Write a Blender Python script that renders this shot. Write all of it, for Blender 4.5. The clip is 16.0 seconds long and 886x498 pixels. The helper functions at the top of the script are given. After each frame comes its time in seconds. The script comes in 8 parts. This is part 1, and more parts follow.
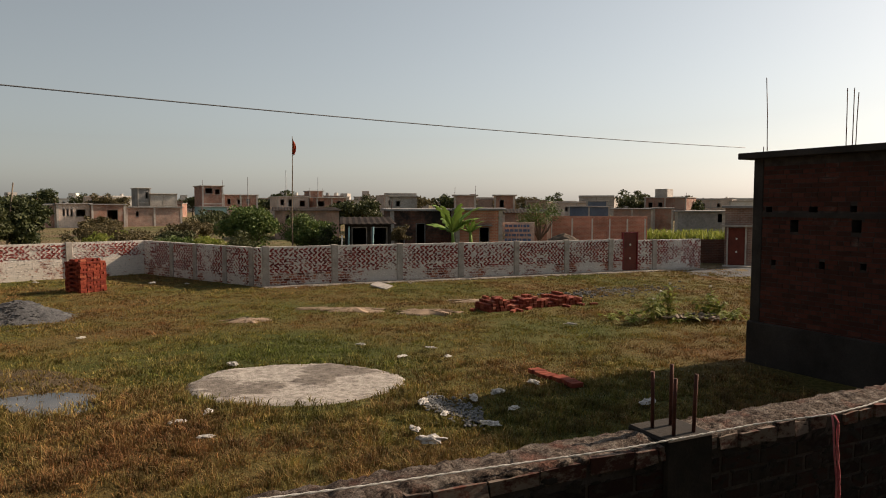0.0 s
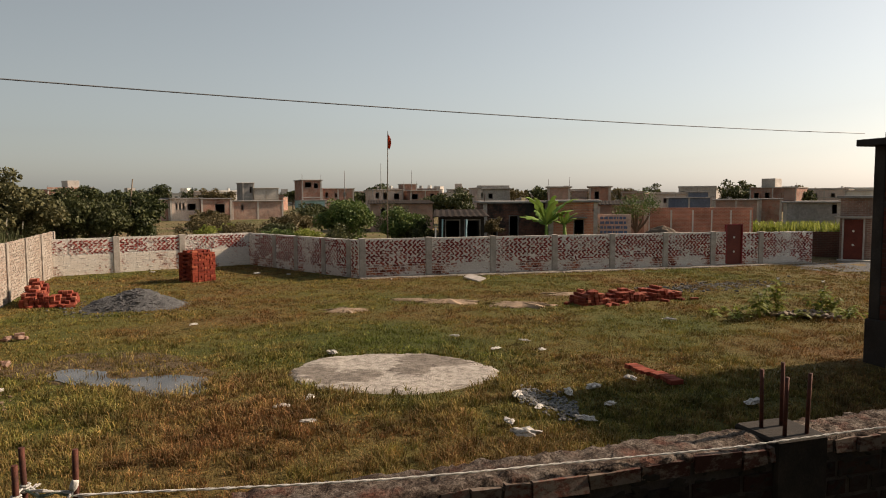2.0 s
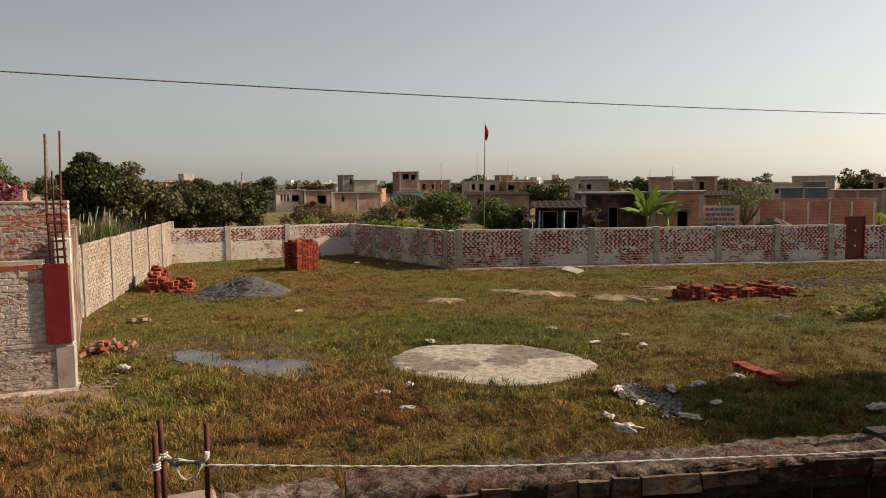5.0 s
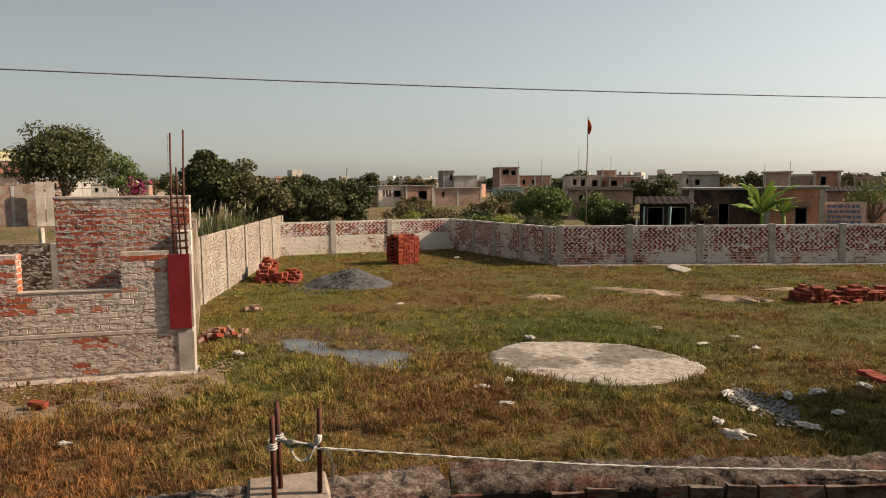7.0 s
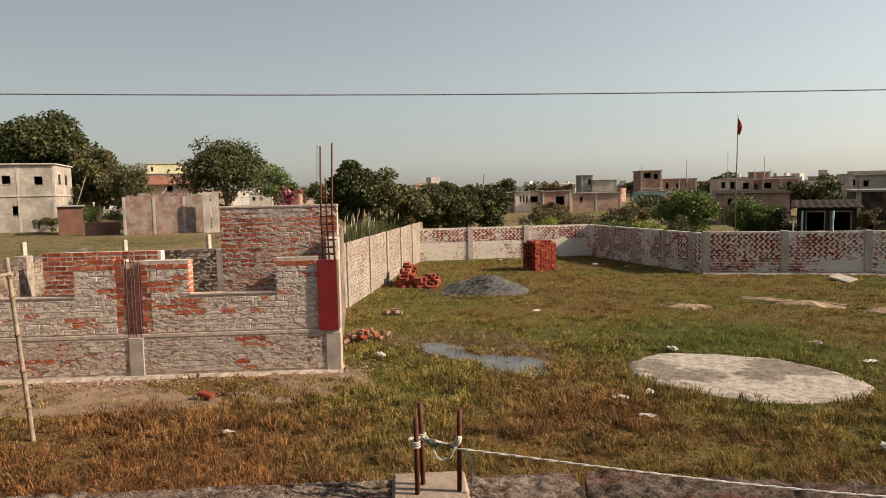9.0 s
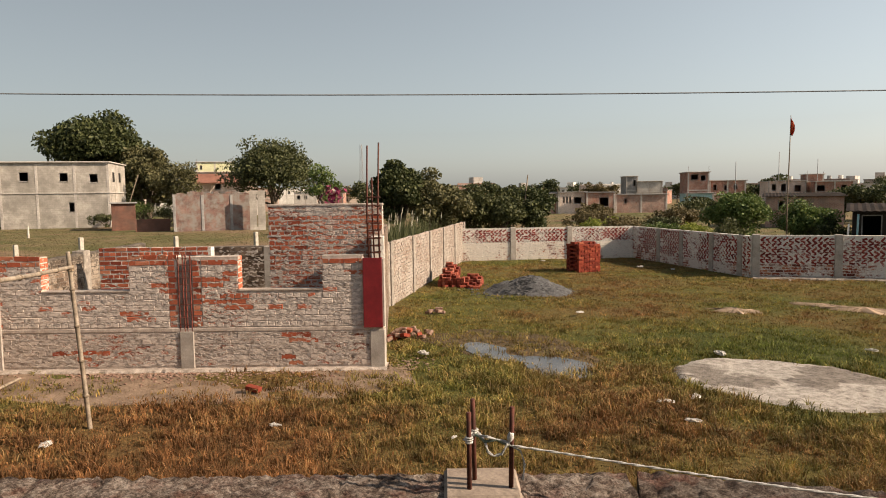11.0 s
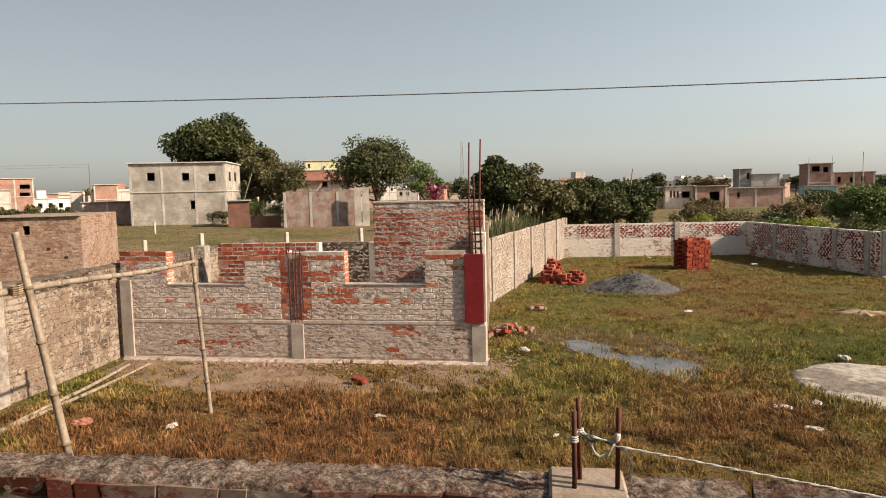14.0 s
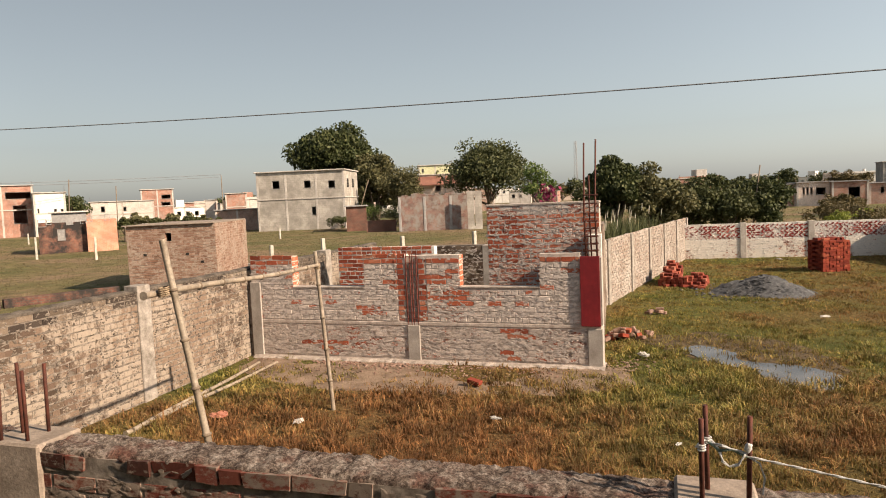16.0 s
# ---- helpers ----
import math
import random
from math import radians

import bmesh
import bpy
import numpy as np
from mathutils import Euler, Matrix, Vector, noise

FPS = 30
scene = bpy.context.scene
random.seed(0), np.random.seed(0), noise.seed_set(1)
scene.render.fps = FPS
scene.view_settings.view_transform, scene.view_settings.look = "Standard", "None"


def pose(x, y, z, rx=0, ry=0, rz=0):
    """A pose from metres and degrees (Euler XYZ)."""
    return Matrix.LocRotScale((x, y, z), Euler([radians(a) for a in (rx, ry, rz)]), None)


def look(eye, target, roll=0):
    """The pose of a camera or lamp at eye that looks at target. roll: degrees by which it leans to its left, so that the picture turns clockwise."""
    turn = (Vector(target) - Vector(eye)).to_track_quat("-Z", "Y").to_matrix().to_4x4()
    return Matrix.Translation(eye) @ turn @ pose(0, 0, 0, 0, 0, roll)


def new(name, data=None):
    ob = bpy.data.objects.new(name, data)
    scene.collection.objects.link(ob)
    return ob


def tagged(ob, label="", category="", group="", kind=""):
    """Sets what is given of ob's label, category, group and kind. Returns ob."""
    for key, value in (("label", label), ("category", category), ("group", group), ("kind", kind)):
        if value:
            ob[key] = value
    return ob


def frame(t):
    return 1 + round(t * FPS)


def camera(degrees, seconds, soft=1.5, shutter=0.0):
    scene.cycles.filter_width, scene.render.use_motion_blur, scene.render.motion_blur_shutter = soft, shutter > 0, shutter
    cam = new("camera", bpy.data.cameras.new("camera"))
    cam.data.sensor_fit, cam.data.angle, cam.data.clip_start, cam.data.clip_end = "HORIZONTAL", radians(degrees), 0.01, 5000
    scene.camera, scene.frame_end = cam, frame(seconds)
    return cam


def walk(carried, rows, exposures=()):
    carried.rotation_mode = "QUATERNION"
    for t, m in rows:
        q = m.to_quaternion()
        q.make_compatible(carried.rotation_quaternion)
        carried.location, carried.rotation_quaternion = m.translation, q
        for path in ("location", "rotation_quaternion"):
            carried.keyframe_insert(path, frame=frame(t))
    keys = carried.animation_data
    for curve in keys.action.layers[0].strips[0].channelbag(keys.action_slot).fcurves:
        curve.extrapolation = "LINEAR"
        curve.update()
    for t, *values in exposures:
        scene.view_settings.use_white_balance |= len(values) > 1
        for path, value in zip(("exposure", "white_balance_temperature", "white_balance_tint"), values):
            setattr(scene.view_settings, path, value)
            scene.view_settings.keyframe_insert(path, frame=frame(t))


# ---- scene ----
cam = camera(65.53, 16.0, soft=1.0)
PATH = [
    (0, look((0.068, 0.144, 3.089), (0.068, 10.123, 2.441), 0.10)),
    (0.5, look((0.055, 0.135, 3.089), (-0.491, 10.092, 2.340), 0.11)),
    (1, look((0.045, 0.117, 3.093), (-0.954, 10.043, 2.395), -0.07)),
    (1.5, look((0.042, 0.114, 3.092), (-1.215, 10.009, 2.386), -0.21)),
    (2, look((0.037, 0.108, 3.091), (-1.298, 9.989, 2.335), -0.29)),
    (2.5, look((0.033, 0.095, 3.091), (-1.432, 9.961, 2.369), -0.41)),
    (3, look((0.032, 0.103, 3.090), (-1.581, 9.944, 2.349), -0.41)),
    (3.6, look((0.024, 0.098, 3.090), (-1.823, 9.897, 2.334), -0.46)),
    (4.25, look((0.009, 0.089, 3.089), (-2.201, 9.809, 2.283), -0.48)),
    (4.9, look((-0.008, 0.080, 3.087), (-2.632, 9.691, 2.223), -0.45)),
    (5.5, look((-0.018, 0.075, 3.086), (-3.015, 9.572, 2.182), -0.41)),
    (6, look((-0.022, 0.069, 3.083), (-3.333, 9.460, 2.172), -0.25)),
    (6.5, look((-0.027, 0.068, 3.083), (-3.604, 9.359, 2.138), -0.31)),
    (7, look((-0.039, 0.068, 3.079), (-4.074, 9.171, 2.154), -0.48)),
    (7.5, look((-0.032, 0.050, 3.086), (-4.554, 8.923, 2.178), -1.09)),
    (8, look((-0.019, 0.024, 3.094), (-5.093, 8.596, 2.218), -0.98)),
    (8.5, look((-0.005, 0.004, 3.103), (-5.450, 8.350, 2.259), -1.24)),
    (9.1, look((0.003, -0.021, 3.108), (-5.796, 8.086, 2.300), -1.18)),
    (9.75, look((-0.002, -0.044, 3.107), (-5.929, 7.972, 2.323), -0.91)),
    (10.4, look((-0.012, -0.062, 3.104), (-6.022, 7.892, 2.323), -0.69)),
    (11, look((-0.018, -0.074, 3.103), (-6.252, 7.703, 2.300), -0.76)),
    (11.5, look((-0.010, -0.094, 3.109), (-6.538, 7.437, 2.292), -0.85)),
    (12, look((-0.019, -0.090, 3.107), (-6.821, 7.189, 2.242), -1.20)),
    (12.5, look((-0.012, -0.098, 3.108), (-6.979, 7.027, 2.274), -1.26)),
    (13, look((-0.013, -0.097, 3.110), (-7.006, 7.005, 2.308), -1.28)),
    (13.5, look((-0.015, -0.095, 3.109), (-7.059, 6.955, 2.275), -0.95)),
    (14, look((-0.014, -0.107, 3.114), (-7.312, 6.678, 2.275), -1.27)),
    (14.5, look((-0.014, -0.114, 3.115), (-7.508, 6.453, 2.275), -1.58)),
    (15, look((-0.010, -0.124, 3.116), (-7.804, 6.086, 2.283), -1.86)),
    (15.5, look((-0.015, -0.124, 3.116), (-8.021, 5.810, 2.291), -2.01)),
    (16, look((-0.000, -0.149, 3.121), (-8.312, 5.360, 2.373), -2.44)),
]
walk(cam, PATH, ((0, 0.37, 6900, 12), (1.5, 0.47, 6970, 12), (3, 0.50, 7000, 12), (5.5, 0.57, 7150, 11.5), (7, 0.67, 7100, 11), (8.5, 0.74, 7000, 11), (11, 0.80, 6850, 11), (14, 0.9, 6780, 11), (16, 0.93, 6770, 11)))

# ---- light ----
SUN_AZ, SUN_EL = 27.5, 31.0          # degrees: azimuth from +x towards +y, height
world = bpy.data.worlds.new("sky")
scene.world = world
world.use_nodes = True
wn = world.node_tree.nodes
sky = wn.new("ShaderNodeTexSky")
sky.sky_type, sky.sun_disc = "NISHITA", False
sky.sun_elevation, sky.sun_rotation = radians(SUN_EL), radians(90 - SUN_AZ)
sky.air_density, sky.dust_density, sky.ozone_density = 1.0, 1.3, 1.0
wn["Background"].inputs["Strength"].default_value = 0.078
haze = wn.new("ShaderNodeHueSaturation")
haze.inputs["Saturation"].default_value, haze.inputs["Hue"].default_value = 0.5, 0.487
veil = wn.new("ShaderNodeMix")
veil.data_type = "RGBA"
veil.inputs[0].default_value = 0.24
veil.inputs[7].default_value = (1.8, 2.18, 2.38, 1)
wl_ = world.node_tree.links
wl_.new(sky.outputs[0], haze.inputs["Color"]), wl_.new(haze.outputs[0], veil.inputs[6])
# haze thickens towards the horizon
up, low_, thick_ = wn.new("ShaderNodeSeparateXYZ"), wn.new("ShaderNodeMath"), wn.new("ShaderNodeMath")
low_.operation, low_.inputs[0].default_value, low_.use_clamp = "SUBTRACT", 1.0, True
steep = wn.new("ShaderNodeMath")
steep.operation, steep.inputs[1].default_value = "POWER", 9.0
thick_.operation, thick_.inputs[1].default_value, thick_.inputs[2].default_value = "MULTIPLY_ADD", 0.12, 0.24
wl_.new(wn.new("ShaderNodeTexCoord").outputs["Generated"], up.inputs[0]), wl_.new(up.outputs["Z"], low_.inputs[1])
wl_.new(low_.outputs[0], steep.inputs[0]), wl_.new(steep.outputs[0], thick_.inputs[0]), wl_.new(thick_.outputs[0], veil.inputs[0])
# haze is brighter towards the sun
way = wn.new("ShaderNodeVectorMath")
way.operation, way.inputs[1].default_value = "DOT_PRODUCT", (math.cos(radians(SUN_AZ)), math.sin(radians(SUN_AZ)), 0.0)
half = wn.new("ShaderNodeMath")
half.operation, half.inputs[1].default_value, half.inputs[2].default_value = "MULTIPLY_ADD", 0.5, 0.5
glow = wn.new("ShaderNodeValToRGB")
for k, (place, v) in enumerate(((0.08, 0.70), (0.22, 0.83), (0.33, 0.94), (0.46, 1.07), (0.60, 1.17), (0.90, 1.27))):
    e = glow.color_ramp.elements[k] if k < 2 else glow.color_ramp.elements.new(place)
    e.position, e.color = place, (v, v, v, 1)
scaled = wn.new("ShaderNodeVectorMath")
scaled.operation = "SCALE"
wl_.new(wn.new("ShaderNodeTexCoord").outputs["Generated"], way.inputs[0]), wl_.new(way.outputs["Value"], half.inputs[0]), wl_.new(half.outputs[0], glow.inputs[0])
lift, both = wn.new("ShaderNodeMath"), wn.new("ShaderNodeMath")
lift.operation, lift.inputs[1].default_value, lift.inputs[2].default_value = "MULTIPLY_ADD", 0.10, 1.02
both.operation = "MULTIPLY"
wl_.new(steep.outputs[0], lift.inputs[0]), wl_.new(lift.outputs[0], both.inputs[0]), wl_.new(glow.outputs[0], both.inputs[1])
wl_.new(veil.outputs[2], scaled.inputs[0]), wl_.new(both.outputs[0], scaled.inputs["Scale"])
wl_.new(scaled.outputs[0], wn["Background"].inputs["Color"])
sun_data = bpy.data.lights.new("sun", "SUN")
sun_data.energy, sun_data.angle, sun_data.color = 5.0, radians(0.6), (1.0, 0.82, 0.64)
sun = new("sun", sun_data)
sun.matrix_world = look((math.cos(radians(SUN_AZ)) * math.cos(radians(SUN_EL)) * 60,
                         math.sin(radians(SUN_AZ)) * math.cos(radians(SUN_EL)) * 60,
                         math.sin(radians(SUN_EL)) * 60), (0, 0, 0))


# ---- materials ----
def mat_base(name, rough=0.9, spec=0.3):
    m = bpy.data.materials.new(name)
    m.use_nodes = True
    b = m.node_tree.nodes["Principled BSDF"]
    b.inputs["Roughness"].default_value = rough
    b.inputs["Specular IOR Level"].default_value = spec
    return m, m.node_tree.nodes, m.node_tree.links, b


def position(nodes):
    return nodes.new("ShaderNodeNewGeometry").outputs["Position"]


def noise_of(nodes, links, vec, scale, detail=4.0, rough=0.6):
    n = nodes.new("ShaderNodeTexNoise")
    n.inputs["Scale"].default_value, n.inputs["Detail"].default_value, n.inputs["Roughness"].default_value = scale, detail, rough
    links.new(vec, n.inputs["Vector"])
    return n.outputs["Fac"]


def ramp_of(nodes, links, fac, stops):
    r = nodes.new("ShaderNodeValToRGB")
    while len(r.color_ramp.elements) < len(stops):
        r.color_ramp.elements.new(0.5)
    for e, (p, c) in zip(r.color_ramp.elements, stops):
        e.position, e.color = p, (*c, 1) if len(c) == 3 else c
    links.new(fac, r.inputs["Fac"])
    return r.outputs["Color"]


def mixed(nodes, links, fac, a, b, mode="MIX"):
    m = nodes.new("ShaderNodeMix")
    m.data_type, m.blend_type = "RGBA", mode
    for sock, v in ((m.inputs[0], fac), (m.inputs[6], a), (m.inputs[7], b)):
        if isinstance(v, (int, float)):
            sock.default_value = v
        elif isinstance(v, tuple):
            sock.default_value = (*v, 1)
        else:
            links.new(v, sock)
    return m.outputs[2]


def bumped(nodes, links, b, height, strength=0.4, distance=0.02):
    n = nodes.new("ShaderNodeBump")
    n.inputs["Strength"].default_value, n.inputs["Distance"].default_value = strength, distance
    links.new(height, n.inputs["Height"])
    links.new(n.outputs["Normal"], b.inputs["Normal"])


def grey(v):
    return (v, v, v)


def stained(name, c1, c2, scale=3.0, fine=60.0, rough=0.9, bump=0.3, dist=0.01, spec=0.25, metal=0.0):
    """A rough surface between two colours, with broad stains and fine grain."""
    m, n, l, b = mat_base(name, rough, spec)
    p = position(n)
    broad = ramp_of(n, l, noise_of(n, l, p, scale, 5), [(0.3, c1), (0.7, c2)])
    grain = noise_of(n, l, p, fine, 3, 0.7)
    g = ramp_of(n, l, grain, [(0.3, grey(0.72)), (0.7, grey(1.12))])
    l.new(mixed(n, l, 1.0, broad, g, "MULTIPLY"), b.inputs["Base Color"])
    b.inputs["Metallic"].default_value = metal
    bumped(n, l, b, grain, bump, dist)
    return m


def brick_mat(name, reds, smear, low, high, scale=5.0, rand="island", stretch=1.9, broad=0.5, piece=0.0, trowel=0.0):
    """Fired brick with its own shade piece by piece, and mortar smeared over it: low and high are where the smear begins and covers."""
    m, n, l, b = mat_base(name, 0.92, 0.2)
    p = position(n)
    r = n.new("ShaderNodeObjectInfo").outputs["Random"] if rand == "object" else n.new("ShaderNodeNewGeometry").outputs["Random Per Island"]
    shade = ramp_of(n, l, r, [(0.0, reds[0]), (0.45, reds[1]), (0.8, reds[2]), (1.0, reds[3])])
    fine = noise_of(n, l, p, 55, 4, 0.7)
    shade = mixed(n, l, 1.0, shade, ramp_of(n, l, fine, [(0.25, grey(0.65)), (0.75, grey(1.2))]), "MULTIPLY")
    flat = n.new("ShaderNodeVectorMath")
    flat.operation, flat.inputs[1].default_value = "MULTIPLY", (1.0, 1.0, stretch)
    l.new(p, flat.inputs[0])
    a = noise_of(n, l, flat.outputs[0], scale, 6, 0.72)
    c = noise_of(n, l, p, 0.9, 3, 0.5)
    add = n.new("ShaderNodeMath")
    add.operation, add.inputs[2].default_value = "MULTIPLY_ADD", -0.5 * broad
    add.inputs[1].default_value = broad
    l.new(c, add.inputs[0])
    tot = n.new("ShaderNodeMath")
    tot.operation = "ADD"
    l.new(a, tot.inputs[0])
    l.new(add.outputs[0], tot.inputs[1])
    if piece:
        odd = n.new("ShaderNodeMath")
        odd.operation, odd.inputs[1].default_value, odd.inputs[2].default_value = "MULTIPLY_ADD", piece, -0.5 * piece
        l.new(ramp_of(n, l, r, [(0.0, grey(0.2)), (0.25, grey(0.9)), (0.5, grey(0.1)), (0.75, grey(1.0)), (1.0, grey(0.4))]), odd.inputs[0])
        sum_ = n.new("ShaderNodeMath")
        sum_.operation = "ADD"
        l.new(tot.outputs[0], sum_.inputs[0]), l.new(odd.outputs[0], sum_.inputs[1])
        tot = sum_
    mask = ramp_of(n, l, tot.outputs[0], [(low, grey(0)), (high, grey(1))])
    sm = mixed(n, l, noise_of(n, l, p, 24, 3), tuple(v * 0.72 for v in smear), tuple(min(1, v * 1.15) for v in smear))
    if trowel:
        # mortar dragged over the courses in slanting strokes
        turn = n.new("ShaderNodeMapping")
        turn.inputs["Rotation"].default_value, turn.inputs["Scale"].default_value = (0.5, 0.6, 0.0), (9.0, 9.0, 17.0)
        l.new(p, turn.inputs["Vector"])
        stroke = noise_of(n, l, turn.outputs[0], 1.0, 4, 0.6)
        sm = mixed(n, l, 1.0, sm, ramp_of(n, l, stroke, [(0.36, grey(1.0 - trowel)), (0.5, grey(1.0)), (0.68, grey(1.14))]), "MULTIPLY")
        bumped(n, l, b, mixed(n, l, 0.6, mask, stroke), 0.8, 0.03)
    else:
        bumped(n, l, b, mixed(n, l, 0.35, fine, mask), 0.35, 0.008)
    l.new(mixed(n, l, mask, shade, sm), b.inputs["Base Color"])
    return m


def crumbled(name, k):
    """Weathered cement and brick on a wall top: beige crust broken by brown hollows and reddish brick."""
    m, n, l, b = mat_base(name, 0.95, 0.15)
    p = position(n)
    a, d, e = noise_of(n, l, p, 17, 7, 0.8), noise_of(n, l, p, 70, 5, 0.75), noise_of(n, l, p, 5, 4, 0.6)
    c = ramp_of(n, l, a, [(0.38, (0.09 * k, 0.06 * k, 0.048 * k)), (0.47, (0.26 * k, 0.19 * k, 0.15 * k)), (0.53, (0.44 * k, 0.35 * k, 0.285 * k)), (0.62, (0.66 * k, 0.56 * k, 0.475 * k))])
    c = mixed(n, l, ramp_of(n, l, e, [(0.52, grey(0)), (0.66, grey(0.6))]), c, (0.15, 0.06, 0.042))
    c = mixed(n, l, 1.0, c, ramp_of(n, l, d, [(0.40, grey(0.45)), (0.60, grey(1.35))]), "MULTIPLY")
    l.new(c, b.inputs["Base Color"])
    bumped(n, l, b, mixed(n, l, 0.5, a, d), 1.0, 0.03)
    return m


REDS = ((0.10, 0.028, 0.018), (0.24, 0.062, 0.034), (0.34, 0.10, 0.05), (0.40, 0.17, 0.09))
ORANGES = ((0.20, 0.045, 0.025), (0.34, 0.082, 0.042), (0.43, 0.12, 0.062), (0.46, 0.19, 0.11))
DARKS = ((0.04, 0.016, 0.012), (0.11, 0.03, 0.02), (0.17, 0.045, 0.03), (0.19, 0.075, 0.05))
M = {}
M["brick_house"] = brick_mat("house_brick", ORANGES, (0.62, 0.53, 0.465), 0.37, 0.50, 11.0, stretch=2.4, broad=0.5, piece=0.16, trowel=0.42)
M["brick_house_low"] = brick_mat("house_plinth_brick", ORANGES, (0.53, 0.445, 0.385), 0.30, 0.45, 11.0, stretch=2.2, broad=0.6, piece=0.14, trowel=0.45)
M["brick_red"] = brick_mat("bare_red_brick", ORANGES, (0.58, 0.47, 0.39), 0.60, 0.74, 7.0)
M["brick_bare"] = brick_mat("clean_brick", ORANGES, (0.60, 0.50, 0.43), 0.58, 0.72, 9.0, stretch=2.2, piece=0.16)
M["brick_upper"] = brick_mat("upper_brick", ((0.26, 0.085, 0.05), (0.38, 0.135, 0.08), (0.45, 0.18, 0.11), (0.5, 0.27, 0.19)), (0.60, 0.50, 0.435), 0.53, 0.66, 9.0, stretch=2.4, broad=0.5, piece=0.12, trowel=0.3)
M["brick_piece"] = brick_mat("loose_brick", ((0.13, 0.026, 0.017), (0.205, 0.042, 0.025), (0.27, 0.066, 0.038), (0.34, 0.13, 0.085)), (0.55, 0.36, 0.26), 0.72, 0.85, 9.0, "object")
M["brick_stacked"] = brick_mat("stacked_brick_piece", ((0.12, 0.02, 0.012), (0.19, 0.032, 0.018), (0.25, 0.05, 0.026), (0.30, 0.09, 0.05)), (0.5, 0.3, 0.22), 0.72, 0.85, 9.0, "object")
M["brick_stack"] = brick_mat("stacked_brick", ((0.10, 0.018, 0.011), (0.17, 0.028, 0.016), (0.23, 0.044, 0.023), (0.30, 0.09, 0.05)), (0.5, 0.3, 0.22), 0.74, 0.86, 9.0)
M["brick_far"] = brick_mat("far_wall_brick", ((0.12, 0.022, 0.018), (0.21, 0.036, 0.03), (0.29, 0.055, 0.044), (0.33, 0.095, 0.07)), (0.74, 0.68, 0.62), 0.57, 0.70, 9.0, broad=1.0, piece=0.1)
M["brick_far_low"] = brick_mat("far_wall_smeared_brick", REDS, (0.62, 0.56, 0.51), 0.40, 0.54, 7.0, broad=1.1, piece=0.16)
M["brick_long"] = brick_mat("long_wall_brick", ((0.17, 0.115, 0.085), (0.24, 0.17, 0.13), (0.30, 0.225, 0.175), (0.20, 0.14, 0.11)), (0.37, 0.33, 0.287), 0.42, 0.58, 9.0)
M["brick_white_low"] = brick_mat("whitewashed_brick", REDS, (0.68, 0.615, 0.54), 0.34, 0.46, 6.0, broad=0.8)
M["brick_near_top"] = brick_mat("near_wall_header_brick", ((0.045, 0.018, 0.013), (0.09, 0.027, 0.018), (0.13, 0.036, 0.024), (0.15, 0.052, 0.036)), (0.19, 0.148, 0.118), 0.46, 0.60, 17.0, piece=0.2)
# header bricks of the right stretch, with its shade put into the colour
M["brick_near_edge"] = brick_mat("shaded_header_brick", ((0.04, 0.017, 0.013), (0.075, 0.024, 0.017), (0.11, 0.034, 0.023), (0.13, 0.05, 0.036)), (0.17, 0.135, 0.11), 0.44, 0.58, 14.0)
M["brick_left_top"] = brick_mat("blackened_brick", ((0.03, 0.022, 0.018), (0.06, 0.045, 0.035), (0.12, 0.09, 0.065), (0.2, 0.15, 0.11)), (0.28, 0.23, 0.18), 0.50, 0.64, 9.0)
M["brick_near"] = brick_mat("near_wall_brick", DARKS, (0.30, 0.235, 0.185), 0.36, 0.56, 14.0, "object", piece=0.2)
# near wall brick darkened to hold the right stretch's shade
M["brick_near_shaded"] = brick_mat("shaded_wall_brick", ((0.008, 0.004, 0.004), (0.020, 0.007, 0.005), (0.031, 0.010, 0.007), (0.039, 0.016, 0.011)), (0.027, 0.020, 0.016), 0.46, 0.60, 12.0, "object")
# dark brick, darkened further: the face's shade is put into its colour
M["brick_dark"] = brick_mat("shaded_dark_brick", ((0.045, 0.018, 0.013), (0.07, 0.023, 0.016), (0.095, 0.029, 0.02), (0.105, 0.037, 0.026)), (0.13, 0.10, 0.085), 0.60, 0.76, 3.0)
M["brick_left"] = brick_mat("weathered_brick", ((0.06, 0.042, 0.03), (0.12, 0.08, 0.058), (0.20, 0.14, 0.10), (0.09, 0.064, 0.046)), (0.295, 0.24, 0.188), 0.48, 0.59, 5.5, stretch=0.7, broad=0.9, piece=0.14)
M["mortar"] = stained("mortar", (0.25, 0.205, 0.17), (0.50, 0.43, 0.375), 7, 50, bump=0.6, dist=0.02)
M["lump"] = stained("mortar_lumps", (0.30, 0.25, 0.215), (0.60, 0.525, 0.465), 9, 70)
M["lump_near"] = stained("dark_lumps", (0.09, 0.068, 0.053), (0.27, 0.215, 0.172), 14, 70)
# darkened copy of the near lumps, shade included in the colour
M["lump_shaded"] = stained("shaded_lumps", (0.008, 0.007, 0.005), (0.033, 0.025, 0.020), 14, 70)
M["lump_white"] = stained("whitish_mortar", (0.42, 0.38, 0.34), (0.80, 0.75, 0.68), 12, 70)
M["lump_long"] = stained("pale_lumps", (0.19, 0.16, 0.135), (0.38, 0.335, 0.29), 11, 50)
M["lump_left"] = stained("weathered_lumps", (0.045, 0.034, 0.025), (0.30, 0.25, 0.205), 5.5, 50)
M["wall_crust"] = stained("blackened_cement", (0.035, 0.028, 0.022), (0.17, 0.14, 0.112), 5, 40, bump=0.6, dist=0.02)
M["mortar_house"] = stained("house_mortar", (0.36, 0.29, 0.245), (0.62, 0.53, 0.46), 8, 60)
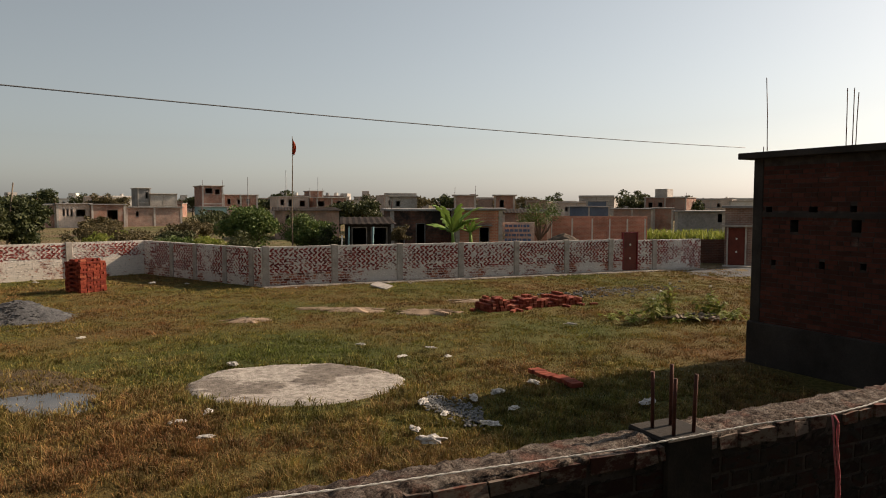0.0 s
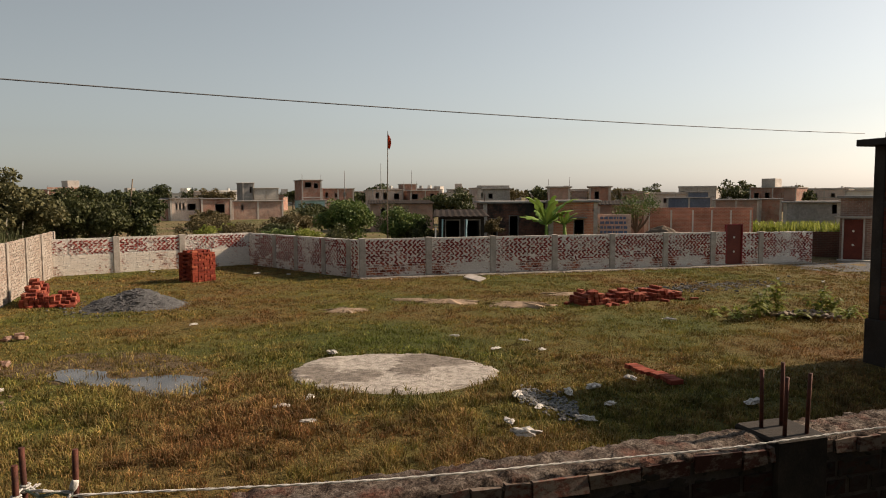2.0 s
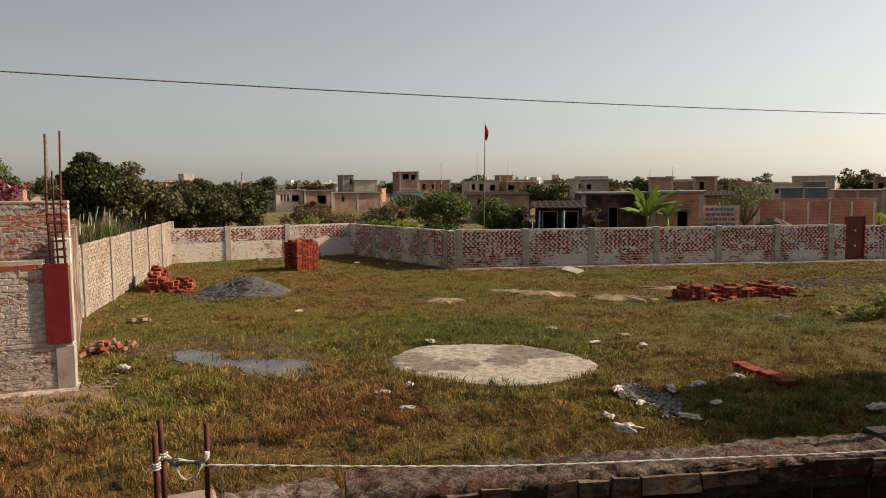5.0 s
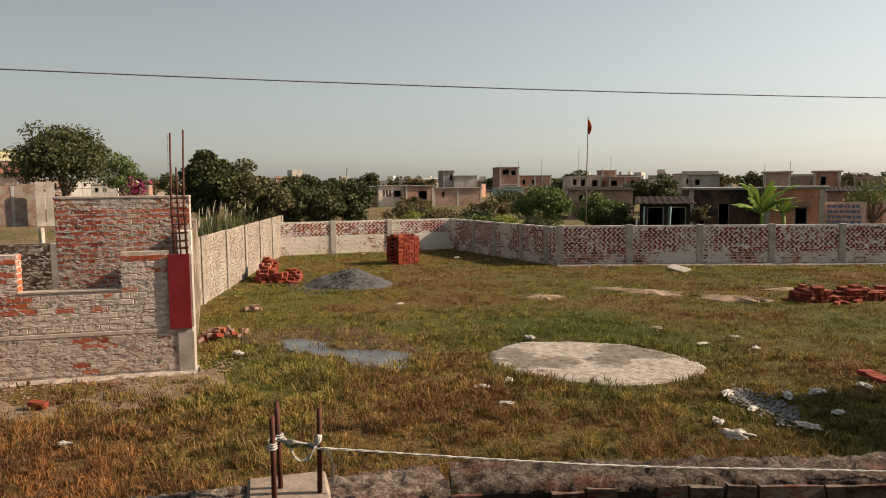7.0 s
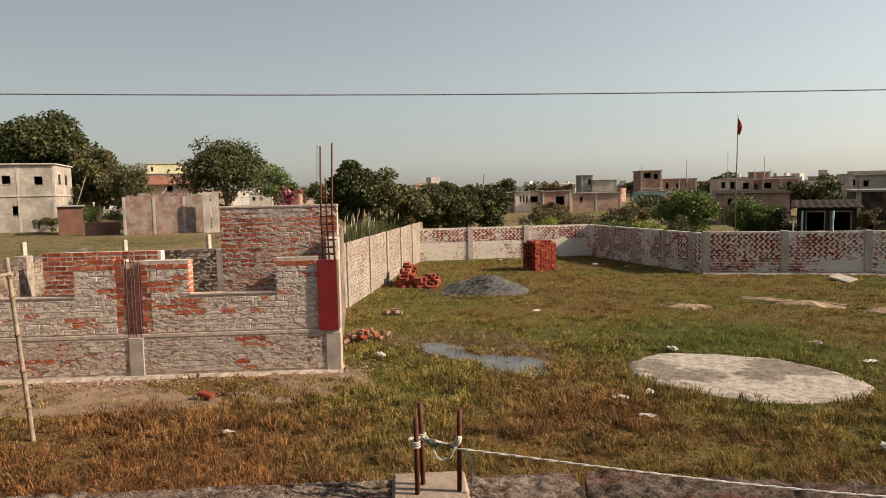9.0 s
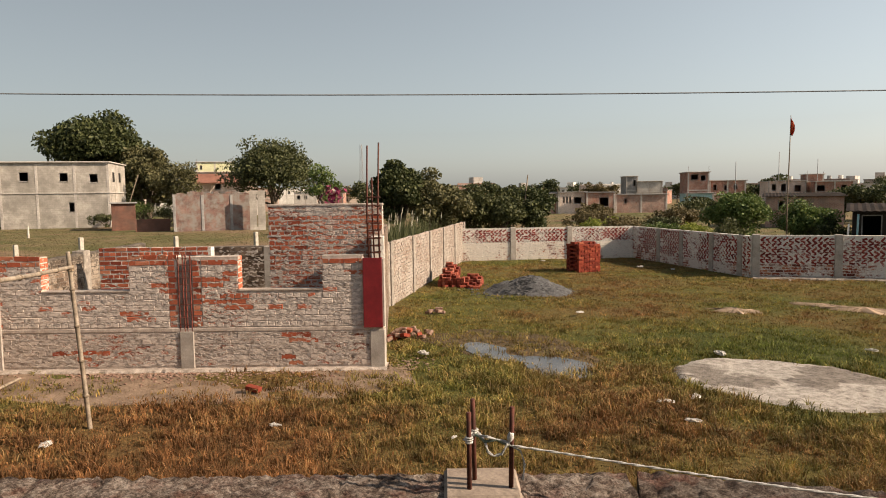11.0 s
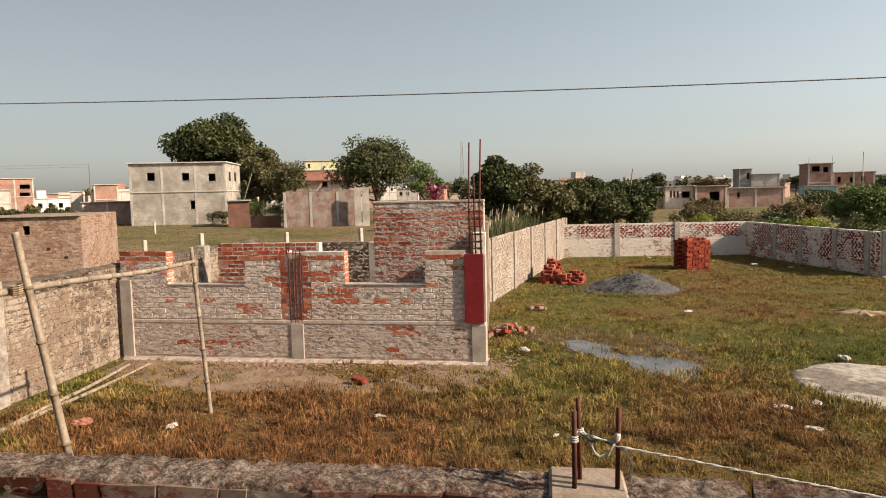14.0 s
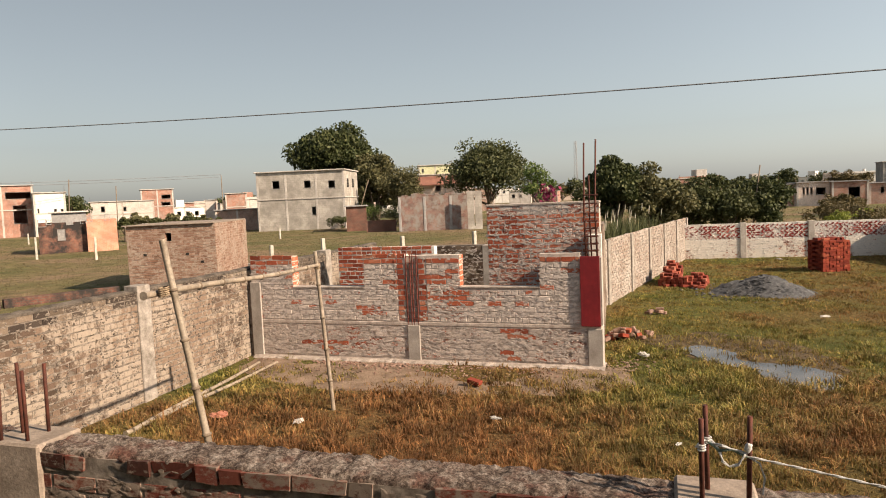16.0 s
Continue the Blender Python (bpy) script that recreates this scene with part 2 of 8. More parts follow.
M["mortar_far"] = stained("far_mortar", (0.50, 0.46, 0.42), (0.84, 0.79, 0.73), 5, 30)
# near-black mortar for unlit faces, their shade is in the colour
M["mortar_dark"] = stained("shaded_dark_mortar", (0.025, 0.020, 0.017), (0.072, 0.058, 0.050), 6, 60, bump=0.5)
M["mortar_left"] = stained("weathered_mortar", (0.06, 0.045, 0.033), (0.28, 0.235, 0.195), 9, 40)
M["mortar_grey"] = stained("greyed_mortar", (0.16, 0.136, 0.112), (0.38, 0.335, 0.29), 7, 40)
M["cement_top"] = crumbled("crumbled_wall_top", 0.46)
# same crust as above, dimmed: shade painted in for the right stretch
M["cement_shaded"] = crumbled("shaded_wall_top", 0.3)
M["concrete"] = stained("concrete", (0.269, 0.235, 0.202), (0.470, 0.420, 0.370), 3.5, 80, bump=0.2)
# cement of the brick building, its shade painted in as near-black
M["concrete_dark"] = stained("shaded_dark_concrete", (0.022, 0.018, 0.016), (0.055, 0.046, 0.04), 1.5, 40, bump=0.2)
M["concrete_brown"] = stained("brown_concrete", (0.16, 0.122, 0.095), (0.34, 0.275, 0.22), 6, 60, bump=0.3)
# brown concrete darkened, the shade on its column put into the colour
M["concrete_shaded"] = stained("shaded_concrete", (0.013, 0.010, 0.008), (0.036, 0.028, 0.022), 6, 60, bump=0.3)
M["post"] = stained("limewashed_post", (0.30, 0.275, 0.225), (0.54, 0.50, 0.43), 6, 30)
M["whitewash"] = stained("whitewash", (0.6, 0.56, 0.5), (0.78, 0.74, 0.68), 0.9, 20)
M["rust"] = stained("rusty_steel", (0.05, 0.018, 0.013), (0.13, 0.042, 0.026), 30, 200, 0.75, 0.4, 0.003, 0.4, 0.4)
M["rust_red"] = stained("red_rusted_bar", (0.10, 0.022, 0.015), (0.24, 0.055, 0.032), 30, 200, 0.75, 0.4, 0.003, 0.3)
M["red_form"] = stained("red_painted_sheet", (0.15, 0.008, 0.012), (0.25, 0.016, 0.02), 5, 60, 0.6, 0.15, 0.004, 0.4)
M["bamboo"] = stained("bamboo", (0.16, 0.125, 0.09), (0.36, 0.295, 0.222), 9, 40, 0.55, 0.1, 0.003, 0.4)
M["rope"] = stained("white_rope", (0.34, 0.33, 0.31), (0.66, 0.645, 0.615), 30, 160, 0.85, 0.5, 0.004)
M["cord"] = stained("jute_cord", (0.16, 0.11, 0.07), (0.34, 0.26, 0.17), 40, 160, 0.9, 0.5, 0.004)
M["rope_green"] = stained("green_rope", (0.08, 0.11, 0.08), (0.2, 0.25, 0.19), 40, 160, 0.85, 0.5, 0.004)
M["pink"] = stained("pink_cord", (0.5, 0.1, 0.12), (0.62, 0.2, 0.2), 30, 160)
M["wire"] = stained("wire", (0.13, 0.135, 0.14), (0.22, 0.225, 0.23), 1, 50, 0.6)
M["sand"] = stained("river_sand", (0.16, 0.112, 0.074), (0.36, 0.262, 0.182), 3, 60)
M["gravel"] = stained("grey_gravel", (0.05, 0.05, 0.052), (0.15, 0.148, 0.148), 7, 45, bump=1.0, dist=0.03)
M["chip"] = stained("pale_stone_chips", (0.05, 0.05, 0.052), (0.26, 0.256, 0.25), 25, 60)
M["bag"] = stained("plastic_bag", (0.26, 0.24, 0.21), (0.66, 0.62, 0.57), 14, 60, 0.5, 0.3, 0.01, 0.4)
# near-black that stands for the shade inside openings
M["void"] = stained("dark_interior", (0.012, 0.010, 0.009), (0.03, 0.026, 0.022), 2, 20)


def lime_mat():
    """Whitish lime concrete, worn down to grey-brown in a broad patch and in streaks."""
    m, n, l, b = mat_base("lime_concrete", 0.95, 0.15)
    p = position(n)
    streak = n.new("ShaderNodeVectorMath")
    streak.operation, streak.inputs[1].default_value = "MULTIPLY", (0.8, 2.2, 1.0)
    l.new(p, streak.inputs[0])
    bare = zones(n, l, noise_of(n, l, streak.outputs[0], 1.9, 8, 0.74), ((-2.0, 12.75, 0.75, 0.30), (-1.45, 12.85, 0.6, 0.26), (-2.1, 12.0, 0.55, 0.30), (-3.3, 11.35, 0.6, 0.24), (-3.9, 11.65, 0.6, 0.24), (-2.8, 11.5, 0.45, 0.2), (-2.2, 11.0, 1.0, -0.1), (-3.1, 12.5, 0.8, -0.1), (-1.2, 11.8, 0.8, -0.1)))
    f = noise_of(n, l, p, 7, 9, 0.82)
    lime = mixed(n, l, ramp_of(n, l, f, [(0.36, grey(0)), (0.58, grey(1))]), (0.15, 0.13, 0.112), (0.44, 0.40, 0.355))
    worn = mixed(n, l, ramp_of(n, l, f, [(0.36, grey(0)), (0.58, grey(1))]), (0.07, 0.058, 0.049), (0.23, 0.20, 0.172))
    l.new(mixed(n, l, ramp_of(n, l, bare, [(0.54, grey(0)), (0.63, grey(1))]), lime, worn), b.inputs["Base Color"])
    bumped(n, l, b, mixed(n, l, 0.7, f, bare), 1.0, 0.05)
    return m


def ground_mat():
    m, n, l, b = mat_base("field_ground", 0.97, 0.1)
    p = position(n)
    zone = zones(n, l, noise_of(n, l, p, 0.22, 4, 0.6), SPOTS)
    c = ramp_of(n, l, zone, [(0.32, (0.062, 0.070, 0.018)), (0.44, (0.094, 0.088, 0.025)), (0.56, (0.117, 0.089, 0.030)), (0.7, (0.127, 0.076, 0.031))])
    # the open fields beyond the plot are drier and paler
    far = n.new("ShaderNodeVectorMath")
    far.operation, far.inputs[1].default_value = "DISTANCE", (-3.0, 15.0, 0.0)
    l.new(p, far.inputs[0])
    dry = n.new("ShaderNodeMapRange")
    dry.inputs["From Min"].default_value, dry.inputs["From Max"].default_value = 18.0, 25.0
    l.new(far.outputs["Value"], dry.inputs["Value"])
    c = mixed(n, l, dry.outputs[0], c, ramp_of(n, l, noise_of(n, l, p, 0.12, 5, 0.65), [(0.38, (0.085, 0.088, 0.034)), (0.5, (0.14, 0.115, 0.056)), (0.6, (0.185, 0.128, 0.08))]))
    f = noise_of(n, l, p, 11, 6, 0.8)
    rough = mixed(n, l, dry.outputs[0], ramp_of(n, l, f, [(0.36, grey(0.35)), (0.64, grey(1.5))]), ramp_of(n, l, noise_of(n, l, p, 1.4, 6, 0.7), [(0.35, grey(0.7)), (0.65, grey(1.25))]))
    c = mixed(n, l, 1.0, c, rough, "MULTIPLY")
    l.new(c, b.inputs["Base Color"])
    bumped(n, l, b, f, 0.8, 0.06)
    return m


def zones(n, l, fac, spots):
    """Shifts fac up (rust-brown) or down (green) round some places in the plot: (x, y, radius, shift)."""
    p = position(n)
    for x, y, r, sh in spots:
        d = n.new("ShaderNodeVectorMath")
        d.operation, d.inputs[1].default_value = "DISTANCE", (x, y, 0)
        l.new(p, d.inputs[0])
        m = n.new("ShaderNodeMapRange")
        m.interpolation_type = "SMOOTHSTEP"
        m.inputs["From Min"].default_value, m.inputs["From Max"].default_value = r * 0.2, r
        m.inputs["To Min"].default_value, m.inputs["To Max"].default_value = sh, 0.0
        l.new(d.outputs["Value"], m.inputs["Value"])
        a = n.new("ShaderNodeMath")
        a.operation = "ADD"
        l.new(fac, a.inputs[0]), l.new(m.outputs[0], a.inputs[1])
        fac = a.outputs[0]
    return fac


SPOTS = ((-8.5, 3.6, 4.2, 0.23), (-3.4, 8.4, 2.8, 0.15), (-5.0, 13.6, 4.5, -0.17), (1.6, 10.2, 2.5, -0.03), (-9.0, 21.5, 5.0, 0.08), (-11.8, 16.0, 3.0, -0.06), (4.5, 14.0, 2.6, 0.07), (-6.6, 8.6, 1.8, -0.08), (-2.2, 14.6, 3.0, -0.09), (-9.6, 0.9, 1.9, -0.24), (-5.2, 5.4, 3.6, 0.15), (2.0, 16.5, 4.0, -0.05))


def through_light(m, n, l, b, colour, share):
    """Lets a share of the light through a thin leaf."""
    tr, mx = n.new("ShaderNodeBsdfTranslucent"), n.new("ShaderNodeMixShader")
    l.new(colour, tr.inputs["Color"])
    mx.inputs[0].default_value = share
    l.new(b.outputs[0], mx.inputs[1]), l.new(tr.outputs[0], mx.inputs[2])
    l.new(mx.outputs[0], n["Material Output"].inputs["Surface"])


def grass_mat(name, stops):
    m, n, l, b = mat_base(name, 0.75, 0.2)
    p = position(n)
    zone = noise_of(n, l, p, 0.22, 4, 0.6)
    r = n.new("ShaderNodeNewGeometry").outputs["Random Per Island"]
    mid = noise_of(n, l, p, 1.3, 3, 0.6)
    s = n.new("ShaderNodeMath")
    s.operation, s.inputs[1].default_value, s.inputs[2].default_value = "MULTIPLY_ADD", 0.22, -0.11
    l.new(r, s.inputs[0])
    t = n.new("ShaderNodeMath")
    t.operation = "ADD"
    l.new(zone, t.inputs[0]), l.new(s.outputs[0], t.inputs[1])
    u = n.new("ShaderNodeMath")
    u.operation, u.inputs[1].default_value = "MULTIPLY_ADD", 0.35
    l.new(mid, u.inputs[0]), l.new(t.outputs[0], u.inputs[2])
    v = n.new("ShaderNodeMath")
    v.operation, v.inputs[1].default_value = "SUBTRACT", 0.18
    l.new(u.outputs[0], v.inputs[0])
    c = ramp_of(n, l, zones(n, l, v.outputs[0], SPOTS), stops)
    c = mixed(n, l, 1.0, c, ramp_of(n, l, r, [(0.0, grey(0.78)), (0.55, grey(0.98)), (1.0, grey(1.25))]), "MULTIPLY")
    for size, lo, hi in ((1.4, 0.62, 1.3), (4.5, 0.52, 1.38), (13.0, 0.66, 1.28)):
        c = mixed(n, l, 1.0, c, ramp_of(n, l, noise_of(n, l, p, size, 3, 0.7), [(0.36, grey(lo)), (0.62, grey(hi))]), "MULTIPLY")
    l.new(c, b.inputs["Base Color"])
    through_light(m, n, l, b, c, 0.18)
    return m


def leaf_mat(name, c1, c2, c3, share=0.2):
    m, n, l, b = mat_base(name, 0.6, 0.25)
    r = n.new("ShaderNodeNewGeometry").outputs["Random Per Island"]
    c = ramp_of(n, l, r, [(0.0, c1), (0.6, c2), (1.0, c3)])
    l.new(c, b.inputs["Base Color"])
    through_light(m, n, l, b, c, share)
    return m


def water_mat():
    m, n, l, b = mat_base("muddy_water", 0.04, 0.5)
    p = position(n)
    l.new(ramp_of(n, l, noise_of(n, l, p, 1.5, 3), [(0.35, (0.045, 0.038, 0.028)), (0.65, (0.11, 0.096, 0.078))]), b.inputs["Base Color"])
    bumped(n, l, b, noise_of(n, l, p, 9, 3), 0.03, 0.01)
    return m


M["lime"], M["ground"], M["water"] = lime_mat(), ground_mat(), water_mat()
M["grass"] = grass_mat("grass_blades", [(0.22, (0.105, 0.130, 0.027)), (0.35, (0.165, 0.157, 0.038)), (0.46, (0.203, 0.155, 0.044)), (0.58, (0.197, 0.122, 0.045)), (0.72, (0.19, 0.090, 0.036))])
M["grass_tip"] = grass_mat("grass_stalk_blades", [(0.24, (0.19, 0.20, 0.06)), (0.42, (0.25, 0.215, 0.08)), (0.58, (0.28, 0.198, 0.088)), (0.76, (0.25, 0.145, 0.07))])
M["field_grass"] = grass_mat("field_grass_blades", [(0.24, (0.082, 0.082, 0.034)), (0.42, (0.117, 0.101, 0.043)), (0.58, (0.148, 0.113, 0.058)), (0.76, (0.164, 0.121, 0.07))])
M["mud"] = stained("wet_mud", (0.035, 0.025, 0.015), (0.17, 0.122, 0.07), 6, 22, 0.8, 1.0, 0.06, 0.12)
M["dirt"] = stained("rubble_dirt", (0.125, 0.084, 0.057), (0.29, 0.207, 0.146), 2.5, 22, 0.95, 0.7, 0.03)
M["leaf_dark"] = leaf_mat("dark_leaves", (0.024, 0.033, 0.011), (0.050, 0.061, 0.020), (0.105, 0.112, 0.042))
M["leaf_olive"] = leaf_mat("olive_leaves", (0.062, 0.062, 0.026), (0.102, 0.096, 0.041), (0.155, 0.140, 0.065))
M["leaf_mid"] = leaf_mat("green_leaves", (0.042, 0.049, 0.018), (0.068, 0.076, 0.028), (0.108, 0.111, 0.047))
M["leaf_weed"] = leaf_mat("weed_leaves", (0.12, 0.155, 0.026), (0.20, 0.225, 0.042), (0.30, 0.31, 0.085), 0.45)
M["leaf_light"] = leaf_mat("bright_leaves", (0.051, 0.085, 0.021), (0.093, 0.136, 0.034), (0.162, 0.187, 0.060))
M["leaf_dry"] = leaf_mat("dry_leaves", (0.072, 0.060, 0.024), (0.120, 0.092, 0.040), (0.160, 0.128, 0.064))
M["leaf_banana"] = leaf_mat("banana_leaves", (0.13, 0.22, 0.04), (0.21, 0.31, 0.07), (0.34, 0.42, 0.14))
M["blossom"] = leaf_mat("pink_blossom", (0.12, 0.010, 0.036), (0.20, 0.022, 0.066), (0.27, 0.05, 0.10))
M["bark"] = stained("bark", (0.07, 0.05, 0.036), (0.15, 0.115, 0.085), 5, 30, bump=0.6)
M["plume"] = leaf_mat("reed_plumes", (0.3, 0.27, 0.2), (0.45, 0.42, 0.33), (0.55, 0.5, 0.4))


def coursed(name, c1, c2, joint, course=0.09, length=0.25, soot=None, stain=(0.5, 0.5), far=1.0):
    """Brick seen from far off: courses on the wall's own axes, with broad stains."""
    m, n, l, b = mat_base(name, 0.93, 0.2)
    tc = n.new("ShaderNodeTexCoord").outputs["Object"]
    sep = n.new("ShaderNodeSeparateXYZ")
    l.new(tc, sep.inputs[0])
    add = n.new("ShaderNodeMath")
    add.operation = "ADD"
    l.new(sep.outputs["X"], add.inputs[0]), l.new(sep.outputs["Y"], add.inputs[1])
    com = n.new("ShaderNodeCombineXYZ")
    l.new(add.outputs[0], com.inputs[0]), l.new(sep.outputs["Z"], com.inputs[1])
    br = n.new("ShaderNodeTexBrick")
    br.inputs["Scale"].default_value = 1.0
    br.inputs["Brick Width"].default_value, br.inputs["Row Height"].default_value, br.inputs["Mortar Size"].default_value = length, course, 0.012
    br.inputs["Color1"].default_value, br.inputs["Color2"].default_value, br.inputs["Mortar"].default_value = (*c1, 1), (*c2, 1), (*joint, 1)
    l.new(com.outputs[0], br.inputs["Vector"])
    p = position(n)
    big = ramp_of(n, l, noise_of(n, l, p, 0.8 * far, 5, 0.65), [(0.3, grey(0.55)), (0.7, grey(1.2))])
    c = mixed(n, l, 1.0, br.outputs["Color"], big, "MULTIPLY")
    if soot:
        c = mixed(n, l, ramp_of(n, l, noise_of(n, l, p, 0.9 * far, 6, 0.7), [(stain[0] - 0.06, grey(0)), (stain[1] + 0.06, grey(1))]), c, soot)
    l.new(c, b.inputs["Base Color"])
    bumped(n, l, b, br.outputs["Fac"], 0.3, 0.01)
    return m


M["brick_town"] = coursed("town_brick", (0.36, 0.165, 0.115), (0.29, 0.13, 0.09), (0.36, 0.265, 0.215), soot=(0.29, 0.225, 0.185), stain=(0.55, 0.62))
# raised about a fifth, so that distance haze is put into the colour
M["brick_town_dark"] = coursed("town_brick_dark", (0.396, 0.228, 0.174), (0.312, 0.180, 0.138), (0.420, 0.342, 0.288), soot=(0.240, 0.192, 0.162), stain=(0.54, 0.62))
M["brick_orange"] = coursed("orange_brick", (0.60, 0.245, 0.15), (0.50, 0.20, 0.12), (0.54, 0.37, 0.28))
M["brick_soot"] = coursed("sooty_brick", (0.24, 0.10, 0.066), (0.18, 0.075, 0.05), (0.17, 0.125, 0.10), soot=(0.03, 0.026, 0.024), stain=(0.43, 0.50))
M["brick_hut"] = coursed("hut_brick", (0.28, 0.155, 0.108), (0.23, 0.125, 0.084), (0.33, 0.255, 0.20), 0.1, 0.26)
M["brick_hut_piece"] = brick_mat("hut_brick_piece", ((0.17, 0.092, 0.062), (0.22, 0.125, 0.088), (0.27, 0.165, 0.12), (0.30, 0.20, 0.15)), (0.33, 0.26, 0.205), 0.46, 0.62, 9.0, piece=0.12)
M["brick_pink"] = coursed("yard_wall_brick", (0.58, 0.235, 0.155), (0.50, 0.195, 0.125), (0.58, 0.37, 0.285))
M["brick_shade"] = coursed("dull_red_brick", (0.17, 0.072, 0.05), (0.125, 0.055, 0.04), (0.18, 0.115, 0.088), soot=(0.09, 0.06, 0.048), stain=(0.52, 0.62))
M["brick_ruin"] = coursed("ruin_brick", (0.22, 0.11, 0.088), (0.15, 0.08, 0.066), (0.24, 0.195, 0.165), soot=(0.215, 0.195, 0.175), stain=(0.50, 0.54), far=1.7)
# grey and pink plaster are lifted too, painting in the distance haze
M["plaster_grey"] = stained("grey_plaster", (0.360, 0.324, 0.288), (0.552, 0.504, 0.456), 0.7, 6)
M["plaster_dark"] = stained("dark_plaster", (0.19, 0.182, 0.175), (0.34, 0.325, 0.31), 0.6, 6)
M["plaster_pink"] = stained("pinkish_plaster", (0.480, 0.372, 0.312), (0.672, 0.552, 0.468), 0.6, 6)
M["plaster_bare"] = coursed("bare_block_wall", (0.43, 0.39, 0.34), (0.36, 0.325, 0.285), (0.46, 0.42, 0.37), 0.22, 0.45, soot=(0.235, 0.215, 0.185), stain=(0.50, 0.60), far=0.7)
M["plaster_blue"] = stained("blue_grey_plaster", (0.108, 0.132, 0.192), (0.168, 0.204, 0.264), 0.6, 6)
M["plaster_cyan"] = stained("cyan_paint", (0.22, 0.38, 0.40), (0.34, 0.5, 0.5), 0.6, 6)
M["plaster_yellow"] = stained("yellow_green_paint", (0.50, 0.50, 0.30), (0.60, 0.58, 0.38), 0.5, 6)
M["tin"] = stained("rusty_tin", (0.018, 0.014, 0.012), (0.05, 0.039, 0.033), 1.0, 9, 0.9, 0.3, 0.01, 0.05)
M["red_door"] = stained("rust_red_paint", (0.10, 0.022, 0.014), (0.165, 0.036, 0.022), 2, 40, 0.6)
M["brick_rubble"] = stained("brick_bits", (0.15, 0.068, 0.046), (0.31, 0.22, 0.172), 14, 60)
M["orange"] = stained("orange_plastic", (0.42, 0.14, 0.085), (0.55, 0.26, 0.18), 9, 60, 0.5)
M["roof_red"] = stained("red_brown_roof", (0.17, 0.075, 0.055), (0.25, 0.12, 0.085), 1, 9)
M["blue_sign"] = stained("faded_blue_paint", (0.06, 0.12, 0.24), (0.10, 0.18, 0.32), 2, 20)
M["flag"] = stained("saffron_red_cloth", (0.42, 0.05, 0.02), (0.55, 0.10, 0.03), 6, 60, 0.8)
M["steel"] = stained("weathered_steel", (0.2, 0.2, 0.2), (0.32, 0.31, 0.3), 2, 40, 0.6)
M["bamboo_dark"] = stained("weathered_pole", (0.12, 0.09, 0.065), (0.22, 0.17, 0.12), 5, 40, 0.8)


# ---- helpers of this scene ----
def mesh_of(bm, name, mat):
    me = bpy.data.meshes.new(name)
    bm.normal_update()
    bm.to_mesh(me)
    bm.free()
    me.materials.append(mat)
    return me


def part(name, bm, mat, parent=None, label="", kind=""):
    ob = new(name, mesh_of(bm, name, mat))
    ob.parent = parent
    return tagged(ob, label, kind=kind)


def thing(name, label, category, group="", kind="", at=(0, 0, 0), turn=0.0):
    ob = new(name)
    ob.empty_display_size = 0.2
    ob.matrix_world = pose(*at, 0, 0, turn)
    return tagged(ob, label, category, group, kind)


def add_box(bm, x0, x1, y0, y1, z0, z1, m=None, bevel=0.0):
    vs = [bm.verts.new(Vector(c) if m is None else m @ Vector(c)) for c in
          ((x0, y0, z0), (x1, y0, z0), (x1, y1, z0), (x0, y1, z0), (x0, y0, z1), (x1, y0, z1), (x1, y1, z1), (x0, y1, z1))]
    fs = [bm.faces.new([vs[i] for i in f]) for f in ((3, 2, 1, 0), (4, 5, 6, 7), (0, 1, 5, 4), (1, 2, 6, 5), (2, 3, 7, 6), (3, 0, 4, 7))]
    if bevel:
        bmesh.ops.bevel(bm, geom=list({e for f in fs for e in f.edges}), offset=bevel, segments=1, affect="EDGES")
    return fs


def box(x0, x1, y0, y1, z0, z1, m=None, bevel=0.0):
    bm = bmesh.new()
    add_box(bm, x0, x1, y0, y1, z0, z1, m, bevel)
    return bm


def add_tube(bm, points, radii, sides=8, wobble=0.0):
    """A tapered tube along points."""
    pts = [Vector(p) for p in points]
    if isinstance(radii, (int, float)):
        radii = [radii] * len(pts)
    rings = []
    for i, p in enumerate(pts):
        d = (pts[min(i + 1, len(pts) - 1)] - pts[max(i - 1, 0)]).normalized()
        a = d.orthogonal().normalized() if abs(d.z) > 0.9 else d.cross(Vector((0, 0, 1))).normalized()
        b = d.cross(a)
        rings.append([bm.verts.new(p + (a * math.cos(2 * math.pi * k / sides) + b * math.sin(2 * math.pi * k / sides)) * radii[i] * (1 + wobble * random.uniform(-1, 1))) for k in range(sides)])
    for r0, r1 in zip(rings, rings[1:]):
        for k in range(sides):
            bm.faces.new((r0[k], r0[(k + 1) % sides], r1[(k + 1) % sides], r1[k]))
    bm.faces.new(rings[0][::-1]), bm.faces.new(rings[-1])


def tube(points, radii, sides=8, wobble=0.0):
    bm = bmesh.new()
    add_tube(bm, points, radii, sides, wobble)
    for f in bm.faces:
        f.smooth = len(f.verts) == 4
    return bm


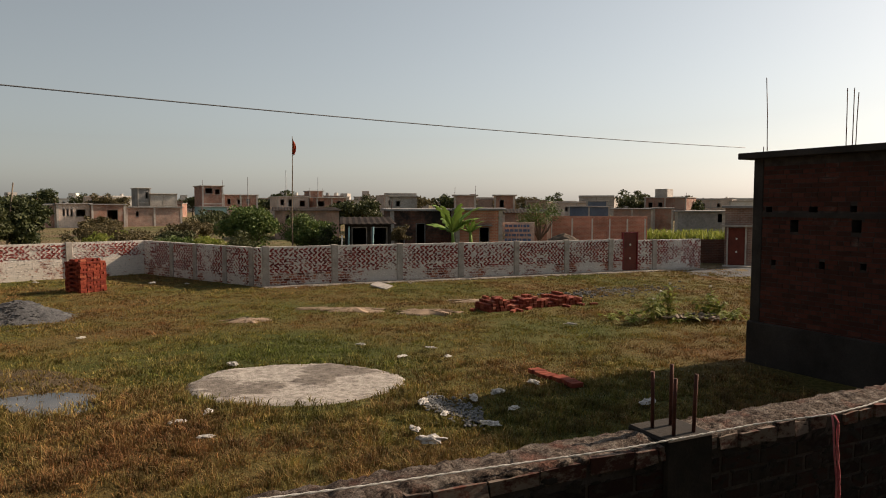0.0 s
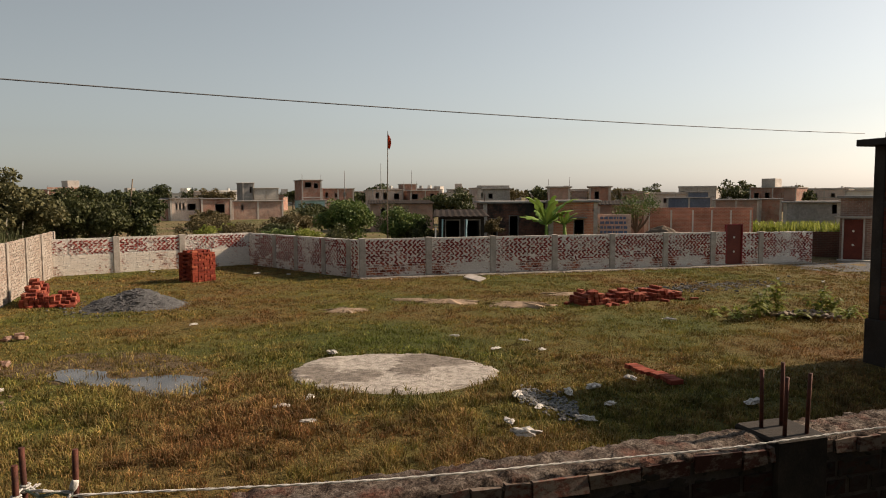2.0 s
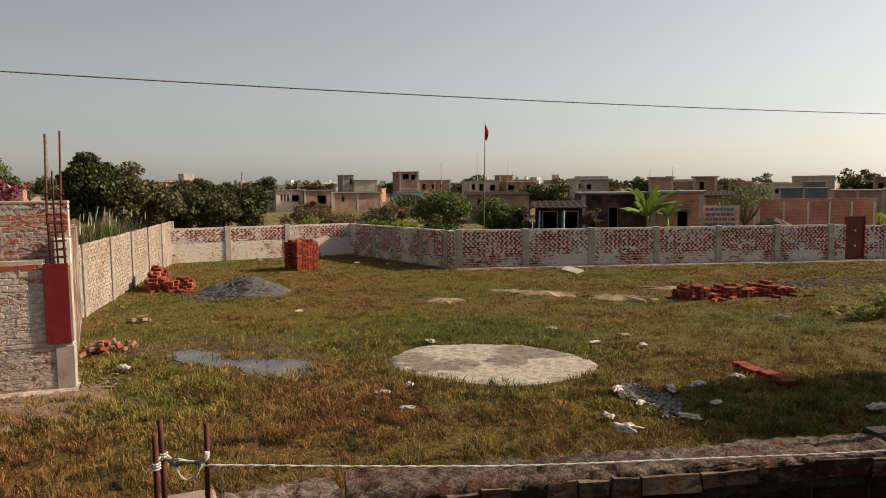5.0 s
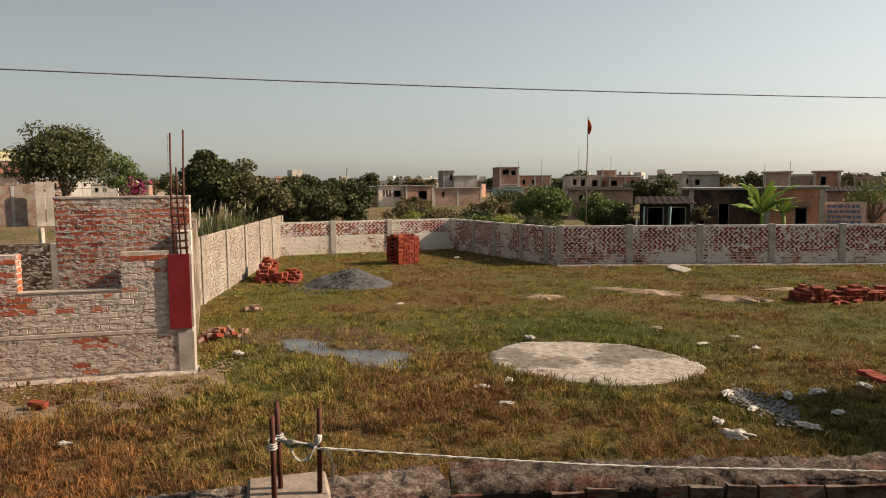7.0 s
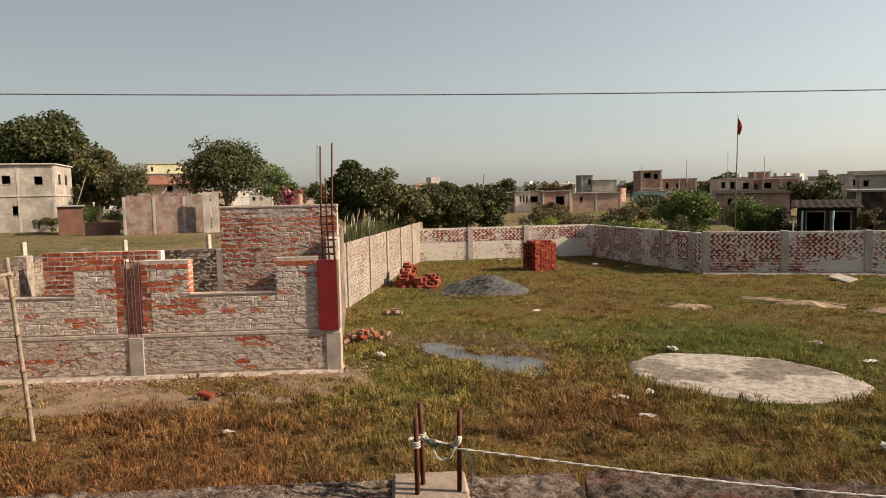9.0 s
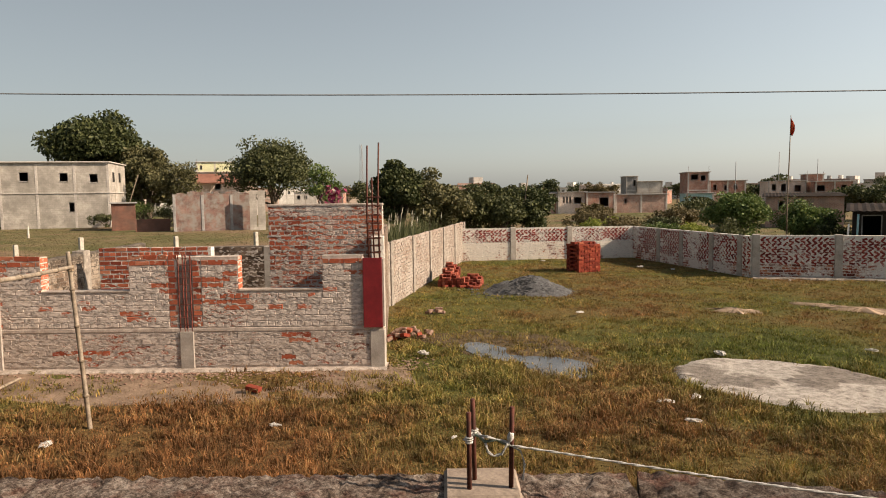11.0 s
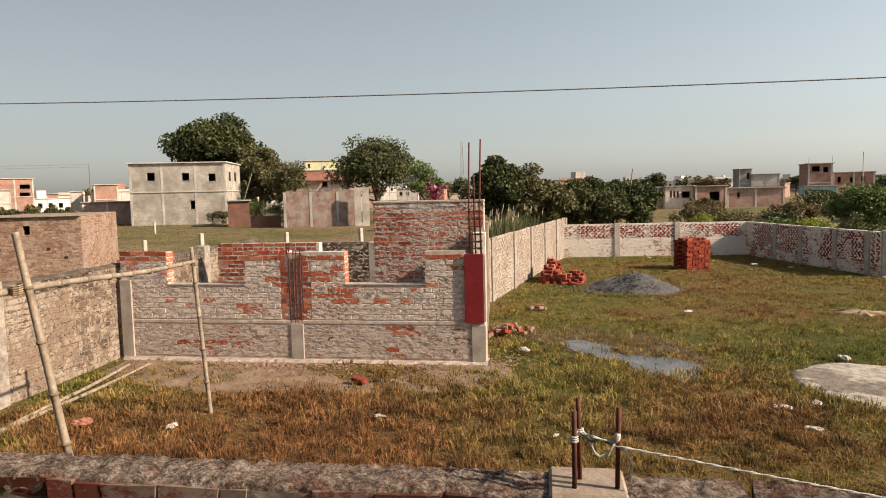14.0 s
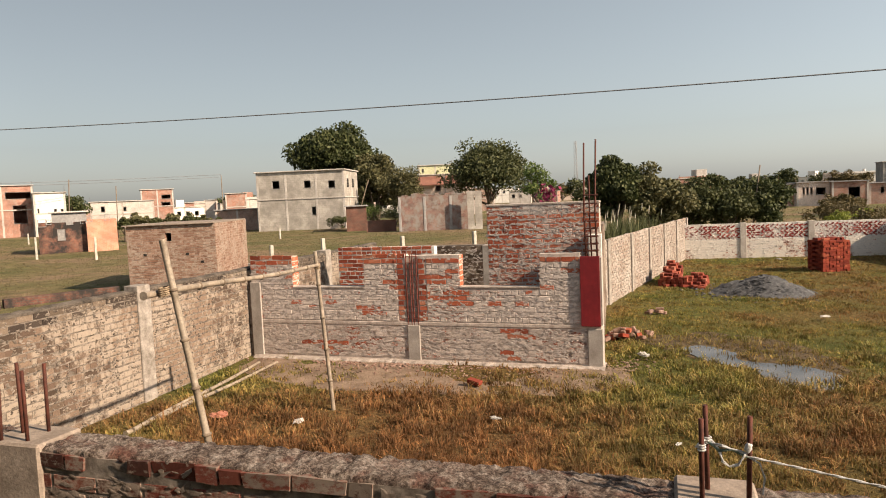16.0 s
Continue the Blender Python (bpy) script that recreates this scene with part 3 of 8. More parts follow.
def from_arrays(name, verts, faces, mat, parent=None, label="", category="", kind=""):
    """One mesh from numpy arrays; all faces have the same number of corners."""
    me = bpy.data.meshes.new(name)
    verts, faces = np.asarray(verts, np.float32), np.asarray(faces, np.int32)
    k = faces.shape[1]
    me.vertices.add(len(verts)), me.loops.add(faces.size), me.polygons.add(len(faces))
    me.vertices.foreach_set("co", verts.ravel())
    me.loops.foreach_set("vertex_index", faces.ravel())
    me.polygons.foreach_set("loop_start", np.arange(0, faces.size, k, dtype=np.int32))
    me.polygons.foreach_set("use_smooth", np.zeros(len(faces), bool))
    me.update(calc_edges=True)
    me.materials.append(mat)
    ob = new(name, me)
    ob.parent = parent
    return tagged(ob, label, category, kind=kind)


CUBE = np.array([(x, y, z) for z in (0, 1) for x, y in ((0, 0), (1, 0), (1, 1), (0, 1))], float)
CUBE_FACES = np.array([(3, 2, 1, 0), (4, 5, 6, 7), (0, 1, 5, 4), (1, 2, 6, 5), (2, 3, 7, 6), (3, 0, 4, 7)])


def boxes_mesh(name, lows, sizes, frame_m, mat, parent, label="", kind="stuff", jitter=0.0, rng=None):
    """Many boxes as one mesh, in the axes of frame_m."""
    lows, sizes = np.asarray(lows, float), np.asarray(sizes, float)
    v = lows[:, None] + CUBE[None] * sizes[:, None]
    if jitter and rng is not None:
        v = v + rng.uniform(-jitter, jitter, v.shape)
    v = v.reshape(-1, 3)
    mm = np.array(frame_m)
    v = v @ mm[:3, :3].T + mm[:3, 3]
    f = (np.arange(len(lows))[:, None, None] * 8 + CUBE_FACES[None]).reshape(-1, 4)
    return from_arrays(name, v, f, mat, parent, label, kind=kind)


def along(p0, p1):
    """Axes with x along the line from p0 to p1, z up; and its length."""
    d = Vector((p1[0] - p0[0], p1[1] - p0[1], 0))
    return pose(p0[0], p0[1], 0, 0, 0, math.degrees(math.atan2(d.y, d.x))), d.length


def brick_rows(spans, y_face, course, length, depth, rng, proud=0.006, joint=0.014, headers=(), upright=None):
    """Low corners and sizes of the bricks of one wall face; spans: (x0, x1, z0, z1) areas; the face looks to -y at y_face."""
    lows, sizes = [], []
    for x0, x1, z0, z1 in spans:
        for k in range(int(round(z0 / course)), int(round(z1 / course))):
            ln = length / 2 if k in headers or (headers == () and k % 5 == 3) else length
            x = x0 - (ln / 2 if k % 2 else 0) - rng.uniform(0, 0.02)
            while x < x1 - 0.03:
                uj = joint if upright is None else upright
                a, b = max(x, x0) + uj / 2, min(x + ln * rng.uniform(0.97, 1.03), x1) - uj / 2
                if b - a > 0.03:
                    pr = proud * rng.uniform(0.6, 1.5)
                    lows.append((a, y_face - pr, k * course + joint / 2))
                    sizes.append((b - a, depth, course - joint))
                x += ln
    return lows, sizes


def brick_face(wall, frame_m, spans, y_face, mat, course=0.1, length=0.26, single=0, near_x=0.0, seed=1, jitter=0.003, headers=(), proud=0.006, single_mat=None, joint=0.014, upright=None, bare=None):
    """Bricks on one face of a wall: those nearest to near_x are objects of their own, the rest one mesh; bare: a material and a threshold for runs of bricks without smeared mortar."""
    rng = np.random.default_rng(seed)
    lows, sizes = brick_rows(spans, y_face, course, length, 0.05, rng, proud, joint, headers, upright)
    order = sorted(range(len(lows)), key=lambda i: abs(lows[i][0] - near_x))

    def clean(i):
        x, _, z = lows[i]
        return bare is not None and 0.75 * noise.noise((x * 0.9 + seed, z * 4.1, seed * 0.37)) + 0.5 * noise.noise((x * 3.3, z * 7.7, seed * 1.7)) > bare[1]

    for mesh_mat, rest in ((mat, [i for i in order[single:] if not clean(i)]), (bare[0] if bare else mat, [i for i in order[single:] if clean(i)])):
        if rest:
            boxes_mesh("brickwork", [lows[i] for i in rest], [sizes[i] for i in rest], frame_m, mesh_mat, wall, jitter=jitter, rng=rng)
    shared = {}
    for i in order[:single]:
        own = bare[0] if clean(i) else single_mat or mat
        sz = tuple(round(v * 50) / 50 if n == 0 else round(v, 3) for n, v in enumerate(sizes[i])) + (own.name,)
        if sz not in shared:
            shared[sz] = mesh_of(box(0, sz[0], 0, sz[1], 0, sz[2], bevel=0.006), "brick", own)
        ob = new("brick", shared[sz])
        ob.parent = wall
        ob.matrix_basis = frame_m @ pose(*lows[i], rng.uniform(-0.5, 0.5), rng.uniform(-0.5, 0.5), rng.uniform(-0.8, 0.8))


def wall_core(name, p0, p1, z0, z1, thick, mat, label, category="wall", kind="structure", tops=None):
    """A wall as a solid, its visible face on the line p0 to p1, its thickness to the left of it; tops: heights along it."""
    m, ln = along(p0, p1)
    bm = bmesh.new()
    if not tops:
        add_box(bm, 0, ln, 0, thick, z0, z1)
    else:
        n = len(tops) - 1
        rows = [[bm.verts.new((ln * i / n, y, z)) for y, z in ((0, z0), (0, t), (thick, t), (thick, z0))] for i, t in enumerate(tops)]
        for a, b in zip(rows, rows[1:]):
            for k in range(4):
                bm.faces.new((a[k], b[k], b[(k + 1) % 4], a[(k + 1) % 4]))
        bm.faces.new(rows[0]), bm.faces.new(rows[-1][::-1])
    bmesh.ops.recalc_face_normals(bm, faces=bm.faces)
    ob = new(name, mesh_of(bm, name, mat))
    ob.matrix_world = m
    return tagged(ob, label, category, kind=kind), m, ln


ICO = bmesh.new()
bmesh.ops.create_icosphere(ICO, subdivisions=1, radius=1.0)
ICO_V = np.array([v.co for v in ICO.verts])
ICO_F = np.array([[v.index for v in f.verts] for f in ICO.faces])
ICO.free()


def mortar_lumps(parent, frame_m, spans, n, mat, course=0.1, lo=0.012, hi=0.04, depth=0.011, y_face=0.0, seed=1, name="squeezed_mortar", zigzag=0.0, long=2.0, loose=0.012):
    """Squeezed-out mortar along the joints of a brick face, as one mesh; the face looks to -y at y_face."""
    rs = np.random.default_rng(seed)
    area = np.array([(b - a) * (d - c) for a, b, c, d in spans])
    pick = rs.choice(len(spans), n, p=area / area.sum())
    sp = np.array(spans)[pick]
    x = rs.uniform(sp[:, 0], sp[:, 1])
    z = np.clip(np.round(rs.uniform(sp[:, 2], sp[:, 3]) / course) * course + rs.normal(0, loose, n), sp[:, 2] + 0.01, sp[:, 3] - 0.01)
    s = rs.uniform(lo, hi, n)
    size = np.stack([s * rs.uniform(0.8, long, n), np.full(n, depth) * rs.uniform(0.5, 1.4, n), s * rs.uniform(0.4, 0.9, n)], 1)
    v = ICO_V[None] * rs.uniform(0.7, 1.25, (n, len(ICO_V), 1)) * size[:, None]
    a = rs.normal(0, 0.3, n) + zigzag * np.where((np.floor(x / 0.12) + np.round(z / course)) % 2 > 0.5, 1, -1)
    vx, vz = v[..., 0] * np.cos(a)[:, None] - v[..., 2] * np.sin(a)[:, None], v[..., 0] * np.sin(a)[:, None] + v[..., 2] * np.cos(a)[:, None]
    v = np.stack([vx, v[..., 1], vz], -1) + np.stack([x, np.full(n, y_face), z], 1)[:, None]
    mm = np.array(frame_m)
    v = v.reshape(-1, 3) @ mm[:3, :3].T + mm[:3, 3]
    f = (np.arange(n)[:, None, None] * len(ICO_V) + ICO_F[None]).reshape(-1, 3)
    return from_arrays(name, v, f, mat, parent, kind="stuff")


# ---- ground ----
def in_poly(x, y, poly):
    inside = np.zeros(np.shape(x), bool)
    for (x0, y0), (x1, y1) in zip(poly, poly[1:] + poly[:1]):
        cross = ((y0 > y) != (y1 > y)) & (x < (x1 - x0) * (y - y0) / (y1 - y0 + 1e-12) + x0)
        inside ^= cross
    return inside


PUDDLE = [(-8.6, 11.05), (-8.55, 11.4), (-8.2, 11.5), (-7.7, 11.4), (-7.3, 10.95), (-6.95, 11.05), (-6.45, 11.3), (-6.0, 11.3), (-5.55, 11.1), (-5.35, 10.6), (-5.5, 10.1), (-5.9, 9.85), (-6.35, 10.15), (-6.75, 10.62), (-7.1, 10.45), (-7.7, 10.5), (-8.2, 10.75)]
PUDDLE = [(x + 0.15, y - 0.13) for x, y in PUDDLE]
DISC = (-2.45, 11.87, 1.93, 1.42)       # centre and half axes of the lime-concrete disc
BARE = [(-14.2, 4.4), (-8.1, 9.2), (-7.0, 8.4), (-7.6, 7.1), (-9.0, 5.5), (-10.6, 4.4), (-12.0, 3.7), (-13.2, 3.5)]
MUD = [(-10.2, 10.9), (-10.2, 11.6), (-9.3, 12.7), (-8.0, 13.0), (-6.9, 12.7), (-6.2, 12.0), (-5.3, 11.4), (-5.5, 10.6), (-6.4, 10.5), (-7.2, 10.4), (-8.7, 10.6)]


def ground_height(x, y):
    d = math.hypot(x, y)
    h = 0.03 * noise.noise((x * 0.35, y * 0.35, 0)) + 0.02 * noise.noise((x * 1.3, y * 1.3, 4))
    h *= max(0.0, min(1.0, (70 - d) / 30)) if d > 40 else 1.0
    px, py = (x + 7.0) / 2.6, (y - 10.8) / 1.35
    r = px * px + py * py
    if r < 1.6:
        h = h * (r / 1.6) ** 2 - 0.012 * (1 - r / 1.6)
    return h


def build_ground():
    bm = bmesh.new()
    coords = sorted({round(v, 3) for v in [i * 0.5 for i in range(-60, 45)] + [-2500, -1200, -600, -300, -200, -140, -100, -80, -65, -55, -47, -40, -35, 26, 32, 40, 50, 65, 90, 130, 200, 300, 600, 1200, 2500]})
    ys = sorted({round(v, 3) for v in [i * 0.5 for i in range(-8, 70)] + [-2500, -1200, -600, -300, -140, -80, -40, -20, -10, 38, 42, 47, 55, 65, 80, 100, 140, 200, 300, 600, 1200, 2500]})
    grid = [[bm.verts.new((x, y, ground_height(x, y))) for x in coords] for y in ys]
    for a, b in zip(grid, grid[1:]):
        for i in range(len(coords) - 1):
            f = bm.faces.new((a[i], a[i + 1], b[i + 1], b[i]))
            f.smooth = True
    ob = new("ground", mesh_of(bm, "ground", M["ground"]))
    tagged(ob, "uneven grassy ground of a vacant plot, green and rust-brown", "ground", kind="structure")


build_ground()


def patch(name, poly, z, mat, label, category, kind="structure", mound=0.0, seed=1, relief=0.0):
    """A low irregular patch on the ground, fuller in its middle."""
    rng = random.Random(seed)
    cx, cy = sum(p[0] for p in poly) / len(poly), sum(p[1] for p in poly) / len(poly)
    bm = bmesh.new()
    rings = []
    fine = []
    for (x0, y0), (x1, y1) in zip(poly, poly[1:] + poly[:1]):
        for k in range(4):
            t = k / 4
            fine.append((x0 + (x1 - x0) * t, y0 + (y1 - y0) * t))
    fine = [(x + rng.uniform(-1, 1) * 0.05, y + rng.uniform(-1, 1) * 0.05) for x, y in fine]
    for s in (1.0, 0.93, 0.8, 0.6, 0.35, 0.12):
        rings.append([bm.verts.new((cx + (x - cx) * s, cy + (y - cy) * s,
                                    (-0.06 if s == 1.0 else z + mound * (1 - s ** 1.5) + 0.5 * mound * noise.noise((x * s * 3, y * s * 3 + (1 - s) * 5, seed)) * (s < 0.95) + relief * max(0.0, noise.noise((x * s * 2, y * s * 2, 3))) * (s > 0.7)))) for x, y in fine])
    for a, b in zip(rings, rings[1:]):
        for i in range(len(fine)):
            bm.faces.new((a[i], a[(i + 1) % len(fine)], b[(i + 1) % len(fine)], b[i])).smooth = True
    bm.faces.new(rings[-1])
    bmesh.ops.recalc_face_normals(bm, faces=bm.faces)
    ob = new(name, mesh_of(bm, name, mat))
    return tagged(ob, label, category, kind=kind)


def ring(cx, cy, a, b, n=14, seed=0, rough=0.12, turn=0.0):
    rng = random.Random(seed)
    c, s = math.cos(radians(turn)), math.sin(radians(turn))
    out = []
    for k in range(n):
        w, q = 2 * math.pi * k / n, 1 + rng.uniform(-rough, rough)
        x, y = a * q * math.cos(w), b * q * math.sin(w)
        out.append((cx + x * c - y * s, cy + x * s + y * c))
    return out


patch("mud_patch", [(x + 0.3 * noise.noise((x * 1.7, y * 1.7, 2)), y + 0.3 * noise.noise((x * 1.9, y * 1.3, 7))) for x, y in MUD], 0.003, M["mud"], "wet brown mud round a puddle in the grass", "mud", seed=3, relief=0.012)
patch("gate_track", [(10.2, 31.2), (12.2, 32.9), (14.2, 33.9), (16.6, 34.6), (16.4, 32.4), (13.6, 29.6), (11.4, 29.4)], 0.012, M["gravel"], "dark trodden gravel track by a gate", "ground", seed=9, relief=0.03)
patch("rubble_ground", [(x + 0.35 * noise.noise((x * 1.3, y * 1.3, 2)), y + 0.35 * noise.noise((x * 1.3, y * 1.3, 8))) for x, y in BARE], 0.012, M["dirt"], "bare trampled earth with brick rubble before a house wall", "ground", seed=5, relief=0.05)


def lime_disc():
    """A round slab with a crumbled rim and a gently uneven top."""
    bm = bmesh.new()
    n, steps = 96, 16
    rings = []
    for k in range(steps):
        q = 1 - k / steps
        row = []
        for i in range(n):
            a = 2 * math.pi * i / n
            c, d = math.cos(a), math.sin(a)
            w = 1 + 0.05 * noise.noise((c * 2, d * 2, 3)) + 0.03 * noise.noise((c * 9, d * 9, 5)) * (q > 0.9)
            x, y = DISC[0] + DISC[2] * c * q * w, DISC[1] + DISC[3] * d * q * w
            row.append(bm.verts.new((x, y, -0.06 if k == 0 else 0.028 + 0.022 * noise.noise((x * 1.7, y * 1.7, 8)) + 0.016 * noise.noise((x * 6, y * 6, 2)))))
        rings.append(row)
    for p, q in zip(rings, rings[1:]):
        for i in range(n):
            bm.faces.new((p[i], p[(i + 1) % n], q[(i + 1) % n], q[i])).smooth = True
    bm.faces.new(rings[-1])
    bmesh.ops.recalc_face_normals(bm, faces=bm.faces)
    tagged(new("lime_disc", mesh_of(bm, "lime_disc", M["lime"])), "round slab of patchy white lime concrete lying in grass", "slab", kind="structure")


lime_disc()


def puddle():
    """A flat sheet of water with a wavering outline."""
    bm = bmesh.new()
    vs = []
    for (x0, y0), (x1, y1) in zip(PUDDLE, PUDDLE[1:] + PUDDLE[:1]):
        for k in range(5):
            x, y = x0 + (x1 - x0) * k / 5, y0 + (y1 - y0) * k / 5
            vs.append(bm.verts.new((x + 0.07 * noise.noise((x * 5, y * 5, 1)), y + 0.07 * noise.noise((x * 5, y * 5, 9)), 0.017)))
    f = bm.faces.new(vs)
    bmesh.ops.triangulate(bm, faces=[f])
    low = bmesh.ops.extrude_face_region(bm, geom=bm.faces[:])
    bmesh.ops.translate(bm, vec=(0, 0, -0.06), verts=[g for g in low["geom"] if isinstance(g, bmesh.types.BMVert)])
    bmesh.ops.recalc_face_normals(bm, faces=bm.faces)
    tagged(new("puddle", mesh_of(bm, "puddle", M["water"])), "shallow muddy puddle reflecting the pale sky", "puddle", kind="structure")


puddle()
# unseen wall added behind the camera to keep sky light off near faces
bw_m = pose(0.9, -1.7, 0, 0, 0, 30)
ob = new("wall_behind", mesh_of(box(-13, 11, -0.3, 0, -0.1, 6.0), "wall_behind", M["plaster_dark"]))
ob.matrix_world = bw_m
tagged(ob, "added unseen dark wall behind the viewpoint, blocking sky light", "wall", kind="structure")

# ---- sheet walls of the plot ----
FW0, FW1 = (-6.63, 25.60), (12.51, 33.33)
BWC, BWL = (-13.15, 30.5), (-18.96, 24.98)
LW0 = (-12.95, 13.65)
HC = (-8.36, 8.63)
HOUSE_TURN = 38.0


def pillar(parent, x, y0, y1, z1, w, mat, name="pillar", label=""):
    return part(name, box(x - w / 2, x + w / 2, y0, y1, -0.1, z1, bevel=0.012), mat, parent, label)


def slanted_bricks(wall, spans, mat, seed, tilt, course=0.092, pitch=0.172):
    """Bricks laid slanting, one course to the left and the next to the right, half sunk in pale mortar."""
    rs = np.random.default_rng(seed)
    lows = []
    for x0, x1, z0, z1 in spans:
        k = 0
        while z0 + course * (k + 1) < z1 + 0.01:
            n = max(1, int((x1 - x0) / pitch))
            for i in range(n):
                if rs.random() < 0.9:
                    lows.append((x0 + (x1 - x0) * (i + 0.5) / n, z0 + course * (k + 0.5), tilt if k % 2 else -tilt))
            k += 1
    q = np.array(lows)
    n = len(q)
    size = np.stack([rs.uniform(0.155, 0.2, n), np.full(n, 0.05), rs.uniform(0.052, 0.072, n)], 1)
    v = (CUBE[None] - 0.5) * size[:, None] + rs.uniform(-0.006, 0.006, (n, 8, 3))
    a = q[:, 2] + rs.normal(0, 0.24, n)
    vx, vz = v[..., 0] * np.cos(a)[:, None] - v[..., 2] * np.sin(a)[:, None], v[..., 0] * np.sin(a)[:, None] + v[..., 2] * np.cos(a)[:, None]
    v = np.stack([vx + q[:, None, 0], v[..., 1] + 0.015 + rs.uniform(-0.006, 0.004, (n, 1)), np.minimum(vz + q[:, None, 1], spans[0][3] + 0.005)], -1).reshape(-1, 3)
    from_arrays("brickwork", v, (np.arange(n)[:, None, None] * 8 + CUBE_FACES[None]).reshape(-1, 4), mat, wall, kind="stuff")


def plot_wall(name, p0, p1, h, pillars, mat, core, label, seed, course=0.1, length=0.26, pil_mat=None, pil_h=0.03, single=0, lo=0.0, thick=0.13, proud=0.006, near_x=0.0, lumps=110, lump_mat=None, joint=0.014, low=None, headers=(), zigzag=0.0):
    w, m, ln = wall_core(name, p0, p1, -0.1, h, thick, core, label)
    xs = sorted(pillars)
    edges = [0.0] + [v for x in xs for v in (x - 0.13, x + 0.13)] + [ln]
    spans = [(a, b, lo, h) for a, b in zip(edges[::2], edges[1::2]) if b - a > 0.1]
    if low:
        brick_face(w, Matrix(), [(a, b, lo, low[0]) for a, b, _, _ in spans], 0.0, low[1], course, 0.26, 0, near_x, seed + 70, proud=proud)
    if zigzag:
        slanted_bricks(w, [(a, b, low[0] if low else lo, h) for a, b, _, _ in spans], mat, seed, zigzag)
    else:
        brick_face(w, Matrix(), [(a, b, low[0] if low else lo, h) for a, b, _, _ in spans], 0.0, mat, course, length, single, near_x, seed, proud=proud, joint=joint, headers=headers, jitter=0.009)
    mortar_lumps(w, Matrix(), spans, int(lumps * ln * (h - lo)), lump_mat or M["lump"], course, 0.013, 0.034, 0.016, -0.010, seed, long=2.0)
    for x in xs:
        pillar(w, x, -0.05, thick + 0.03, h + pil_h, 0.25, pil_mat or M["concrete"])
    return w, ln


LFW = math.hypot(FW1[0] - FW0[0], FW1[1] - FW0[1])
DOOR_X = 16.1
GAP = [0.12, 2.72, 5.36, 8.02, 10.62, 13.12, 15.45, 17.9]
# the far wall stands in two stretches, with a doorway between them
def on_fw(s):
    return (FW0[0] + (FW1[0] - FW0[0]) * s / LFW, FW0[1] + (FW1[1] - FW0[1]) * s / LFW)


plot_wall("wall_far", on_fw(0), on_fw(DOOR_X), 1.50, [g for g in GAP if g < DOOR_X], M["brick_far"], M["mortar_far"], "long boundary wall of smeared red brick with concrete pillars", 11, length=0.24, joint=0.03, lumps=70, zigzag=0.5, lump_mat=M["lump_white"], headers=(99,), low=(0.5, M["brick_far_low"]))
wf = bpy.data.objects["wall_far"]
bm = bmesh.new()
rows_ = []
for i in range(int(LFW / 0.2)):
    x = 0.2 * i
    rows_.append([bm.verts.new((x, y + 0.07 * noise.noise((x * 2, y * 9, 1)), z + 0.025 * noise.noise((x * 3, y * 5, 4)))) for y, z in ((-0.045, 0.07), (-0.2, 0.06), (-0.34, 0.035), (-0.4, -0.08))])
for p, q in zip(rows_, rows_[1:]):
    for k in range(3):
        bm.faces.new((p[k + 1], q[k + 1], q[k], p[k]))
part("footing", bm, M["mortar_grey"], wf, "rough pale mortar ledge along the wall foot")
plot_wall("wall_far_end", on_fw(DOOR_X + 0.85), on_fw(LFW), 1.45, [0.95], M["brick_far"], M["mortar_far"], "end of a red brick boundary wall beside a doorway", 12, length=0.24, joint=0.03, lumps=70, zigzag=0.5, lump_mat=M["lump_white"], headers=(99,), low=(0.3, M["brick_far_low"]))
plot_wall("wall_side", BWC, (FW0[0] - 0.03, FW0[1] - 0.02), 1.47, [2.2, 3.9, 5.9, 7.55], M["brick_far"], M["mortar_far"], "shaded brick boundary wall with thin pillars", 13, pil_h=0.0, length=0.24, joint=0.026, lumps=60, zigzag=0.5, lump_mat=M["lump_white"], headers=(99,), low=(0.4, M["brick_far_low"]))
plot_wall("wall_back", BWL, BWC, 1.48, [2.35, 5.0], M["brick_far"], M["lump_white"], "brick boundary wall, whitewashed in its lower half", 14, length=0.24, joint=0.034, headers=(99,), lumps=60, zigzag=0.5, lump_mat=M["lump_white"], low=(0.85, M["brick_white_low"]))
plot_wall("wall_long", LW0, BWL, 1.75, [0.3, 3.0, 5.6, 8.2, 10.8, 13.3], M["brick_long"], M["mortar_grey"], "long pale brick boundary wall with slim concrete posts", 15, pil_mat=M["mortar_grey"], joint=0.02, lump_mat=M["lump_long"])

# the metal door in the far wall
fm, _ = along(on_fw(0), on_fw(LFW))
door = thing("door_1", "closed rust-red sheet metal door in the far boundary wall", "door", kind="structure")
door.matrix_world = fm
part("door_leaf", box(DOOR_X + 0.03, DOOR_X + 0.82, 0.02, 0.06, 0.05, 1.80), M["red_door"], door)
bm = box(DOOR_X, DOOR_X + 0.05, -0.02, 0.1, 0, 1.83)
add_box(bm, DOOR_X + 0.80, DOOR_X + 0.85, -0.02, 0.1, 0, 1.83)
add_box(bm, DOOR_X + 0.05, DOOR_X + 0.80, -0.02, 0.1, 1.79, 1.83)
part("door_frame", bm, M["red_form"], door)
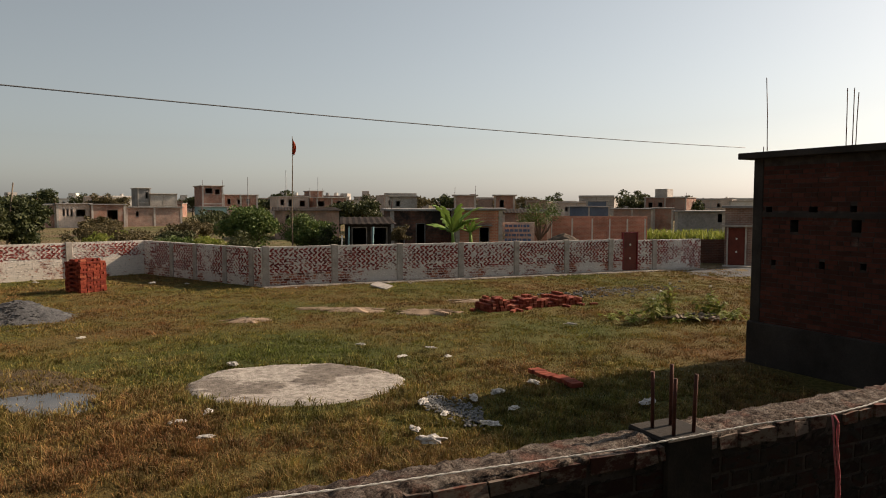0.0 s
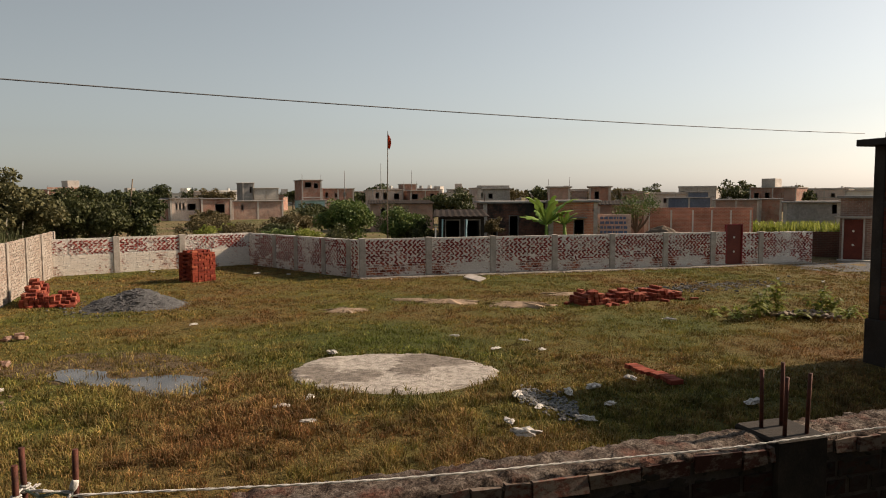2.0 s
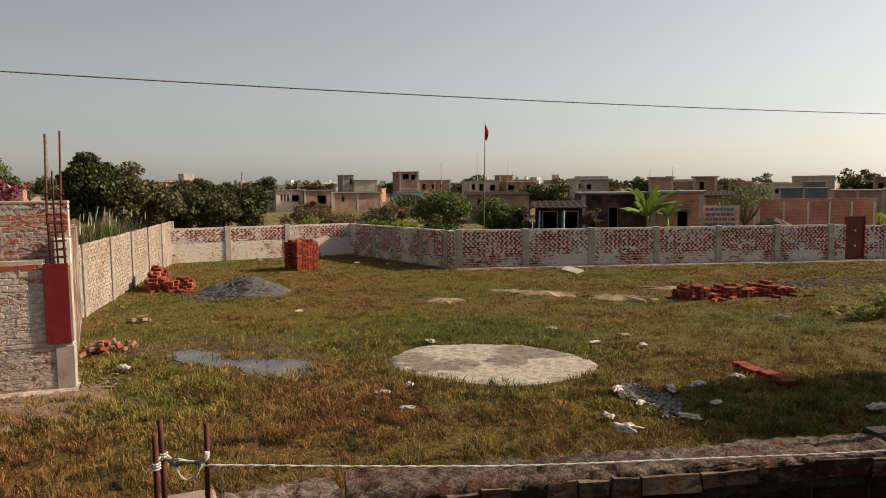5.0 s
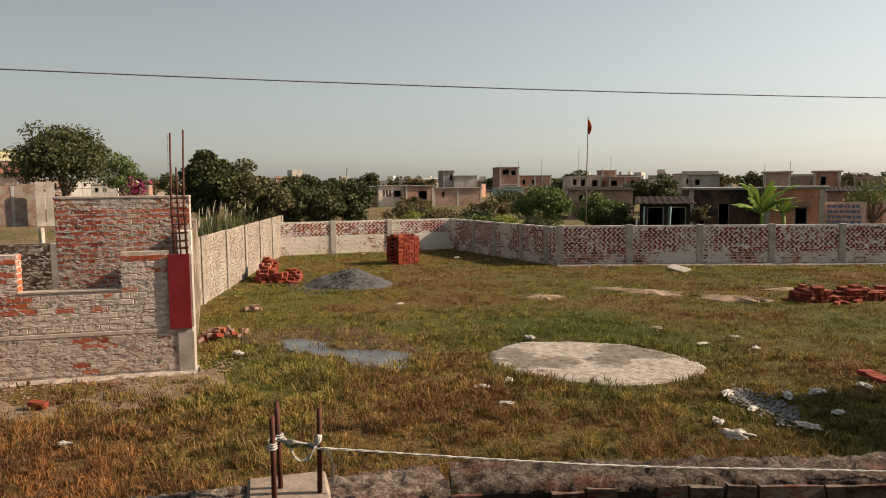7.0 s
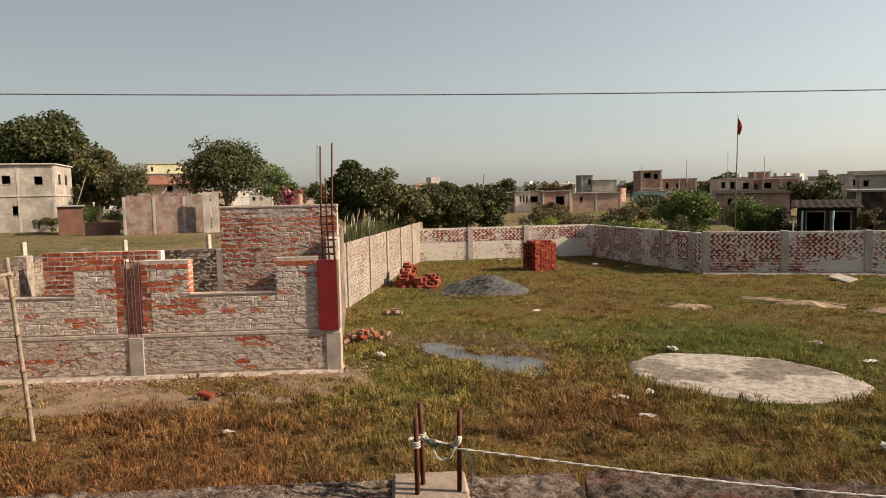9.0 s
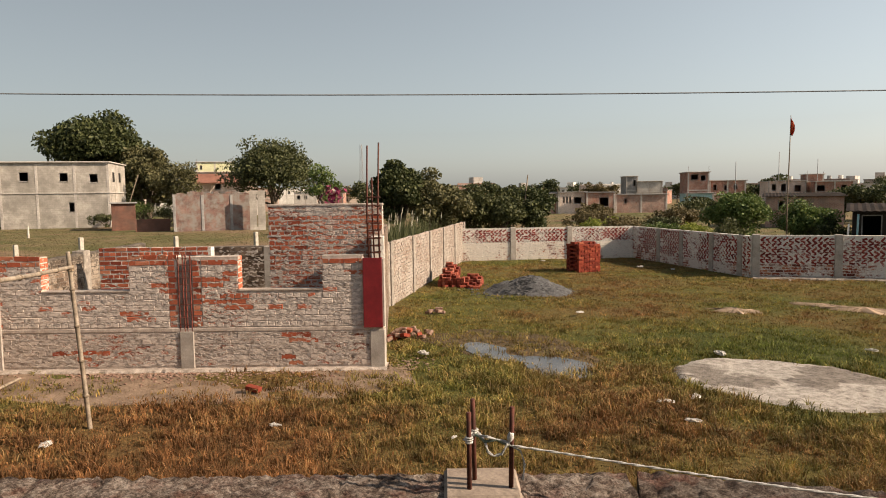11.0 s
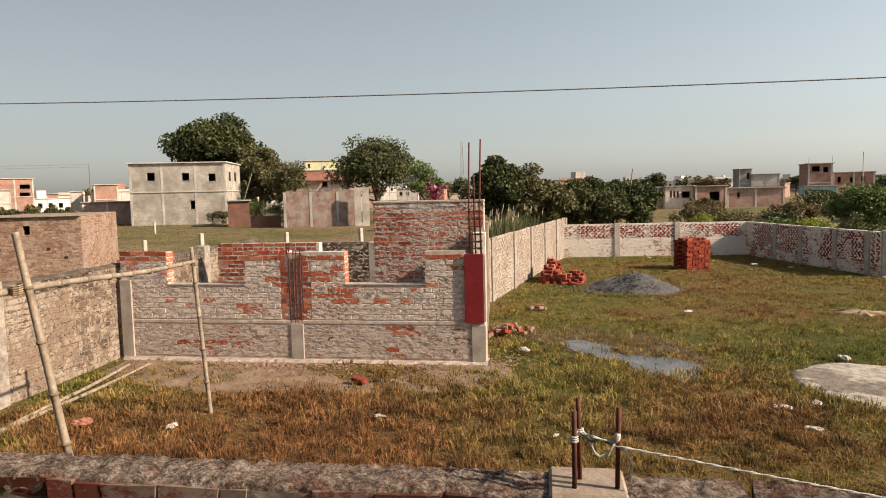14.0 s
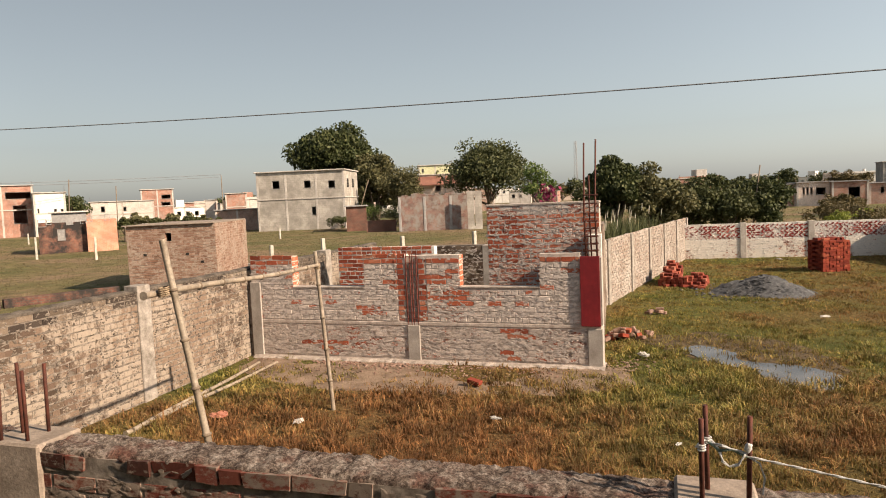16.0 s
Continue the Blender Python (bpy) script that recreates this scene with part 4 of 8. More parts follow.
for z in (0.62, 1.25):
    bm = bmesh.new()
    bmesh.ops.create_cone(bm, cap_ends=True, segments=10, radius1=0.045, radius2=0.045, depth=0.03, matrix=pose(DOOR_X + 0.42, 0.0, z, 90))
    part("door_boss", bm, M["whitewash"], door, "round pale metal boss")

# ---- near wall ----
BEND = (-1.0, 2.29)       # its edge towards the camera bends here
W1, W2 = 38.6, 25.5
NW0 = (BEND[0] - 9.0 * math.cos(radians(W1)), BEND[1] - 9.0 * math.sin(radians(W1)))
NW1 = (BEND[0] + 8.6 * math.cos(radians(W2)), BEND[1] + 8.6 * math.sin(radians(W2)))


def capping(wall, ln, seed, mat):
    """The lumpy cement top of a stretch of the near wall."""
    bm = bmesh.new()
    n, cols = int(ln / 0.018), (0.002, 0.03, 0.065, 0.10, 0.14, 0.18, 0.215, 0.246)
    rows = []
    for i in range(n + 1):
        x = ln * i / n
        r = []
        for k, y in enumerate(cols):
            e = k in (0, len(cols) - 1)
            z = 1.980 + 0.012 * noise.noise((x * 3 + seed, y * 9, 1)) + 0.016 * noise.noise((x * 15 + y * 9, y * 22 - x * 6, 5 + seed)) + 0.013 * noise.noise((x * 38 + y * 20, y * 40 - x * 14, 2)) - (0.012 if e else 0) - 0.008 * math.exp(-((((x + 0.03 * noise.noise((x * 2, y * 6, seed))) % 0.137) - 0.068) / 0.011) ** 2)
            r.append(bm.verts.new((x, y + (0.018 * noise.noise((x * 6, k, 3)) + 0.02 * noise.noise((x * 19, k, 8)) if e else 0), z)))
        rows.append([bm.verts.new((x, cols[0], 1.938))] + r + [bm.verts.new((x, cols[-1], 1.945))])
    for p, q in zip(rows, rows[1:]):
        for k in range(len(p) - 1):
            bm.faces.new((p[k], q[k], q[k + 1], p[k + 1])).smooth = True
    bmesh.ops.recalc_face_normals(bm, faces=bm.faces)
    part("cement_top", bm, mat, wall, "rough grey-brown cement capping")


def near_stretch(name, p0, p1, seed, single, near_x, mat, top):
    w, m, ln = wall_core(name, p0, p1, -0.1, 1.95, 0.24, M["mortar_left"] if top == M["cement_top"] else M["mortar_dark"], "low weathered brick wall with a rough cement top")
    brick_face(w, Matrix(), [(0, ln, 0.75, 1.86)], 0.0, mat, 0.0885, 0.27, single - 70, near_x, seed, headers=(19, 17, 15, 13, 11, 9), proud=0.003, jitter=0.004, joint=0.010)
    brick_face(w, Matrix(), [(0, ln, 1.86, 1.94)], 0.03, M["brick_near_top"] if top == M["cement_top"] else M["brick_near_shaded"], 0.0885, 0.27, 0, near_x, seed + 5, headers=(21,), proud=0.012, jitter=0.003)
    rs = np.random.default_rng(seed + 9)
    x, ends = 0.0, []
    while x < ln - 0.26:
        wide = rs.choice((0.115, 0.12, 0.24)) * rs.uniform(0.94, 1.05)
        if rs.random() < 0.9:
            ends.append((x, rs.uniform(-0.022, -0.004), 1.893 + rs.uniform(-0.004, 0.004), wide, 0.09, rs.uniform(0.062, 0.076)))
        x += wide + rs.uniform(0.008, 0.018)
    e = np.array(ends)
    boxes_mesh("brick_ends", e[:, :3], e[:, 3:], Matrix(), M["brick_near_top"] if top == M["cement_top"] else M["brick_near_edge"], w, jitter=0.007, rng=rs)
    lumps_ = M["lump_near"] if top == M["cement_top"] else M["lump_shaded"]
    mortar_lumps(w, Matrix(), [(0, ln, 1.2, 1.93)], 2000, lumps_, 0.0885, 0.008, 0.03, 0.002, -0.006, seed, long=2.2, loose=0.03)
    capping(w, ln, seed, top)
    return w, m, ln


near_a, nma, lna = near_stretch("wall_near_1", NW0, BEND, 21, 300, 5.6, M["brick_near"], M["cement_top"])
# right stretch takes the darkened copies, its shade is in their colour
near_b, nmb, lnb = near_stretch("wall_near_2", (BEND[0] + 0.002, BEND[1] + 0.003), NW1, 22, 300, 2.6, M["brick_near_shaded"], M["cement_shaded"])


def stub_column(wall, m, cx, bars, w=0.32, mat=None):
    part("column", box(cx - w / 2, cx + w / 2, -0.024, 0.252, -0.1, 1.996, bevel=0.012), mat or M["concrete_brown"], wall, "cast concrete column in the wall")
    inv = m.inverted()
    for k, (x, y, top) in enumerate(bars):
        p = inv @ Vector((x, y, 0))
        lean = 0.006 * (k - 1)
        part("rebar", tube([(p.x, p.y, 1.95), (p.x + lean * 0.5, p.y, (2.0 + top) / 2), (p.x + lean, p.y, top)], 0.0092, 8), M["rust"], wall, "rusty reinforcing bar")


stub_column(near_a, nma, 9.0 - 0.575, ((-1.551, 2.017, 2.315), (-1.517, 1.936, 2.29), (-1.401, 2.042, 2.305)), 0.29)
stub_column(near_a, nma, 9.0 - 3.85, ((-4.142, -0.064, 2.365), (-3.978, -0.052, 2.352), (-4.08, 0.047, 2.354), (-4.083, -0.162, 2.26)), 0.36)
stub_column(near_b, nmb, 2.47, ((1.10, 3.466, 2.276), (1.201, 3.504, 2.302), (1.165, 3.353, 2.268), (1.276, 3.398, 2.278)), 0.3, M["concrete_shaded"])

# ---- large brick building beside the plot ----
rb = thing("brick_building", "unplastered dark brick building with a flat concrete roof, in shade", "building", at=(6.12, 13.58, 0), turn=-62)
RBL, RBD, RBH = 9.5, 7.0, 3.97
holes = [(0.26, 2.95, 0.14, 0.10), (1.15, 2.955, 0.16, 0.10), (1.9, 2.965, 0.11, 0.11), (2.8, 2.96, 0.13, 0.10), (0.79, 2.59, 0.16, 0.22), (1.94, 2.62, 0.16, 0.21), (3.1, 2.62, 0.16, 0.21), (0.42, 1.94, 0.09, 0.11), (1.38, 1.95, 0.10, 0.13), (2.11, 1.99, 0.10, 0.11), (3.0, 1.98, 0.10, 0.11)]


def pierced_wall(bm, x0, x1, z0, z1, y0, y1, gaps):
    """A wall as one closed shell, with rectangular openings (x, z, w, h) cut right through it; an opening at the rim is a notch."""
    xs = sorted({x0, x1, *[min(max(v, x0), x1) for g in gaps for v in (g[0], g[0] + g[2])]})
    zs = sorted({z0, z1, *[min(max(v, z0), z1) for g in gaps for v in (g[1], g[1] + g[3])]})
    seen = {}

    def vert(i, j, y):
        if (i, j, y) not in seen:
            seen[i, j, y] = bm.verts.new((xs[i], y, zs[j]))
        return seen[i, j, y]

    def solid(i, j):
        if not (0 <= i < len(xs) - 1 and 0 <= j < len(zs) - 1):
            return False
        cx, cz = (xs[i] + xs[i + 1]) / 2, (zs[j] + zs[j + 1]) / 2
        return not any(g[0] < cx < g[0] + g[2] and g[1] < cz < g[1] + g[3] for g in gaps)

    for i in range(len(xs) - 1):
        for j in range(len(zs) - 1):
            if not solid(i, j):
                continue
            bm.faces.new([vert(a, b, y0) for a, b in ((i, j), (i + 1, j), (i + 1, j + 1), (i, j + 1))])
            bm.faces.new([vert(a, b, y1) for a, b in ((i, j + 1), (i + 1, j + 1), (i + 1, j), (i, j))])
            for di, dj, p, q in ((-1, 0, (i, j + 1), (i, j)), (1, 0, (i + 1, j), (i + 1, j + 1)), (0, -1, (i, j), (i + 1, j)), (0, 1, (i + 1, j + 1), (i, j + 1))):
                if not solid(i + di, j + dj):
                    bm.faces.new((vert(*q, y0), vert(*p, y0), vert(*p, y1), vert(*q, y1)))
    bmesh.ops.recalc_face_normals(bm, faces=bm.faces)


bm = bmesh.new()
pierced_wall(bm, 0, RBL, 0.82, RBH, 0.006, 0.24, holes)
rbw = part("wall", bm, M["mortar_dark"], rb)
fspans = []
for k in range(int(0.84 / 0.085), int(RBH / 0.085)):
    z0, z1 = k * 0.085, (k + 1) * 0.085
    if 2.86 < z0 < 2.95 or z0 > 3.75:
        continue
    cut = sorted((g[0], g[0] + g[2]) for g in holes if g[1] < z1 - 0.01 and g[1] + g[3] > z0 + 0.01)
    x = 0.2
    for a, b in cut + [(RBL, RBL)]:
        if a - x > 0.05:
            fspans.append((x, a, z0, z1))
        x = b
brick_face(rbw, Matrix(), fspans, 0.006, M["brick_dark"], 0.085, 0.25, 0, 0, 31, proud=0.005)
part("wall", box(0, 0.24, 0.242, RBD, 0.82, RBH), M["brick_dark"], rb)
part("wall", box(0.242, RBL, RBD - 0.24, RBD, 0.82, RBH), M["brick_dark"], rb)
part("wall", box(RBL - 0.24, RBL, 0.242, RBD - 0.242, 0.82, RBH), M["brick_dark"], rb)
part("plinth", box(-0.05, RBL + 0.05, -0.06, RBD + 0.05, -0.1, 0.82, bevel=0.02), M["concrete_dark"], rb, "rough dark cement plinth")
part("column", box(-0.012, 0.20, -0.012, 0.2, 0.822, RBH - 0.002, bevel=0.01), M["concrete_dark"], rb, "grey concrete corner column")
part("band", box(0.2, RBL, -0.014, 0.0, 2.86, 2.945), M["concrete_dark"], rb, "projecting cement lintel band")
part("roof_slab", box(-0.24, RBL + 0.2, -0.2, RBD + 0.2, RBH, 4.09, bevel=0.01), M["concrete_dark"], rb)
for x, y, h, lean in ((0.09, 0.12, 0.12, 0), (0.0, 0.24, 0.1, 0), (0.18, 0.1, 0.1, 0.01), (0.22, 0.05, 1.42, -0.06), (1.72, 0.1, 1.0, -0.01), (1.80, 0.15, 1.0, 0.0), (1.90, 0.08, 0.9, 0.02)):
    part("rebar", tube([(x, y, 4.05), (x + lean * 0.3, y, 4.09 + h * 0.5), (x + lean, y, 4.09 + h)], 0.008, 6), M["rust"], rb)

# ---- unfinished house ----
house = thing("unfinished_house", "roofless unfinished house of pink-grey smeared brick walls", "house", at=(HC[0], HC[1], 0), turn=HOUSE_TURN + 180)
# local axes: x runs from the corner along the front, +y towards the viewer's side, so the face looks to +y
HL = 7.02


def house_wall(name, x0, x1, z0, z1, yf, mat, label="", gaps=(), thick=0.23, seed=1, course=0.1, single=0, core=None, lumps=300, lump_mat=None, upright=0.004, bare=None, joint=0.014):
    """A wall parallel to the front with its gaps, its face looking out to local +y at yf, and its bricks."""
    bm = bmesh.new()
    pierced_wall(bm, x0, x1, z0, z1, yf - thick, yf - 0.004, gaps)
    w = part(name, bm, core or M["mortar_house"], house, label)
    spans = []
    for k in range(int(round(z0 / course)), int(round(z1 / course))):
        c0, c1 = k * course, (k + 1) * course
        x = x0
        for a, b in sorted((g[0], g[0] + g[2]) for g in gaps if g[1] < c1 - 0.02 and g[1] + g[3] > c0 + 0.02) + [(x1, x1)]:
            if a - x > 0.05:
                spans.append((x1 - a, x1 - x, c0, c1))
            x = b
    brick_face(w, pose(x1, yf, 0, 0, 0, 180), spans, 0.004, mat, course, 0.26, single, (x1 - x0) * 0.5, seed, jitter=0.006, proud=0.006, upright=upright, joint=joint, bare=bare)
    mortar_lumps(w, pose(x1, yf, 0, 0, 0, 180), spans, int(lumps * sum((q[1] - q[0]) * (q[3] - q[2]) for q in spans)), lump_mat or M["lump"], course, 0.010, 0.034, 0.004, -0.003, seed, long=2.2, loose=0.03)
    return w


house_wall("plinth_wall", 0.24, 3.37, 0.06, 0.72, 0.0, M["brick_house_low"], "mortar-smeared plinth wall", seed=41, bare=(M["brick_bare"], 0.42))
house_wall("plinth_wall", 3.62, HL, 0.06, 0.72, 0.0, M["brick_house_low"], "mortar-smeared plinth wall", seed=46, bare=(M["brick_bare"], 0.40))
house_wall("front_wall", 0.35, 3.2, 0.786, 1.89, 0.0, M["brick_house"], "smeared brick front wall with a window gap", [(1.06, 1.44, 1.49, 1.0)], seed=42, single=150, bare=(M["brick_bare"], 0.22))
house_wall("front_wall", 3.79, HL, 0.786, 1.89, 0.0, M["brick_house"], "smeared brick front wall with a window gap", [(4.48, 1.44, 1.57, 1.0)], seed=47, single=150, bare=(M["brick_bare"], 0.29))
for k, (xa, xb, za, zb) in enumerate(((0.35, 1.06, 1.892, 2.05), (2.55, 3.2, 1.892, 2.05), (3.79, 4.48, 1.892, 2.07), (6.05, HL, 1.892, 2.07), (3.202, 3.36, 0.786, 2.05), (3.63, 3.788, 0.786, 2.07))):
    house_wall("top_course" if k < 4 else "toothing", xa, xb, za, zb, 0.0, M["brick_red"], "bare red bricks" if k < 4 else "stepped red brick edge of a wall", seed=60 + k, lumps=60, upright=0.016, joint=0.024)
bm = box(0.0, HL, -0.24, 0.008, 0.722, 0.785, bevel=0.006)
part("plinth_band", bm, M["mortar_house"], house, "pale cement band over the plinth")
bm = box(1.06, 2.55, -0.235, 0.012, 1.441, 1.462)
part("window_sill", bm, M["mortar"], house)
part("window_sill", box(4.48, 6.05, -0.235, 0.012, 1.441, 1.462), M["mortar"], house)
bm = bmesh.new()
rows_ = []
for i in range(int(HL / 0.05) + 2):
    x = 0.05 * i - 0.05
    rows_.append([bm.verts.new((x, y + w * (0.09 * noise.noise((x * 2.3, 1, 1)) + 0.05 * noise.noise((x * 9, 2, 4))), z + w * 0.03 * noise.noise((x * 6, z * 30, 2)))) for y, z, w in ((-0.3, -0.12, 0), (-0.3, 0.062, 0), (0.0, 0.064, 0.0), (0.06, 0.055, 0.5), (0.12, 0.03, 1.0), (0.19, -0.06, 1.0))])
for p, q in zip(rows_, rows_[1:]):
    for k in range(5):
        bm.faces.new((p[k], q[k], q[k + 1], p[k + 1]))
bmesh.ops.recalc_face_normals(bm, faces=bm.faces)
part("footing", bm, M["mortar"], house, "crumbling mortar footing")
part("column", box(3.37, 3.62, -0.2, 0.02, -0.1, 0.725, bevel=0.01), M["concrete"], house, "grey concrete column stub")
part("column", box(-0.02, 0.24, -0.25, 0.02, -0.1, 0.725, bevel=0.01), M["concrete"], house, "pale concrete corner column")
part("column", box(HL - 0.22, HL + 0.02, -0.2, 0.03, -0.1, 1.55, bevel=0.01), M["concrete"], house, "grey concrete column")
part("corner_mortar", box(HL + 0.021, HL + 0.19, -0.2, -0.015, -0.1, 1.78, bevel=0.01), M["mortar_left"], house, "rough mortar filling the corner")
# bare brick ends in the window gaps
rng = random.Random(91)
for x, top in ((2.55, 2.05), (6.05, 2.07)):
    for k in range(6):
        z, y = 1.465 + 0.1 * k, -0.232
        for d in ((0.226,) if k % 2 else (0.106, 0.108)):
            o = rng.uniform(0.004, 0.011)
            part("brick", box(x - o, x - 0.001, y, y + d, z + 0.01, min(z + 0.088, top), bevel=0.003), M["brick_bare"], house)
            y += d + 0.014
# the open cage of bars between the two halves of the front
bm = bmesh.new()
for x in (3.39, 3.47, 3.52, 3.60):
    add_tube(bm, [(x, 0.0, 0.70), (x + 0.005, 0.004, 1.4), (x, 0.0, 2.10)], 0.011, 6)
for k in range(11):
    z = 0.85 + 0.118 * k
    for a, b in (((3.38, 0.01), (3.61, 0.01)), ((3.61, 0.01), (3.61, -0.028)), ((3.38, -0.028), (3.38, 0.01))):
        add_tube(bm, [(*a, z), (*b, z + 0.01)], 0.005, 5)
part("rebar_cage", bm, M["rust_red"], house, "rusty column cage of bars and ties", kind="stuff")
part("cage_backing", box(3.36, 3.63, -0.23, -0.07, 0.78, 2.04), M["mortar_house"], house)
# red shutter boards round the corner column
bm = box(0.035, 0.345, 0.022, 0.045, 0.77, 2.0, bevel=0.004)
add_box(bm, 0.012, 0.035, -0.06, 0.045, 0.77, 2.0)
part("formwork", bm, M["red_form"], house, "red painted shuttering sheet round the column")
part("column", box(-0.02, 0.34, -0.24, 0.02, 0.786, 1.97), M["concrete"], house)
for k, (x, y, h) in enumerate(((0.05, -0.03, 4.0), (0.24, -0.03, 3.95), (0.06, -0.19, 3.6), (0.25, -0.19, 3.62), (0.15, -0.1, 3.4))):
    part("rebar", tube([(x, y, 1.9), (x + 0.02, y, 2.8), (x + 0.01 * (k - 2), y, h)], 0.015, 6), M["rust"], house, "tall rusty reinforcing bar")
bm = bmesh.new()
for z in (2.08, 2.2, 2.33, 2.47, 2.6, 2.74, 2.9, 3.05):
    for a, b in (((0.04, -0.02), (0.26, -0.02)), ((0.26, -0.02), (0.26, -0.2)), ((0.26, -0.2), (0.04, -0.2)), ((0.04, -0.2), (0.04, -0.02))):
        add_tube(bm, [(*a, z), (*b, z + 0.01)], 0.011, 5)
part("rebar_cage", bm, M["rust"], house, kind="stuff")
# walls behind the front
house_wall("back_wall", 0.17, 2.46, 2.702, 2.9, -1.8, M["brick_house"], "smeared top courses", seed=48)
house_wall("back_wall", 0.17, 2.46, 0.3, 2.7, -1.8, M["brick_upper"], "higher brick wall behind the front", seed=43, single=120, upright=0.02, bare=(M["brick_bare"], -0.2), joint=0.024)
part("cement_topping", box(0.16, 2.47, -2.05, -1.785, 2.88, 2.93, bevel=0.01), M["mortar"], house)
house_wall("room_wall", 4.14, 6.65, 0.3, 1.98, -3.2, M["brick_red"], "bare orange-red brick room wall", seed=44, single=60, lumps=30, core=M["lump_white"], upright=0.022, joint=0.028)
house_wall("rear_wall", 2.9, 5.2, 0.3, 1.92, -4.2, M["brick_left"], "grey weathered rear wall", seed=45, core=M["mortar_left"])
part("column", box(2.85, 3.1, -3.95, -3.7, 0, 1.95, bevel=0.01), M["concrete"], house)
# side wall towards the long wall
sm, sl = along(HC, LW0)
side_m = house.matrix_world.inverted() @ sm
bm = box(0.28, sl, 0.0, 0.2, -0.1, 2.3, m=side_m)
part("side_wall", bm, M["brick_left"], house, "pale brick side wall")
part("post", box(0.25, 0.42, -0.03, 0.2, -0.1, 2.36, m=side_m, bevel=0.01), M["whitewash"], house, "pale corner post")

# ---- boundary wall running to the house ----
wl, wlm, wll = wall_core("wall_left", (-8.15, -2.81), (-18.5, 9.7), -0.1, 1.80, 0.22, M["mortar_left"], "weathered pale brick boundary wall with concrete posts")
brick_face(wl, Matrix(), [(0, wll, 0.0, 1.6)], 0.0, M["brick_left"], 0.1, 0.26, 200, 6.5, 51, proud=0.005, joint=0.022, upright=0.008, jitter=0.006)
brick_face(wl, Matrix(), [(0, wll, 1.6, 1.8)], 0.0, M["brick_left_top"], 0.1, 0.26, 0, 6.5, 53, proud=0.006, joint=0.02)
mortar_lumps(wl, Matrix(), [(0, wll, 0.0, 1.78)], 7000, M["lump_left"], 0.1, 0.008, 0.03, 0.014, -0.005, 52, long=1.5, loose=0.05)
for x in (6.13, 9.75, 12.9):
    pillar(wl, x, -0.035, 0.24, 1.90, 0.30, M["mortar_grey"], "post", "pale concrete post")
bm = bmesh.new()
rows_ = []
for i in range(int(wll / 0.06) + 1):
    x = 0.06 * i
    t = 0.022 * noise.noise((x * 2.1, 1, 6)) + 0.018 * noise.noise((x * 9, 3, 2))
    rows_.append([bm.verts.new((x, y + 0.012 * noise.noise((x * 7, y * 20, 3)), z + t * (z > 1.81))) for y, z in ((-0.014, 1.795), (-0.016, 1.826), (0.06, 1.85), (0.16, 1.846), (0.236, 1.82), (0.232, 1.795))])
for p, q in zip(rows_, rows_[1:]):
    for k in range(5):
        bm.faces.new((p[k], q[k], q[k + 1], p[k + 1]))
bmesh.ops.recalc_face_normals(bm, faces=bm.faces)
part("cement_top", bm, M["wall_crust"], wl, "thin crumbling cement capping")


# ---- bamboo, ropes, cable ----
def bamboo(p0, p1, r0, r1, label, nodes=0.42, sag=0.0, parent=None):
    """A bamboo pole with swollen joints."""
    p0, p1 = Vector(p0), Vector(p1)
    ln = (p1 - p0).length
    side = (p1 - p0).cross(Vector((0.3, 0.2, 1))).normalized()
    pts, rad = [], []
    n = max(2, int(ln / nodes))
    for i in range(n):
        for f, k in ((0.0, 1.28), (0.05, 0.97), (0.5, 0.95), (0.95, 0.98)):
            t = (i + f) / n
            pts.append(p0.lerp(p1, t) + side * sag * math.sin(math.pi * t) + Vector((0, 0, 0.012 * math.sin(7 * t))))
            rad.append((r0 + (r1 - r0) * t) * k)
    pts.append(p1), rad.append(r1)
    bm = tube(pts, rad, 10)
    ob = new("bamboo_pole", mesh_of(bm, "bamboo_pole", M["bamboo"]))
    axis = (p1 - p0).normalized()
    for i in range(1, n):
        c, r = pts[4 * i], rad[4 * i]
        part("joint", tube([c - axis * 0.016, c, c + axis * 0.016], [r * 0.85, r * 1.08, r * 0.85], 10), M["bamboo_dark"], ob, "dark ringed joint")
    return tagged(ob, label, "pole", "bamboo poles")


bamboo((-6.72, 1.62, -0.05), (-6.86, 1.23, 2.84), 0.038, 0.032, "upright sunlit bamboo pole standing in the grass")
bamboo((-9.46, 4.02, -0.05), (-9.44, 3.85, 2.41), 0.034, 0.028, "slim upright bamboo pole standing in the grass")
bamboo((-6.80, 1.02, 2.33), (-9.45, 3.90, 2.20), 0.034, 0.026, "level bamboo pole lashed between two upright poles", sag=0.02)
bamboo((-10.3, 1.35, 0.06), (-12.9, 4.05, 0.10), 0.035, 0.026, "fallen bamboo pole lying in the grass")
bamboo((-10.25, 1.25, 0.05), (-12.75, 4.35, 0.08), 0.035, 0.024, "fallen bamboo pole lying in the grass")
bm = bmesh.new()
for k in range(5):
    add_tube(bm, [(-6.86 + 0.05 * math.cos(a), 1.215 + 0.05 * math.sin(a), 2.31 + 0.018 * k + 0.01 * math.sin(a)) for a in [i * math.pi / 4 for i in range(9)]], 0.008, 5)
tagged(new("lashing", mesh_of(bm, "lashing", M["cord"])), "dark cord lashing round crossed bamboo poles", "cord", "cord lashings")
bm = bmesh.new()
for k in range(5):
    add_tube(bm, [(-9.445 + 0.042 * math.cos(a), 3.87 + 0.042 * math.sin(a), 2.16 + 0.016 * k) for a in [i * math.pi / 4 for i in range(9)]], 0.007, 5)
